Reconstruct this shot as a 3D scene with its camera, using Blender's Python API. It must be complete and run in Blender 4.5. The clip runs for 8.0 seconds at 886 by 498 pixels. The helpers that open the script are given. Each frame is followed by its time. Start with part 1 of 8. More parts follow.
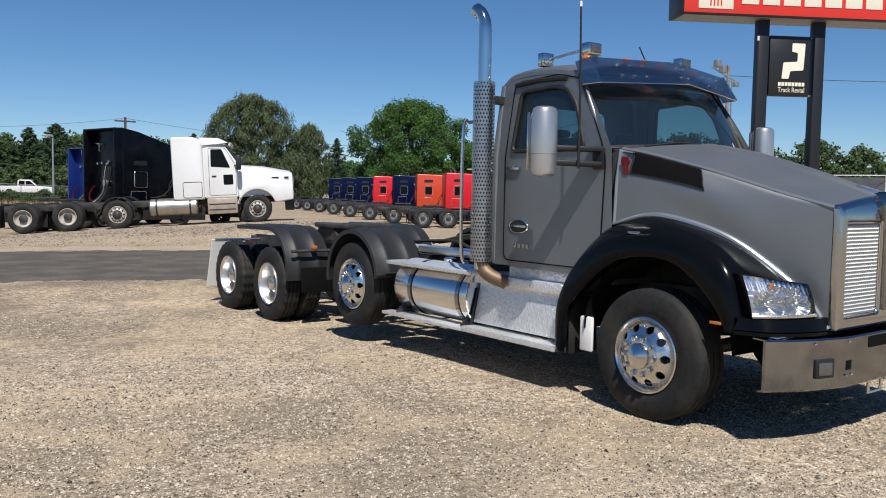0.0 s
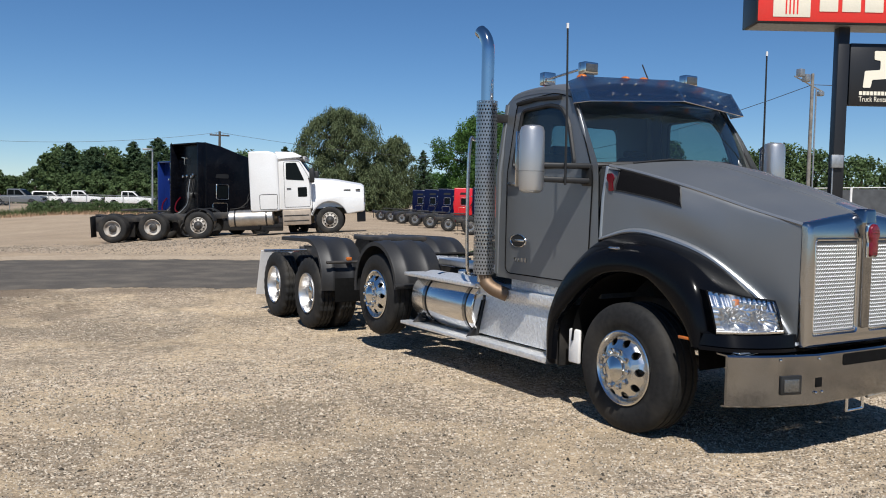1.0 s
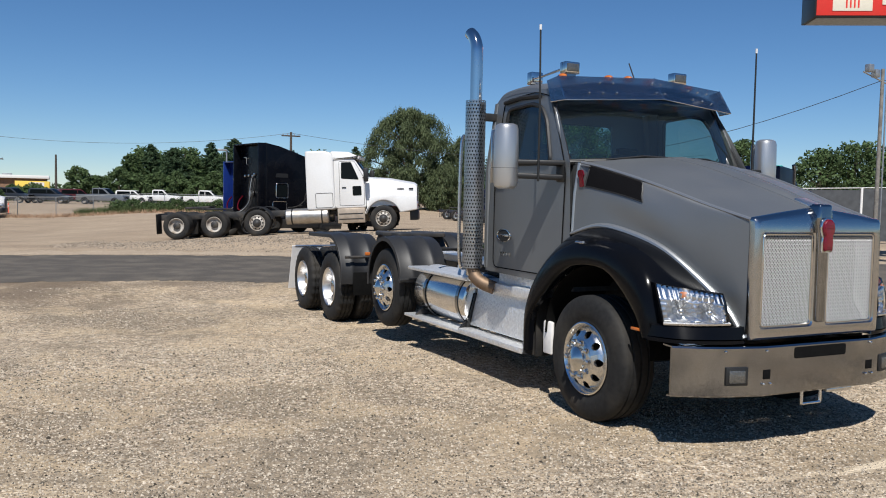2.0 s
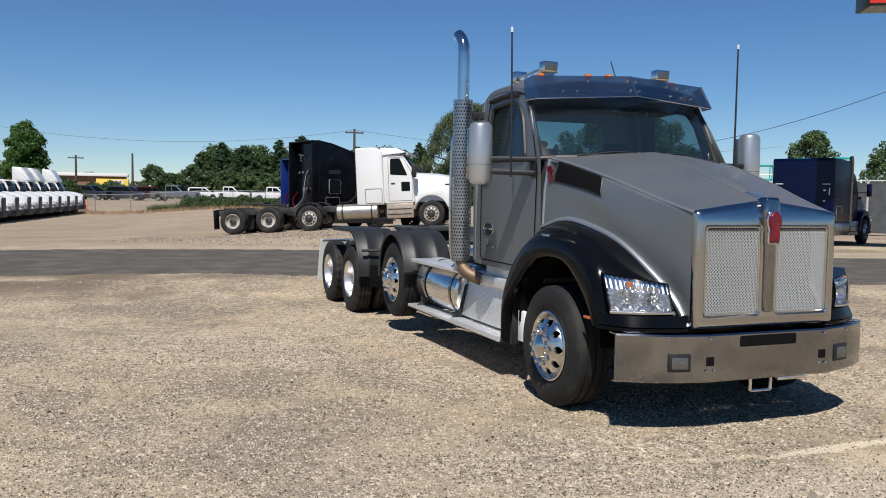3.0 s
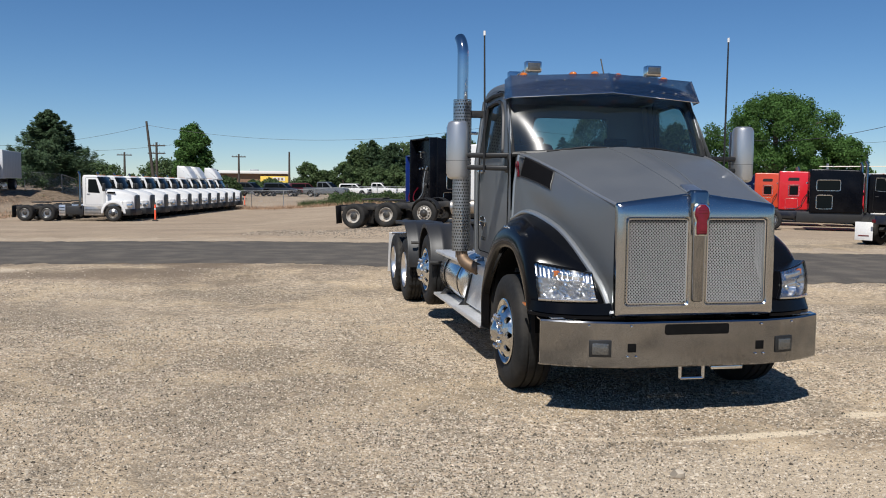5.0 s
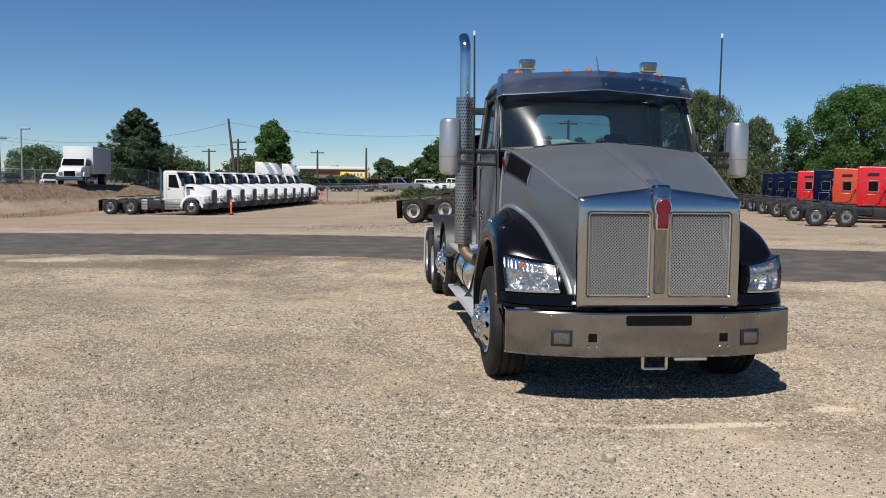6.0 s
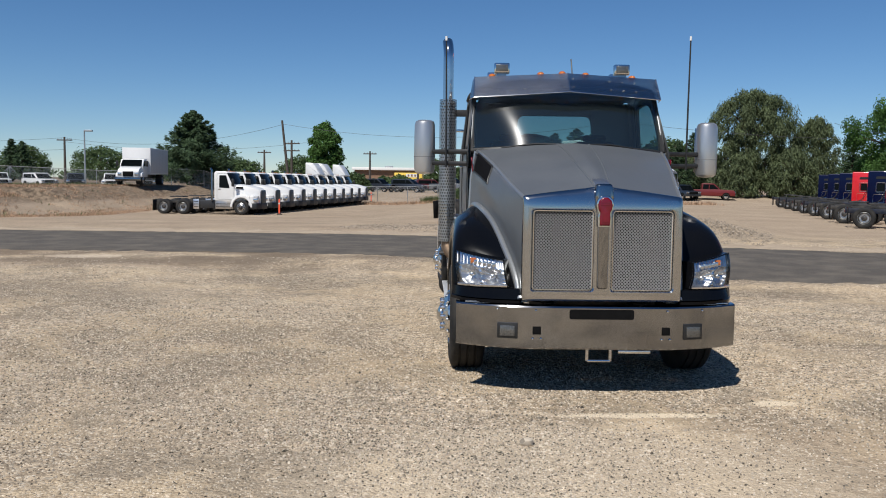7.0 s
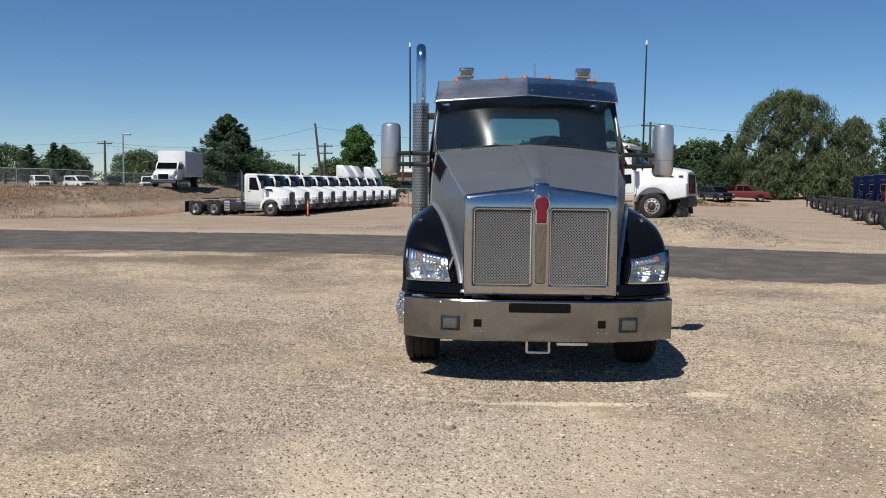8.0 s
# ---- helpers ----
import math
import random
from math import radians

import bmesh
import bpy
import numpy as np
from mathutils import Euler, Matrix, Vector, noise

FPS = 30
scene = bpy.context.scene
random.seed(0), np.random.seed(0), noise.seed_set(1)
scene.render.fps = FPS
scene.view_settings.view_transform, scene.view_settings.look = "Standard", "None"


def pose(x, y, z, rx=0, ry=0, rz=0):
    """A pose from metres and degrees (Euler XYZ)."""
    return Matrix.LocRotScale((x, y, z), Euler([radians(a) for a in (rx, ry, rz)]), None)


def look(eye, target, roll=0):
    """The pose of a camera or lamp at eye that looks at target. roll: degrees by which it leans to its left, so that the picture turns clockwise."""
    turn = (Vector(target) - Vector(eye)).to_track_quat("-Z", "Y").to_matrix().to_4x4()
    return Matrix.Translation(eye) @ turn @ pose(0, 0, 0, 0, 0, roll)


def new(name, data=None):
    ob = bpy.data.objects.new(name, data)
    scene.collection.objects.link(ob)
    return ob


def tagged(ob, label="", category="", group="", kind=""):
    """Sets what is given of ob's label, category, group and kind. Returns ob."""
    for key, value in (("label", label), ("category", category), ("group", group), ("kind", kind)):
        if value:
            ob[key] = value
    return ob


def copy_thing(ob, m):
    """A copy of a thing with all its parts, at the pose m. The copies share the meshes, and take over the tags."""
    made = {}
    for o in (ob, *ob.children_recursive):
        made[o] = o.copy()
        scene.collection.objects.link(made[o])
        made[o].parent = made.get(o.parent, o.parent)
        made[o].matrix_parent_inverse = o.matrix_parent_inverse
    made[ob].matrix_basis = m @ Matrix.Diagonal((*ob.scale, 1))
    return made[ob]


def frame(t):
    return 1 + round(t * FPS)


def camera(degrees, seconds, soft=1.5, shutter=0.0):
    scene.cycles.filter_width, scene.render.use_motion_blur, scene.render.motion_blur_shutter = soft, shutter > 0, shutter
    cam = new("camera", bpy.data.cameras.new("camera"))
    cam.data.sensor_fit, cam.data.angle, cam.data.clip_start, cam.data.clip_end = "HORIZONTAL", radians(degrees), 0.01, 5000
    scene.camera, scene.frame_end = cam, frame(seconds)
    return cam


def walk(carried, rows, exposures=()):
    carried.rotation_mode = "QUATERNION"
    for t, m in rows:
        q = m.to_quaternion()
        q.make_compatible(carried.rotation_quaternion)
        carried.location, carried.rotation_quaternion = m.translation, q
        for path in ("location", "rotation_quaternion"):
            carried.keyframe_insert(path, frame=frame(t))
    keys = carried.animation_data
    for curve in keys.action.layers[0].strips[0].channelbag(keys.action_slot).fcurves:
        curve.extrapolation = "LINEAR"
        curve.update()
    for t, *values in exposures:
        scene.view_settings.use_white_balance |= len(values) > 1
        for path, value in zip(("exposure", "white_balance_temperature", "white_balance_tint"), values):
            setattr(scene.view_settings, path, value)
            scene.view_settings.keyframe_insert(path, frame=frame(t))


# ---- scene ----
cam = camera(56.0, 8.0, soft=1.0)
PATH = [
    (0, (-6.352, -3.256, 1.769), (-5.179, -1.641, 1.631), 1.0),
    (0.5, (-6.105, -3.632, 1.798), (-5.029, -1.951, 1.675), 1.0),
    (1, (-5.8, -3.982, 1.823), (-4.81, -2.248, 1.708), 1.1),
    (1.5, (-5.526, -4.362, 1.809), (-4.623, -2.581, 1.696), 1.2),
    (2, (-5.182, -4.668, 1.802), (-4.351, -2.853, 1.683), 1.2),
    (2.2, (-5.022, -4.808, 1.797), (-4.217, -2.981, 1.676), 1.3),
    (3.3, (-4.341, -5.556, 1.841), (-3.718, -3.661, 1.706), 0.7),
    (3.5, (-4.173, -5.669, 1.852), (-3.585, -3.762, 1.718), 0.7),
    (4, (-3.828, -5.963, 1.841), (-3.332, -4.03, 1.704), 0.6),
    (4.5, (-3.434, -6.195, 1.84), (-3.031, -4.241, 1.701), 0.4),
    (4.7, (-3.267, -6.244, 1.83), (-2.896, -4.284, 1.687), 0.5),
    (5.8, (-2.365, -6.744, 1.853), (-2.206, -4.757, 1.692), 0.5),
    (6, (-2.164, -6.793, 1.836), (-2.039, -4.803, 1.674), 0.6),
    (6.5, (-1.721, -7.004, 1.833), (-1.67, -5.011, 1.669), 0.6),
    (7, (-1.289, -7.185, 1.827), (-1.3, -5.192, 1.666), 0.7),
    (7.5, (-0.799, -7.32, 1.825), (-0.86, -5.327, 1.667), 0.7),
    (8, (-0.463, -7.546, 1.815), (-0.565, -5.555, 1.658), 0.6),
]
walk(cam, [(t, look(eye, target, roll)) for t, eye, target, roll in PATH], [(0, 0.20), (4, 0.14), (8, 0.11)])

# ---- world, sun, exposure ----
SUN_FROM = Vector((-0.33, -0.62, 1.0)).normalized()
world = bpy.data.worlds.new("sky")
scene.world = world
world.use_nodes = True
wn = world.node_tree
sky = wn.nodes.new("ShaderNodeTexSky")
sky.sky_type, sky.sun_disc = "NISHITA", False
sky.sun_elevation = math.asin(SUN_FROM.z)
sky.sun_rotation = math.atan2(SUN_FROM.x, SUN_FROM.y)
sky.altitude, sky.air_density, sky.dust_density, sky.ozone_density = 1200, 0.9, 0.0, 6.0
deep = wn.nodes.new("ShaderNodeHueSaturation")
deep.inputs["Saturation"].default_value = 1.13
wn.links.new(sky.outputs[0], deep.inputs["Color"])
wn.links.new(deep.outputs[0], wn.nodes["Background"].inputs[0])
wn.nodes["Background"].inputs[1].default_value = 0.0805
sun = new("sun", bpy.data.lights.new("sun", "SUN"))
sun.data.energy, sun.data.angle, sun.data.color = 5.0, radians(0.53), (1.0, 0.968, 0.918)
sun.matrix_world = look(SUN_FROM * 50, (0, 0, 0))


# ---- materials ----
def mat(name, color, rough=0.5, metal=0.0, grain=0.0, scale=20.0, bump=0.0, dirt=None, dirt_scale=2.0, dirt_amount=0.5,
        coat=0.0, random_value=0.0, spec=0.5, rough_var=0.0, bump_scale=None):
    """A principled material with grain and dirt at two scales."""
    m = bpy.data.materials.new(name)
    m.use_nodes = True
    t = m.node_tree
    p = t.nodes["Principled BSDF"]
    p.inputs["Roughness"].default_value, p.inputs["Metallic"].default_value = rough, metal
    p.inputs["Coat Weight"].default_value, p.inputs["Specular IOR Level"].default_value = coat, spec
    p.inputs["Coat Roughness"].default_value = 0.06
    tc = t.nodes.new("ShaderNodeTexCoord")
    rgb = t.nodes.new("ShaderNodeRGB")
    rgb.outputs[0].default_value = (*color, 1)
    out = rgb.outputs[0]
    n1 = t.nodes.new("ShaderNodeTexNoise")
    n1.inputs["Scale"].default_value, n1.inputs["Detail"].default_value = scale, 6
    t.links.new(tc.outputs["Object"], n1.inputs["Vector"])
    if grain:
        r = t.nodes.new("ShaderNodeMapRange")
        r.inputs["To Min"].default_value, r.inputs["To Max"].default_value = 1 - grain, 1 + grain
        r.inputs["From Min"].default_value, r.inputs["From Max"].default_value = 0.3, 0.7
        t.links.new(n1.outputs[0], r.inputs[0])
        mx = t.nodes.new("ShaderNodeVectorMath")
        mx.operation = "SCALE"
        t.links.new(out, mx.inputs[0])
        t.links.new(r.outputs[0], mx.inputs["Scale"])
        out = mx.outputs[0]
    if dirt:
        n2 = t.nodes.new("ShaderNodeTexNoise")
        n2.inputs["Scale"].default_value, n2.inputs["Detail"].default_value = dirt_scale, 5
        t.links.new(tc.outputs["Object"], n2.inputs["Vector"])
        r2 = t.nodes.new("ShaderNodeMapRange")
        r2.inputs["From Min"].default_value, r2.inputs["From Max"].default_value = 0.42, 0.72
        r2.inputs["To Max"].default_value = dirt_amount
        t.links.new(n2.outputs[0], r2.inputs[0])
        mm = t.nodes.new("ShaderNodeMix")
        mm.data_type = "RGBA"
        t.links.new(r2.outputs[0], mm.inputs[0])
        t.links.new(out, mm.inputs[6])
        mm.inputs[7].default_value = (*dirt, 1)
        out = mm.outputs[2]
    if random_value:
        oi = t.nodes.new("ShaderNodeNewGeometry")
        r3 = t.nodes.new("ShaderNodeMapRange")
        r3.inputs["To Min"].default_value, r3.inputs["To Max"].default_value = 1 - random_value, 1 + random_value
        t.links.new(oi.outputs["Random Per Island"], r3.inputs[0])
        m3 = t.nodes.new("ShaderNodeVectorMath")
        m3.operation = "SCALE"
        t.links.new(out, m3.inputs[0])
        t.links.new(r3.outputs[0], m3.inputs["Scale"])
        out = m3.outputs[0]
    t.links.new(out, p.inputs["Base Color"])
    if rough_var:
        r4 = t.nodes.new("ShaderNodeMapRange")
        r4.inputs["From Min"].default_value, r4.inputs["From Max"].default_value = 0.3, 0.7
        r4.inputs["To Min"].default_value, r4.inputs["To Max"].default_value = max(0.02, rough - rough_var), rough + rough_var
        n4 = t.nodes.new("ShaderNodeTexNoise")
        n4.inputs["Scale"].default_value, n4.inputs["Detail"].default_value = 3.0, 5
        t.links.new(tc.outputs["Object"], n4.inputs["Vector"])
        t.links.new(n4.outputs[0], r4.inputs[0])
        t.links.new(r4.outputs[0], p.inputs["Roughness"])
    if bump:
        b = t.nodes.new("ShaderNodeBump")
        b.inputs["Strength"].default_value, b.inputs["Distance"].default_value = 1.0, bump
        src = n1
        if bump_scale:
            src = t.nodes.new("ShaderNodeTexNoise")
            src.inputs["Scale"].default_value, src.inputs["Detail"].default_value = bump_scale, 4
            t.links.new(tc.outputs["Object"], src.inputs["Vector"])
        t.links.new(src.outputs[0], b.inputs["Height"])
        t.links.new(b.outputs[0], p.inputs["Normal"])
    return m


def leaf_mat(name, color):
    """Leaves with a share of light passing through them."""
    m = mat(name, color, rough=0.65, grain=0.35, scale=0.7, random_value=0.26, spec=0.18)
    t = m.node_tree
    p = t.nodes["Principled BSDF"]
    tl, mix = t.nodes.new("ShaderNodeBsdfTranslucent"), t.nodes.new("ShaderNodeMixShader")
    mix.inputs[0].default_value = 0.40
    src = p.inputs["Base Color"].links[0].from_socket
    t.links.new(src, tl.inputs[0])
    t.links.new(p.outputs[0], mix.inputs[1])
    t.links.new(tl.outputs[0], mix.inputs[2])
    t.links.new(mix.outputs[0], t.nodes["Material Output"].inputs[0])
    return m


def glass_mat(name, color, rough=0.0, see=0.7, film=0.0, ior=1.52, dust=0.0):
    """Thin automotive glass: see-through with a sharp reflection; film: a share of fine wiper scratches; dust: of road
    dust, with a teal haze put into its colour.
    """
    m = bpy.data.materials.new(name)
    m.use_nodes = True
    t = m.node_tree
    t.nodes.remove(t.nodes["Principled BSDF"])
    tr, gl, mix, fr = (t.nodes.new("ShaderNode" + k) for k in ("BsdfTransparent", "BsdfGlossy", "MixShader", "Fresnel"))
    tr.inputs[0].default_value = (*[c * see for c in color], 1)
    gl.inputs["Roughness"].default_value = rough
    fr.inputs["IOR"].default_value = ior
    t.links.new(fr.outputs[0], mix.inputs[0])
    t.links.new(tr.outputs[0], mix.inputs[1])
    t.links.new(gl.outputs[0], mix.inputs[2])
    last = mix.outputs[0]
    if film:
        fl, m2, tg = t.nodes.new("ShaderNodeBsdfAnisotropic"), t.nodes.new("ShaderNodeMixShader"), t.nodes.new("ShaderNodeCombineXYZ")
        tg.inputs[0].default_value = 1.0
        fl.inputs["Roughness"].default_value, fl.inputs["Anisotropy"].default_value = 0.21, 0.6
        t.links.new(tg.outputs[0], fl.inputs["Tangent"])
        m2.inputs[0].default_value = film
        t.links.new(last, m2.inputs[1])
        t.links.new(fl.outputs[0], m2.inputs[2])
        last = m2.outputs[0]
    if dust:
        du, m3 = t.nodes.new("ShaderNodeBsdfDiffuse"), t.nodes.new("ShaderNodeMixShader")
        du.inputs[0].default_value = (0.42, 0.58, 0.62, 1)
        m3.inputs[0].default_value = dust
        t.links.new(last, m3.inputs[1])
        t.links.new(du.outputs[0], m3.inputs[2])
        last = m3.outputs[0]
    t.links.new(last, t.nodes["Material Output"].inputs[0])
    return m


def ground_mat():
    """Pale tan gravel: pressed stones with earth between them, tracks and pale dusty patches."""
    m = bpy.data.materials.new("gravel_ground")
    m.use_nodes = True
    t = m.node_tree
    p = t.nodes["Principled BSDF"]
    p.inputs["Roughness"].default_value, p.inputs["Specular IOR Level"].default_value = 0.95, 0.15
    tc = t.nodes.new("ShaderNodeTexCoord")

    def vor(scale, feature="F1"):
        v = t.nodes.new("ShaderNodeTexVoronoi")
        v.inputs["Scale"].default_value, v.feature = scale, feature
        t.links.new(tc.outputs["Object"], v.inputs["Vector"])
        return v

    def noi(scale, detail=5):
        v = t.nodes.new("ShaderNodeTexNoise")
        v.inputs["Scale"].default_value, v.inputs["Detail"].default_value = scale, detail
        t.links.new(tc.outputs["Object"], v.inputs["Vector"])
        return v

    def ramp(src, stops):
        r = t.nodes.new("ShaderNodeValToRGB")
        while len(r.color_ramp.elements) < len(stops):
            r.color_ramp.elements.new(0.5)
        for e, (pos, c) in zip(r.color_ramp.elements, stops):
            e.position, e.color = pos, (*c, 1)
        t.links.new(src, r.inputs[0])
        return r.outputs[0]

    def mixc(fac, a, b, mode="MIX"):
        x = t.nodes.new("ShaderNodeMix")
        x.data_type, x.blend_type = "RGBA", mode
        for sock, v in ((0, fac), (6, a), (7, b)):
            if isinstance(v, (float, int)):
                x.inputs[sock].default_value = v
            elif isinstance(v, tuple):
                x.inputs[sock].default_value = (*v, 1)
            else:
                t.links.new(v, x.inputs[sock])
        return x.outputs[2]

    def cells(scale, stops):
        v, sp = vor(scale), t.nodes.new("ShaderNodeSeparateColor")
        t.links.new(v.outputs["Color"], sp.inputs[0])
        return v, ramp(sp.outputs[0], stops)

    stones, col = cells(46.0, ((0.0, (0.13, 0.095, 0.065)), (0.14, (0.25, 0.19, 0.13)), (0.35, (0.40, 0.325, 0.235)), (0.72, (0.50, 0.415, 0.31)), (0.9, (0.58, 0.505, 0.405)), (1.0, (0.74, 0.68, 0.585))))
    grit, grit_col = cells(105.0, ((0.0, (0.15, 0.11, 0.08)), (0.3, (0.38, 0.30, 0.215)), (0.7, (0.51, 0.42, 0.315)), (1.0, (0.66, 0.59, 0.48))))
    col = mixc(ramp(noi(6.0, 4).outputs[0], ((0.44, (0.05, 0.05, 0.05)), (0.58, (0.7, 0.7, 0.7)))), col, grit_col)
    big = noi(0.55, 8)
    col = mixc(ramp(big.outputs[0], ((0.47, (0, 0, 0)), (0.60, (0.62, 0.62, 0.62)))), col, (0.52, 0.415, 0.29))
    wide = noi(0.30, 8)
    col = mixc(ramp(wide.outputs[0], ((0.47, (0, 0, 0)), (0.57, (0.60, 0.60, 0.60)))), col, (0.20, 0.165, 0.125))
    def specks(base, scale, radius, share, color):
        """Single larger stones here and there; dark colours also paint small shadows between stones."""
        v, sp = vor(scale), t.nodes.new("ShaderNodeSeparateColor")
        t.links.new(v.outputs["Color"], sp.inputs[0])
        near = ramp(v.outputs["Distance"], ((radius * 0.75, (0.95, 0.95, 0.95)), (radius, (0, 0, 0))))
        some = ramp(sp.outputs[1], ((share - 0.01, (1, 1, 1)), (share, (0, 0, 0))))
        return mixc(mixc(1.0, near, some, "MULTIPLY"), base, color)

    col = specks(col, 36.0, 0.33, 0.46, (0.06, 0.047, 0.036))
    col = specks(col, 27.0, 0.32, 0.26, (0.74, 0.68, 0.58))
    col = specks(col, 17.0, 0.22, 0.16, (0.08, 0.063, 0.05))
    col = specks(col, 11.0, 0.20, 0.10, (0.12, 0.095, 0.07))
    col = specks(col, 11.0, 0.22, 0.22, (0.66, 0.59, 0.49))
    col = mixc(1.0, col, ramp(noi(13.0, 4).outputs[0], ((0.37, (0.70, 0.695, 0.69)), (0.63, (1.30, 1.285, 1.27)))), "MULTIPLY")
    dust = noi(0.85, 7)
    dust.inputs["Distortion"].default_value = 0.6
    col = mixc(ramp(dust.outputs[0], ((0.50, (0, 0, 0)), (0.60, (0.38, 0.38, 0.38)))), col, (0.57, 0.45, 0.30))
    mud = noi(1.25, 6)
    mud.inputs["Distortion"].default_value = 0.8
    col = mixc(ramp(mud.outputs[0], ((0.53, (0, 0, 0)), (0.64, (0.5, 0.5, 0.5)))), col, (0.22, 0.185, 0.14))
    xyz = t.nodes.new("ShaderNodeSeparateXYZ")
    t.links.new(tc.outputs["Object"], xyz.inputs[0])
    far = t.nodes.new("ShaderNodeMapRange")
    far.inputs["From Min"].default_value, far.inputs["From Max"].default_value = 19.0, 25.0
    t.links.new(xyz.outputs[1], far.inputs[0])
    streak = t.nodes.new("ShaderNodeMapping")
    streak.inputs["Scale"].default_value = (0.28, 0.28, 1.0)
    t.links.new(tc.outputs["Object"], streak.inputs[0])
    soil = noi(1.0, 7)
    t.links.new(streak.outputs[0], soil.inputs["Vector"])
    earth = ramp(soil.outputs[0], ((0.30, (0.32, 0.252, 0.188)), (0.50, (0.365, 0.292, 0.22)), (0.70, (0.41, 0.332, 0.25))))
    amount = t.nodes.new("ShaderNodeMath")
    amount.operation = "MULTIPLY"
    amount.inputs[1].default_value = 0.93
    t.links.new(far.outputs[0], amount.inputs[0])
    col = mixc(amount.outputs[0], col, earth)
    strip, left = t.nodes.new("ShaderNodeMapRange"), t.nodes.new("ShaderNodeMapRange")
    strip.inputs["From Min"].default_value, strip.inputs["From Max"].default_value = 9.0, 12.5
    left.inputs["From Min"].default_value, left.inputs["From Max"].default_value = 0.0, -5.0
    t.links.new(xyz.outputs[1], strip.inputs[0])
    t.links.new(xyz.outputs[0], left.inputs[0])
    both_m = t.nodes.new("ShaderNodeMath")
    both_m.operation = "MULTIPLY"
    t.links.new(strip.outputs[0], both_m.inputs[0])
    t.links.new(left.outputs[0], both_m.inputs[1])
    clod = mixc(1.0, both_m.outputs[0], ramp(noi(0.45, 6).outputs[0], ((0.42, (0, 0, 0)), (0.56, (0.85, 0.85, 0.85)))), "MULTIPLY")
    near_side = t.nodes.new("ShaderNodeMapRange")
    near_side.inputs["From Min"].default_value, near_side.inputs["From Max"].default_value = 23.0, 19.0
    near_side.inputs["To Min"].default_value = 0.22
    t.links.new(xyz.outputs[1], near_side.inputs[0])
    col = mixc(mixc(1.0, clod, near_side.outputs[0], "MULTIPLY"), col, (0.175, 0.135, 0.10))
    slope = None
    for axis, lo, hi in ((0, -22.0, -25.0), (1, 23.0, 28.0), (2, 0.0, 0.3), (2, 1.75, 1.45)):
        r = t.nodes.new("ShaderNodeMapRange")
        r.inputs["From Min"].default_value, r.inputs["From Max"].default_value = lo, hi
        t.links.new(xyz.outputs[axis], r.inputs[0])
        slope = r.outputs[0] if slope is None else mixc(1.0, slope, r.outputs[0], "MULTIPLY")
    col = mixc(slope, col, mixc(ramp(noi(3.2, 10).outputs[0], ((0.36, (0, 0, 0)), (0.62, (1, 1, 1)))), (0.115, 0.088, 0.065), (0.285, 0.22, 0.16)))
    ragged = noi(5.0, 6)
    wob = t.nodes.new("ShaderNodeVectorMath")
    wob.operation = "SUBTRACT"
    wob.inputs[1].default_value = (0.5, 0.5, 0.5)
    t.links.new(ragged.outputs["Color"], wob.inputs[0])

    def smear(base, centre, half, turn, jitter, amount, color):
        """A worn or dusty spot with a ragged, fading edge: half lengths along and across, turned about z."""
        off, mp, ln, fade = t.nodes.new("ShaderNodeVectorMath"), t.nodes.new("ShaderNodeMapping"), t.nodes.new("ShaderNodeVectorMath"), t.nodes.new("ShaderNodeMapRange")
        off.operation = "MULTIPLY_ADD"
        off.inputs[1].default_value = (jitter, jitter, 0)
        t.links.new(wob.outputs[0], off.inputs[0])
        t.links.new(tc.outputs["Object"], off.inputs[2])
        mp.vector_type = "TEXTURE"
        mp.inputs["Location"].default_value = (*centre, 0)
        mp.inputs["Rotation"].default_value = (0, 0, radians(turn))
        mp.inputs["Scale"].default_value = (*half, 40)
        t.links.new(off.outputs[0], mp.inputs[0])
        ln.operation = "LENGTH"
        t.links.new(mp.outputs[0], ln.inputs[0])
        fade.interpolation_type = "SMOOTHSTEP"
        fade.inputs["From Min"].default_value, fade.inputs["From Max"].default_value = 1.15, 0.55
        fade.inputs["To Max"].default_value = amount
        t.links.new(ln.outputs["Value"], fade.inputs[0])
        return mixc(fade.outputs[0], base, color)

    col = smear(col, (-8.4, 11.4), (3.6, 1.05), 10, 1.6, 0.62, (0.165, 0.13, 0.10))
    col = smear(col, (-9.7, 12.1), (1.0, 0.5), 5, 0.5, 0.65, (0.56, 0.48, 0.385))
    col = smear(col, (-7.6, 6.2), (2.6, 1.3), 20, 1.6, 0.35, (0.24, 0.205, 0.165))
    col = smear(col, (2.4, -2.6), (1.6, 0.8), 15, 1.2, 0.4, (0.25, 0.205, 0.155))
    col = smear(col, (1.3, -1.9), (1.9, 1.2), 10, 1.2, 0.25, (0.50, 0.385, 0.265))
    col = smear(col, (-0.5, -2.1), (2.0, 1.3), 10, 1.0, 0.42, (0.66, 0.56, 0.43))
    col = smear(col, (-4.2, -0.8), (2.7, 2.3), 20, 1.6, 0.30, (0.235, 0.20, 0.16))
    col = smear(col, (0.27, -0.705), (0.78, 0.075), 3.0, 0.10, 0.64, (0.80, 0.69, 0.53))
    col = smear(col, (-0.85, -0.66), (0.62, 0.05), -8, 0.16, 0.5, (0.66, 0.55, 0.41))
    col = smear(col, (1.47, -0.29), (0.26, 0.09), 8, 0.14, 0.62, (0.80, 0.69, 0.53))
    col = smear(col, (0.36, -1.10), (0.40, 0.13), -70, 0.25, 0.45, (0.62, 0.50, 0.36))
    fine = noi(170.0, 3)
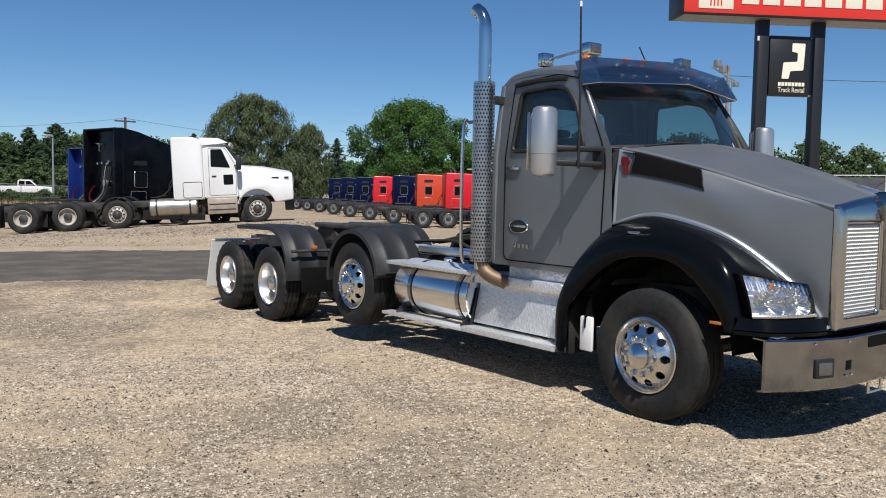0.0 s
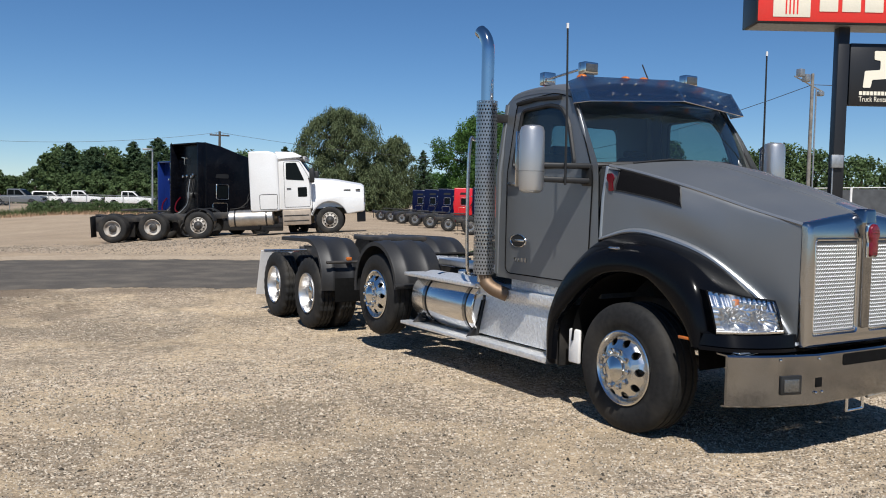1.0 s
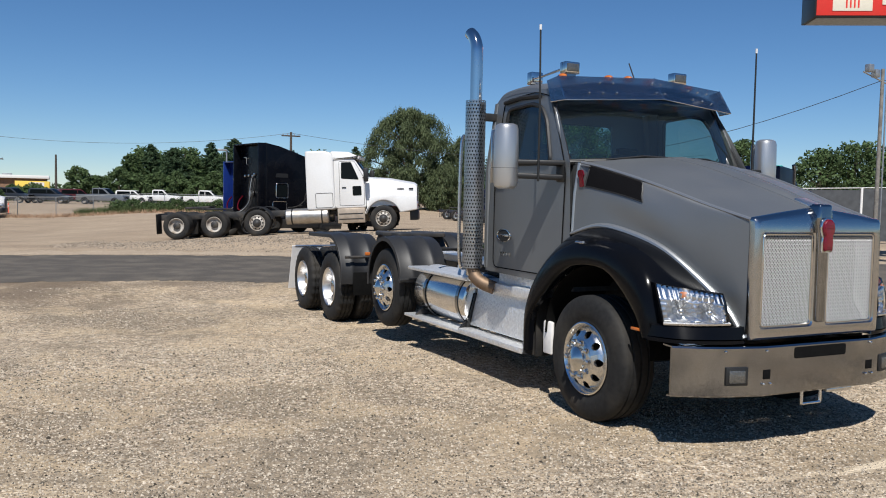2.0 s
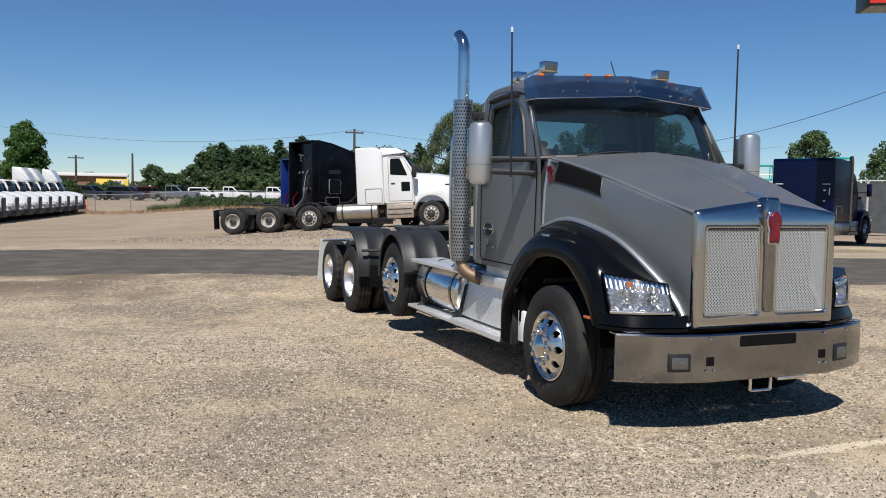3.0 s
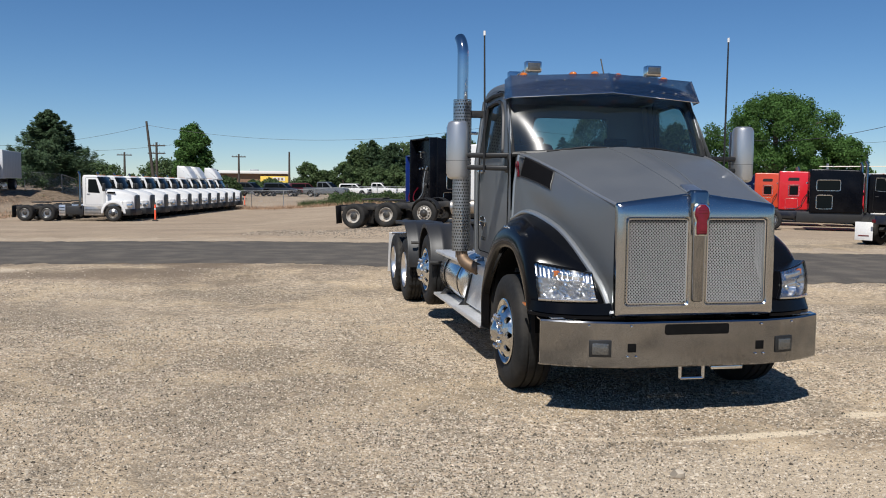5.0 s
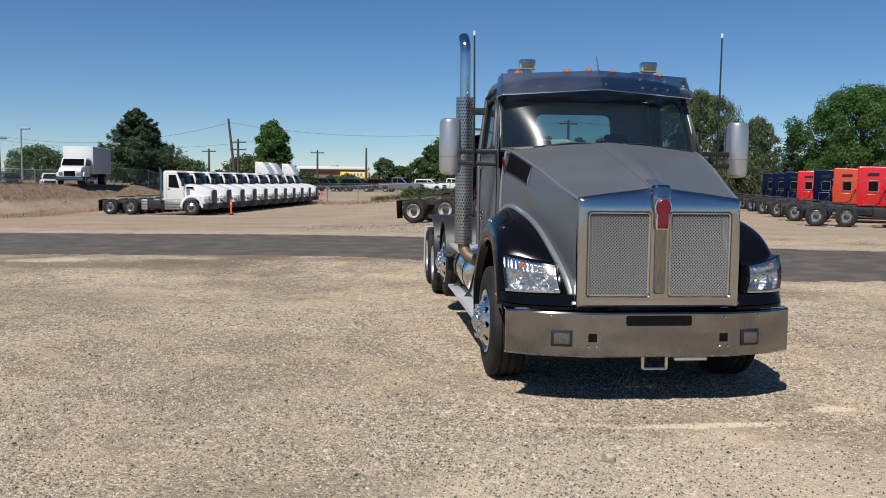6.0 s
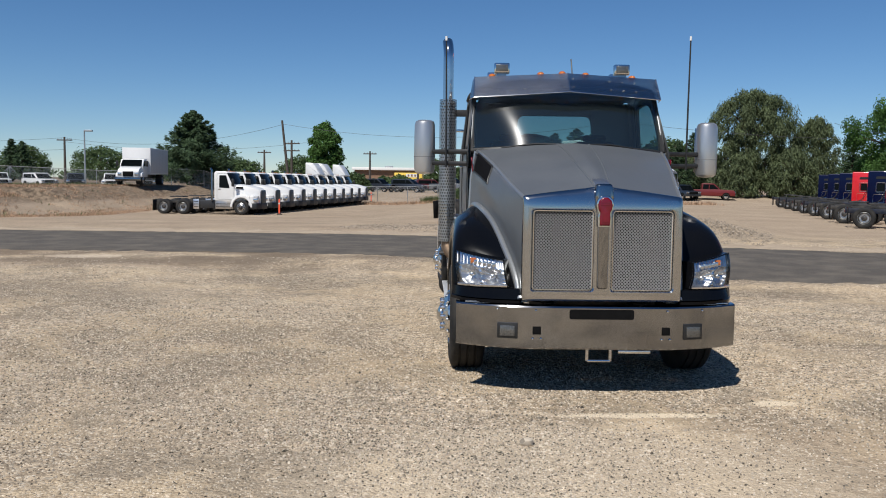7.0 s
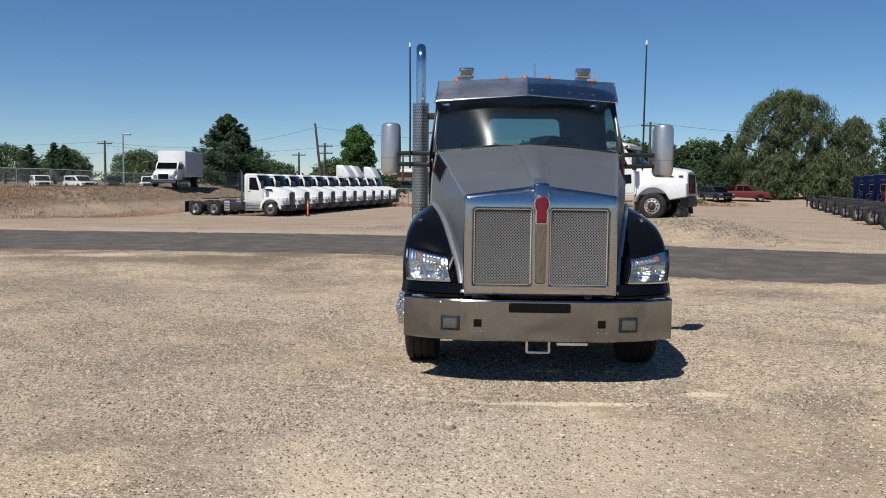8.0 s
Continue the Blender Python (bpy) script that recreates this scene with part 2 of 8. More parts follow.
    col = mixc(1.0, col, ramp(fine.outputs[0], ((0.32, (0.67, 0.645, 0.61)), (0.68, (1.45, 1.40, 1.32)))), "MULTIPLY")
    col = mixc(1.0, col, (0.85, 0.86, 0.875), "MULTIPLY")
    t.links.new(col, p.inputs["Base Color"])
    b1 = t.nodes.new("ShaderNodeBump")
    b1.inputs["Distance"].default_value = 0.010
    b1.invert = True
    t.links.new(stones.outputs["Distance"], b1.inputs["Height"])
    b2 = t.nodes.new("ShaderNodeBump")
    b2.inputs["Distance"].default_value = 0.006
    t.links.new(noi(30.0, 6).outputs[0], b2.inputs["Height"])
    t.links.new(b1.outputs[0], b2.inputs["Normal"])
    t.links.new(b2.outputs[0], p.inputs["Normal"])
    return m


def plate_mat(name, color, rough):
    """Tread plate: rows of small raised bars, turned this way and that, on bright aluminium."""
    m = mat(name, color, rough, 0.72, grain=0.10, scale=30, rough_var=0.08)
    t = m.node_tree
    tc = t.nodes.new("ShaderNodeTexCoord")
    total = None
    for turn, shift in ((0.785, 0.0), (-0.785, 0.5)):
        mp = t.nodes.new("ShaderNodeMapping")
        mp.inputs["Rotation"].default_value = (turn, turn, turn)
        mp.inputs["Location"].default_value = (shift * 0.036, shift * 0.036, shift * 0.036)
        mp.inputs["Scale"].default_value = (22.0, 40.0, 22.0)
        ck = t.nodes.new("ShaderNodeTexVoronoi")
        ck.inputs["Scale"].default_value, ck.inputs["Randomness"].default_value = 1.0, 0.0
        t.links.new(tc.outputs["Object"], mp.inputs[0])
        t.links.new(mp.outputs[0], ck.inputs["Vector"])
        r = t.nodes.new("ShaderNodeMapRange")
        r.interpolation_type = "SMOOTHSTEP"
        r.inputs["From Min"].default_value, r.inputs["From Max"].default_value = 0.44, 0.22
        t.links.new(ck.outputs["Distance"], r.inputs[0])
        if total is None:
            total = r.outputs[0]
        else:
            mx = t.nodes.new("ShaderNodeMath")
            mx.operation = "MAXIMUM"
            t.links.new(total, mx.inputs[0])
            t.links.new(r.outputs[0], mx.inputs[1])
            total = mx.outputs[0]
    b = t.nodes.new("ShaderNodeBump")
    b.inputs["Distance"].default_value = 0.0035
    t.links.new(total, b.inputs["Height"])
    t.links.new(b.outputs[0], t.nodes["Principled BSDF"].inputs["Normal"])
    return m


M = {}
M["ground"] = ground_mat()
M["asphalt"] = mat("asphalt", (0.082, 0.073, 0.063), 0.9, grain=0.3, scale=45, bump=0.006, dirt=(0.150, 0.130, 0.106), dirt_scale=1.3, dirt_amount=0.75, spec=0.2)
M["stone"] = mat("pebbles", (0.30, 0.258, 0.205), 0.95, random_value=0.88, spec=0.1)
M["silver"] = mat("silver_grey_paint", (0.235, 0.246, 0.254), 0.48, 0.78, grain=0.10, scale=400, coat=0.12, rough_var=0.03, dirt=(0.205, 0.205, 0.20), dirt_scale=1.5, dirt_amount=0.25)
M["black_paint"] = mat("gloss_black_paint", (0.003, 0.0035, 0.005), 0.16, coat=0.0, spec=0.13, rough_var=0.04, dirt=(0.007, 0.0065, 0.006), dirt_scale=2.5, dirt_amount=0.4)
M["chrome"] = mat("chrome", (0.66, 0.66, 0.655), 0.09, 1.0, rough_var=0.04, bump=0.0004, scale=3)
M["steel"] = mat("brushed_stainless", (0.285, 0.29, 0.30), 0.09, 1.0, grain=0.05, scale=3, rough_var=0.05, bump=0.0012, bump_scale=2.2)
M["visor"] = mat("blue_tinted_stainless", (0.65, 0.65, 0.665), 0.14, 1.0, rough_var=0.02, bump=0.0002, bump_scale=5)
M["alloy"] = mat("polished_alloy", (0.72, 0.715, 0.70), 0.24, 1.0, rough_var=0.08, grain=0.06, scale=30)
M["plate"] = plate_mat("tread_plate", (0.80, 0.80, 0.79), 0.42)
M["satin"] = mat("satin_alloy", (0.74, 0.73, 0.72), 0.36, 1.0, grain=0.06, scale=20)
M["silver_satin"] = mat("satin_grey_trim", (0.20, 0.205, 0.20), 0.55, 0.4, grain=0.05)
M["hub_chrome"] = mat("polished_hub", (0.62, 0.62, 0.61), 0.20, 1.0, rough_var=0.05)
M["mesh"] = mat("woven_steel", (0.41, 0.418, 0.422), 0.44, 0.9, grain=0.08, scale=30)
M["tank"] = mat("polished_tank", (0.72, 0.72, 0.72), 0.17, 1.0, rough_var=0.05, bump=0.001, bump_scale=5)
M["rubber"] = mat("tyre_rubber", (0.014, 0.014, 0.014), 0.75, grain=0.3, scale=25, dirt=(0.06, 0.052, 0.042), dirt_scale=3, dirt_amount=0.5, bump=0.002, spec=0.3)
M["poly"] = mat("black_plastic", (0.016, 0.0165, 0.018), 0.50, grain=0.15, scale=40, dirt=(0.03, 0.028, 0.025), dirt_scale=2.5, dirt_amount=0.4)
M["frame"] = mat("chassis_black", (0.018, 0.018, 0.019), 0.55, grain=0.3, scale=15, dirt=(0.12, 0.1, 0.075), dirt_scale=4, dirt_amount=0.5)
# Near-black for black parts and seams; also paints the shade of uncut openings.
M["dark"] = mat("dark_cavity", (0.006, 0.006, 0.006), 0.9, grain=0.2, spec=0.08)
M["trim"] = mat("black_rubber_trim", (0.012, 0.012, 0.012), 0.5, grain=0.1)
M["interior"] = mat("grey_cab_lining", (0.046, 0.050, 0.053), 0.85, grain=0.2, scale=30)
M["glass"] = glass_mat("windscreen_glass", (0.70, 0.92, 0.90), 0.0, 0.80, 0.009, 1.95, 0.014)
M["side_glass"] = glass_mat("side_glass", (0.60, 0.78, 0.78), 0.0, 0.55, 0.0, 1.8, 0.02)
M["dark_glass"] = mat("tinted_glass", (0.006, 0.008, 0.009), 0.12, spec=0.07, grain=0.1)
M["lens"] = glass_mat("clear_lens", (0.95, 0.97, 1.0), 0.02, 0.95, 0.045, 1.22)
M["amber"] = mat("amber_lens", (0.48, 0.13, 0.02), 0.15, coat=0.5, grain=0.1)
M["grille_chrome"] = mat("worn_chrome", (0.465, 0.468, 0.472), 0.15, 1.0, rough_var=0.05, bump=0.0006, bump_scale=4)
M["sand"] = mat("sandy_verge", (0.37, 0.30, 0.222), 0.95, grain=0.3, scale=14, bump=0.01, dirt=(0.28, 0.22, 0.16), dirt_scale=0.7, dirt_amount=0.8, spec=0.1)
M["guard_steel"] = mat("perforated_stainless", (0.46, 0.46, 0.46), 0.30, 1.0, grain=0.12, scale=9, rough_var=0.08)
# Red with tree shade put into it for the pickup; flap bars share it.
M["shaded_red"] = mat("faded_red_paint", (0.13, 0.010, 0.010), 0.45, coat=0.3, grain=0.2)
M["red_lens"] = mat("red_enamel", (0.085, 0.0012, 0.004), 0.22, coat=0.1, grain=0.1)
M["white_rubber"] = mat("white_mudflap", (0.78, 0.77, 0.75), 0.6, grain=0.05, dirt=(0.6, 0.56, 0.5), dirt_scale=3, dirt_amount=0.3)
M["white"] = mat("white_paint", (0.69, 0.69, 0.68), 0.36, coat=0.3, grain=0.03, dirt=(0.53, 0.50, 0.46), dirt_scale=1.0, dirt_amount=0.35)
M["navy"] = mat("navy_paint", (0.001, 0.0038, 0.029), 0.34, coat=0.1, spec=0.18, grain=0.05, dirt=(0.003, 0.006, 0.026), dirt_amount=0.4)
M["blue"] = mat("blue_paint", (0.008, 0.025, 0.15), 0.3, coat=0.5, grain=0.05)
M["red"] = mat("red_paint", (0.62, 0.012, 0.022), 0.35, coat=0.4, grain=0.05, dirt=(0.5, 0.05, 0.04), dirt_amount=0.4)
M["orange"] = mat("orange_red_paint", (0.58, 0.06, 0.02), 0.35, coat=0.4, grain=0.05, dirt=(0.45, 0.08, 0.04), dirt_amount=0.4)
M["black_cab"] = mat("black_sleeper_paint", (0.0025, 0.003, 0.005), 0.25, coat=0.0, spec=0.16, grain=0.1, dirt=(0.010, 0.010, 0.012), dirt_amount=0.5)
# Rim colour darkened so the wheels sink into the shade under the trucks.
M["far_rim_shade"] = mat("dark_steel_rim", (0.03, 0.03, 0.032), 0.5, grain=0.2, scale=12)
M["mirror_silver"] = mat("silver_mirror_shell", (0.52, 0.52, 0.515), 0.34, 0.8, grain=0.05, scale=200, rough_var=0.05)
M["rubble"] = mat("rubble", (0.235, 0.195, 0.152), 0.95, random_value=0.5, spec=0.15)
M["grey_car"] = mat("grey_car_paint", (0.16, 0.17, 0.18), 0.3, 0.4, coat=0.5, grain=0.05)
M["dark_car"] = mat("dark_car_paint", (0.02, 0.025, 0.035), 0.3, coat=0.5, grain=0.05)
M["maroon_car"] = mat("maroon_car_paint", (0.10, 0.02, 0.02), 0.3, coat=0.5, grain=0.05)
M["sign_red"] = mat("sign_red", (0.72, 0.035, 0.025), 0.4, grain=0.03, dirt=(0.6, 0.06, 0.04), dirt_amount=0.3)
M["cream"] = mat("cream_vinyl", (0.80, 0.74, 0.60), 0.5, grain=0.03)
M["sign_black"] = mat("sign_black", (0.012, 0.012, 0.013), 0.4, grain=0.1)
M["galv"] = mat("galvanised_steel", (0.42, 0.43, 0.43), 0.45, 0.8, grain=0.15, scale=8)
M["grey_wood"] = mat("silvered_pole_wood", (0.20, 0.185, 0.165), 0.9, grain=0.3, scale=6, bump=0.004)
M["wood"] = mat("weathered_pole_wood", (0.068, 0.056, 0.046), 0.9, grain=0.3, scale=6, bump=0.004)
M["bark"] = mat("bark", (0.09, 0.07, 0.05), 0.9, grain=0.4, scale=6, bump=0.02)
M["leaf_green"] = leaf_mat("bright_leaf", (0.075, 0.150, 0.038))
M["leaf_willow"] = leaf_mat("grey_green_leaf", (0.118, 0.148, 0.074))
M["leaf_conifer"] = leaf_mat("conifer_needles", (0.070, 0.112, 0.056))
M["leaf_hedge"] = leaf_mat("hedge_leaf", (0.092, 0.138, 0.056))
M["dry_grass"] = mat("dry_grass", (0.37, 0.245, 0.16), 0.9, random_value=0.6, spec=0.1)
M["weed"] = mat("green_weeds", (0.075, 0.10, 0.04), 0.9, random_value=0.4, spec=0.1)
M["roof_white"] = mat("white_roof", (0.72, 0.71, 0.68), 0.6, grain=0.05)
M["brown_wall"] = mat("brown_stucco", (0.20, 0.12, 0.075), 0.9, grain=0.15, scale=3)
M["yellow_wall"] = mat("yellow_board", (0.72, 0.5, 0.08), 0.7, grain=0.08)
M["cone_orange"] = mat("orange_plastic", (0.90, 0.12, 0.05), 0.5, grain=0.05)
M["teal"] = mat("teal_paint", (0.02, 0.36, 0.30), 0.4, grain=0.05)
M["box_white"] = mat("white_box_panel", (0.62, 0.62, 0.615), 0.45, grain=0.03, dirt=(0.53, 0.51, 0.48), dirt_amount=0.3)
# Darker copy of the box white: shade put into the colour.
M["box_shade"] = mat("grey_box_panel", (0.47, 0.48, 0.49), 0.5, grain=0.05)
M["tank_dull"] = mat("dull_tank", (0.46, 0.44, 0.41), 0.42, 0.9, grain=0.2, scale=5, rough_var=0.1, dirt=(0.3, 0.25, 0.19), dirt_scale=3, dirt_amount=0.5)
M["tan_step"] = mat("dusty_step_cover", (0.40, 0.33, 0.26), 0.5, 0.5, grain=0.15, scale=6)
M["grille_grey"] = mat("dark_grey_grille", (0.09, 0.095, 0.095), 0.45, 0.4, grain=0.2, scale=40)
M["row_frame"] = mat("dark_navy_chassis", (0.006, 0.010, 0.024), 0.5, grain=0.2, scale=10, dirt=(0.06, 0.055, 0.05), dirt_scale=4)
M["cable"] = mat("grey_cable", (0.05, 0.05, 0.055), 0.6, grain=0.1)


# ---- mesh helpers ----
def link(name, bm, material, parent=None, label="", sharp=35):
    me = bpy.data.meshes.new(name)
    bm.to_mesh(me)
    bm.free()
    me.materials.append(material)
    me.polygons.foreach_set("use_smooth", [True] * len(me.polygons))
    me.set_sharp_from_angle(angle=radians(sharp))
    ob = new(name, me)
    ob.parent = parent
    if label:
        ob["label"] = label
    return ob


def part(name, bm, material, parent, label="", sharp=35):
    return link(name, bm, material, parent, label, sharp)


def again(ob, m, parent=None):
    """The same part once more on the same mesh, with its sub-parts."""
    o = new(ob.name.split(".")[0], ob.data)
    o.parent = parent or ob.parent
    o.matrix_basis = m
    for c in ob.children:
        again(c, c.matrix_basis.copy(), o)
    return o


def thing(name, m, label, category, group="", kind=""):
    e = new(name)
    e.empty_display_size = 0.2
    e.matrix_basis = m
    return tagged(e, label, category, group, kind)


def both(name, bm, material, parent, label="", sharp=35):
    """A part and its mirror image across the thing's middle plane x = 0."""
    other = bm.copy()
    for v in other.verts:
        v.co.x = -v.co.x
    bmesh.ops.reverse_faces(other, faces=other.faces[:])
    return part(name, bm, material, parent, label, sharp), part(name, other, material, parent, label, sharp)


def box(bm, x0, x1, y0, y1, z0, z1, bevel=0.0, seg=2):
    v = [bm.verts.new(c) for c in ((x0, y0, z0), (x1, y0, z0), (x1, y1, z0), (x0, y1, z0), (x0, y0, z1), (x1, y0, z1), (x1, y1, z1), (x0, y1, z1))]
    f = [bm.faces.new([v[i] for i in q]) for q in ((3, 2, 1, 0), (4, 5, 6, 7), (0, 1, 5, 4), (1, 2, 6, 5), (2, 3, 7, 6), (3, 0, 4, 7))]
    if bevel:
        es = {e for q in f for e in q.edges}
        bmesh.ops.bevel(bm, geom=list(es), offset=bevel, segments=seg, affect="EDGES", profile=0.5)
    return bm


def boxed(*a, **k):
    return box(bmesh.new(), *a, **k)


def prism(bm, poly, axis, a0, a1, bevel=0.0, seg=2):
    """A polygon in the plane across an axis, drawn out from a0 to a1. axis x: poly is (y, z); y: (x, z); z: (x, y)."""
    def at(p, a):
        return {"x": (a, p[0], p[1]), "y": (p[0], a, p[1]), "z": (p[0], p[1], a)}[axis]
    lo, hi = [bm.verts.new(at(p, a0)) for p in poly], [bm.verts.new(at(p, a1)) for p in poly]
    n, fs = len(poly), []
    fs.append(bm.faces.new(lo[::-1]))
    fs.append(bm.faces.new(hi))
    for i in range(n):
        fs.append(bm.faces.new((lo[i], lo[(i + 1) % n], hi[(i + 1) % n], hi[i])))
    bmesh.ops.recalc_face_normals(bm, faces=fs)
    if bevel:
        es = {e for q in fs for e in q.edges}
        bmesh.ops.bevel(bm, geom=list(es), offset=bevel, segments=seg, affect="EDGES", profile=0.5)
    return bm


def prismed(*a, **k):
    return prism(bmesh.new(), *a, **k)


def tube(bm, pts, r, n=10, caps=True):
    """A round bar along points; r is a radius or one for each point."""
    pts = [Vector(p) for p in pts]
    rs = r if isinstance(r, (list, tuple)) else [r] * len(pts)
    rings, side = [], None
    for i, p in enumerate(pts):
        d = (pts[min(i + 1, len(pts) - 1)] - pts[max(i - 1, 0)]).normalized()
        if side is None:
            side = d.orthogonal().normalized()
        side = (side - d * side.dot(d)).normalized()
        up = d.cross(side)
        rings.append([bm.verts.new(p + rs[i] * (math.cos(a) * side + math.sin(a) * up)) for a in (2 * math.pi * k / n for k in range(n))])
    for a, b in zip(rings, rings[1:]):
        for k in range(n):
            bm.faces.new((a[k], a[(k + 1) % n], b[(k + 1) % n], b[k]))
    if caps:
        bm.faces.new(rings[0][::-1])
        bm.faces.new(rings[-1])
    return bm


def tubed(*a, **k):
    return tube(bmesh.new(), *a, **k)


def revolve(bm, prof, n=48, center=(0, 0, 0), axis="x", close=False, wobble=None, caps=False):
    """Spin a profile of (radius, along) about an axis."""
    c, rings = Vector(center), []
    for k in range(n):
        a = 2 * math.pi * k / n
        ring = []
        for j, (r, h) in enumerate(prof):
            if wobble:
                r = r + wobble(k, j)
            u, v = r * math.cos(a), r * math.sin(a)
            ring.append(bm.verts.new(c + Vector({"x": (h, u, v), "y": (u, h, v), "z": (u, v, h)}[axis])))
        rings.append(ring)
    m = len(prof)
    fs = []
    for k in range(n):
        a, b = rings[k], rings[(k + 1) % n]
        for j in range(m if close else m - 1):
            q = (a[j], a[(j + 1) % m], b[(j + 1) % m], b[j])
            fs.append(bm.faces.new(q))
    if caps:
        for j in (0, m - 1):
            if prof[j][0] > 1e-4:
                fs.append(bm.faces.new([r[j] for r in rings]))
    bmesh.ops.recalc_face_normals(bm, faces=fs)
    return bm


def revolved(*a, **k):
    return revolve(bmesh.new(), *a, **k)


def spline(pts, n):
    """Points along a smooth curve through pts."""
    pts = [Vector(p) for p in pts]
    p = [2 * pts[0] - pts[1], *pts, 2 * pts[-1] - pts[-2]]
    out = []
    for i in range(n):
        s = i / (n - 1) * (len(pts) - 1)
        k = min(int(s), len(pts) - 2)
        f = s - k
        a, b, c, d = p[k:k + 4]
        out.append(0.5 * ((2 * b) + (c - a) * f + (2 * a - 5 * b + 4 * c - d) * f * f + (3 * b - a - 3 * c + d) * f ** 3))
    return out


def loft(curves, n=24, across=None, thick=0.0):
    """A skin through several curves; across: how many steps smoothed between the first and last curve."""
    rows = [spline(c, n) for c in curves]
    if across:
        cols = [spline([r[i] for r in rows], across) for i in range(n)]
        rows = [[cols[i][j] for i in range(n)] for j in range(across)]
    bm = bmesh.new()
    vs = [[bm.verts.new(p) for p in r] for r in rows]
    for a, b in zip(vs, vs[1:]):
        for i in range(n - 1):
            bm.faces.new((a[i], a[i + 1], b[i + 1], b[i]))
    if thick:
        bmesh.ops.solidify(bm, geom=bm.faces[:], thickness=thick)
    return bm


def patch(curves, s0, s1, v0, v1, off, n=12, m=6, taper=0.0):
    """A piece of a loft's skin, lifted off along its normal, with edges that run down to the skin."""
    def at(s, v):
        return spline([spline(c, 201)[int(round(s * 200))] for c in curves], 41)[int(round(v * 40))]
    bm = bmesh.new()
    g = []
    for j in range(m):
        row = []
        for i in range(n):
            v = v0 + (v1 - v0) * j / (m - 1)
            s = s0 + (s1 - s0) * i / (n - 1) - taper * (v - v0)
            p = at(s, v)
            nn = (at(min(s + 0.02, 1), v) - at(max(s - 0.02, 0), v)).cross(at(s, min(v + 0.05, 1)) - at(s, max(v - 0.05, 0))).normalized()
            if nn.x > 0:
                nn = -nn
            row.append(bm.verts.new(p + nn * off))
        g.append(row)
    for a, b in zip(g, g[1:]):
        for i in range(n - 1):
            bm.faces.new((a[i], a[i + 1], b[i + 1], b[i]))
    bmesh.ops.recalc_face_normals(bm, faces=bm.faces[:])
    return bm


def holed(at, nu, nv, ratio=0.36, k=8, stagger=True, dish=None):
    """A sheet with rows of round holes; at(u, v) places a point of the sheet, u in 0..nu, v in 0..nv."""
    bm = bmesh.new()
    for j in range(nv):
        for i in range(nu):
            o = 0.5 if stagger and j % 2 else 0.0
            ring, rim = [], []
            for q in range(k):
                a = 2 * math.pi * q / k
                cx, cy = math.cos(a), math.sin(a)
                s = 0.5 / max(abs(cx), abs(cy))
                ring.append(bm.verts.new(at(i + 0.5 + o + cx * ratio, j + 0.5 + cy * ratio) + (dish or Vector())))
                rim.append(bm.verts.new(at(i + 0.5 + o + cx * s, j + 0.5 + cy * s)))
            for q in range(k):
                bm.faces.new((ring[q], rim[q], rim[(q + 1) % k], ring[(q + 1) % k]))
    return bm


def outline_with_hole(outer, inner, place):
    """A flat panel with one opening; place turns 2D points into the thing's space."""
    bm = bmesh.new()
    for loop in (outer, inner):
        vs = [bm.verts.new(place(p)) for p in loop]
        for a, b in zip(vs, vs[1:] + vs[:1]):
            bm.edges.new((a, b))
    bmesh.ops.triangle_fill(bm, edges=bm.edges[:], use_beauty=True)
    return bm


def rounded(pts, r, n=4):
    """The polygon with its corners rounded."""
    out = []
    for i, p in enumerate(pts):
        p, a, b = Vector(p), Vector(pts[i - 1]), Vector(pts[(i + 1) % len(pts)])
        u, v = (a - p), (b - p)
        d = min(r, u.length / 2.1, v.length / 2.1)
        s, e = p + u.normalized() * d, p + v.normalized() * d
        for k in range(n + 1):
            f = k / n
            out.append(tuple((1 - f) ** 2 * s + 2 * f * (1 - f) * p + f * f * e))
    return out


# ---- ground, road, gravel ----
def smooth(a, b, v):
    f = min(1.0, max(0.0, (v - a) / (b - a)))
    return f * f * (3 - 2 * f)


PAD_P, PAD_D = Vector((-1.2, 28.4)), Vector((0.91, -0.415))


def bank_edge(y):
    """Where the earth bank begins, to the left of this line."""
    return -22.3 - 0.13 * (min(max(y, 20), 48) - 28) + 0.11 * max(0.0, min(y, 82) - 58)


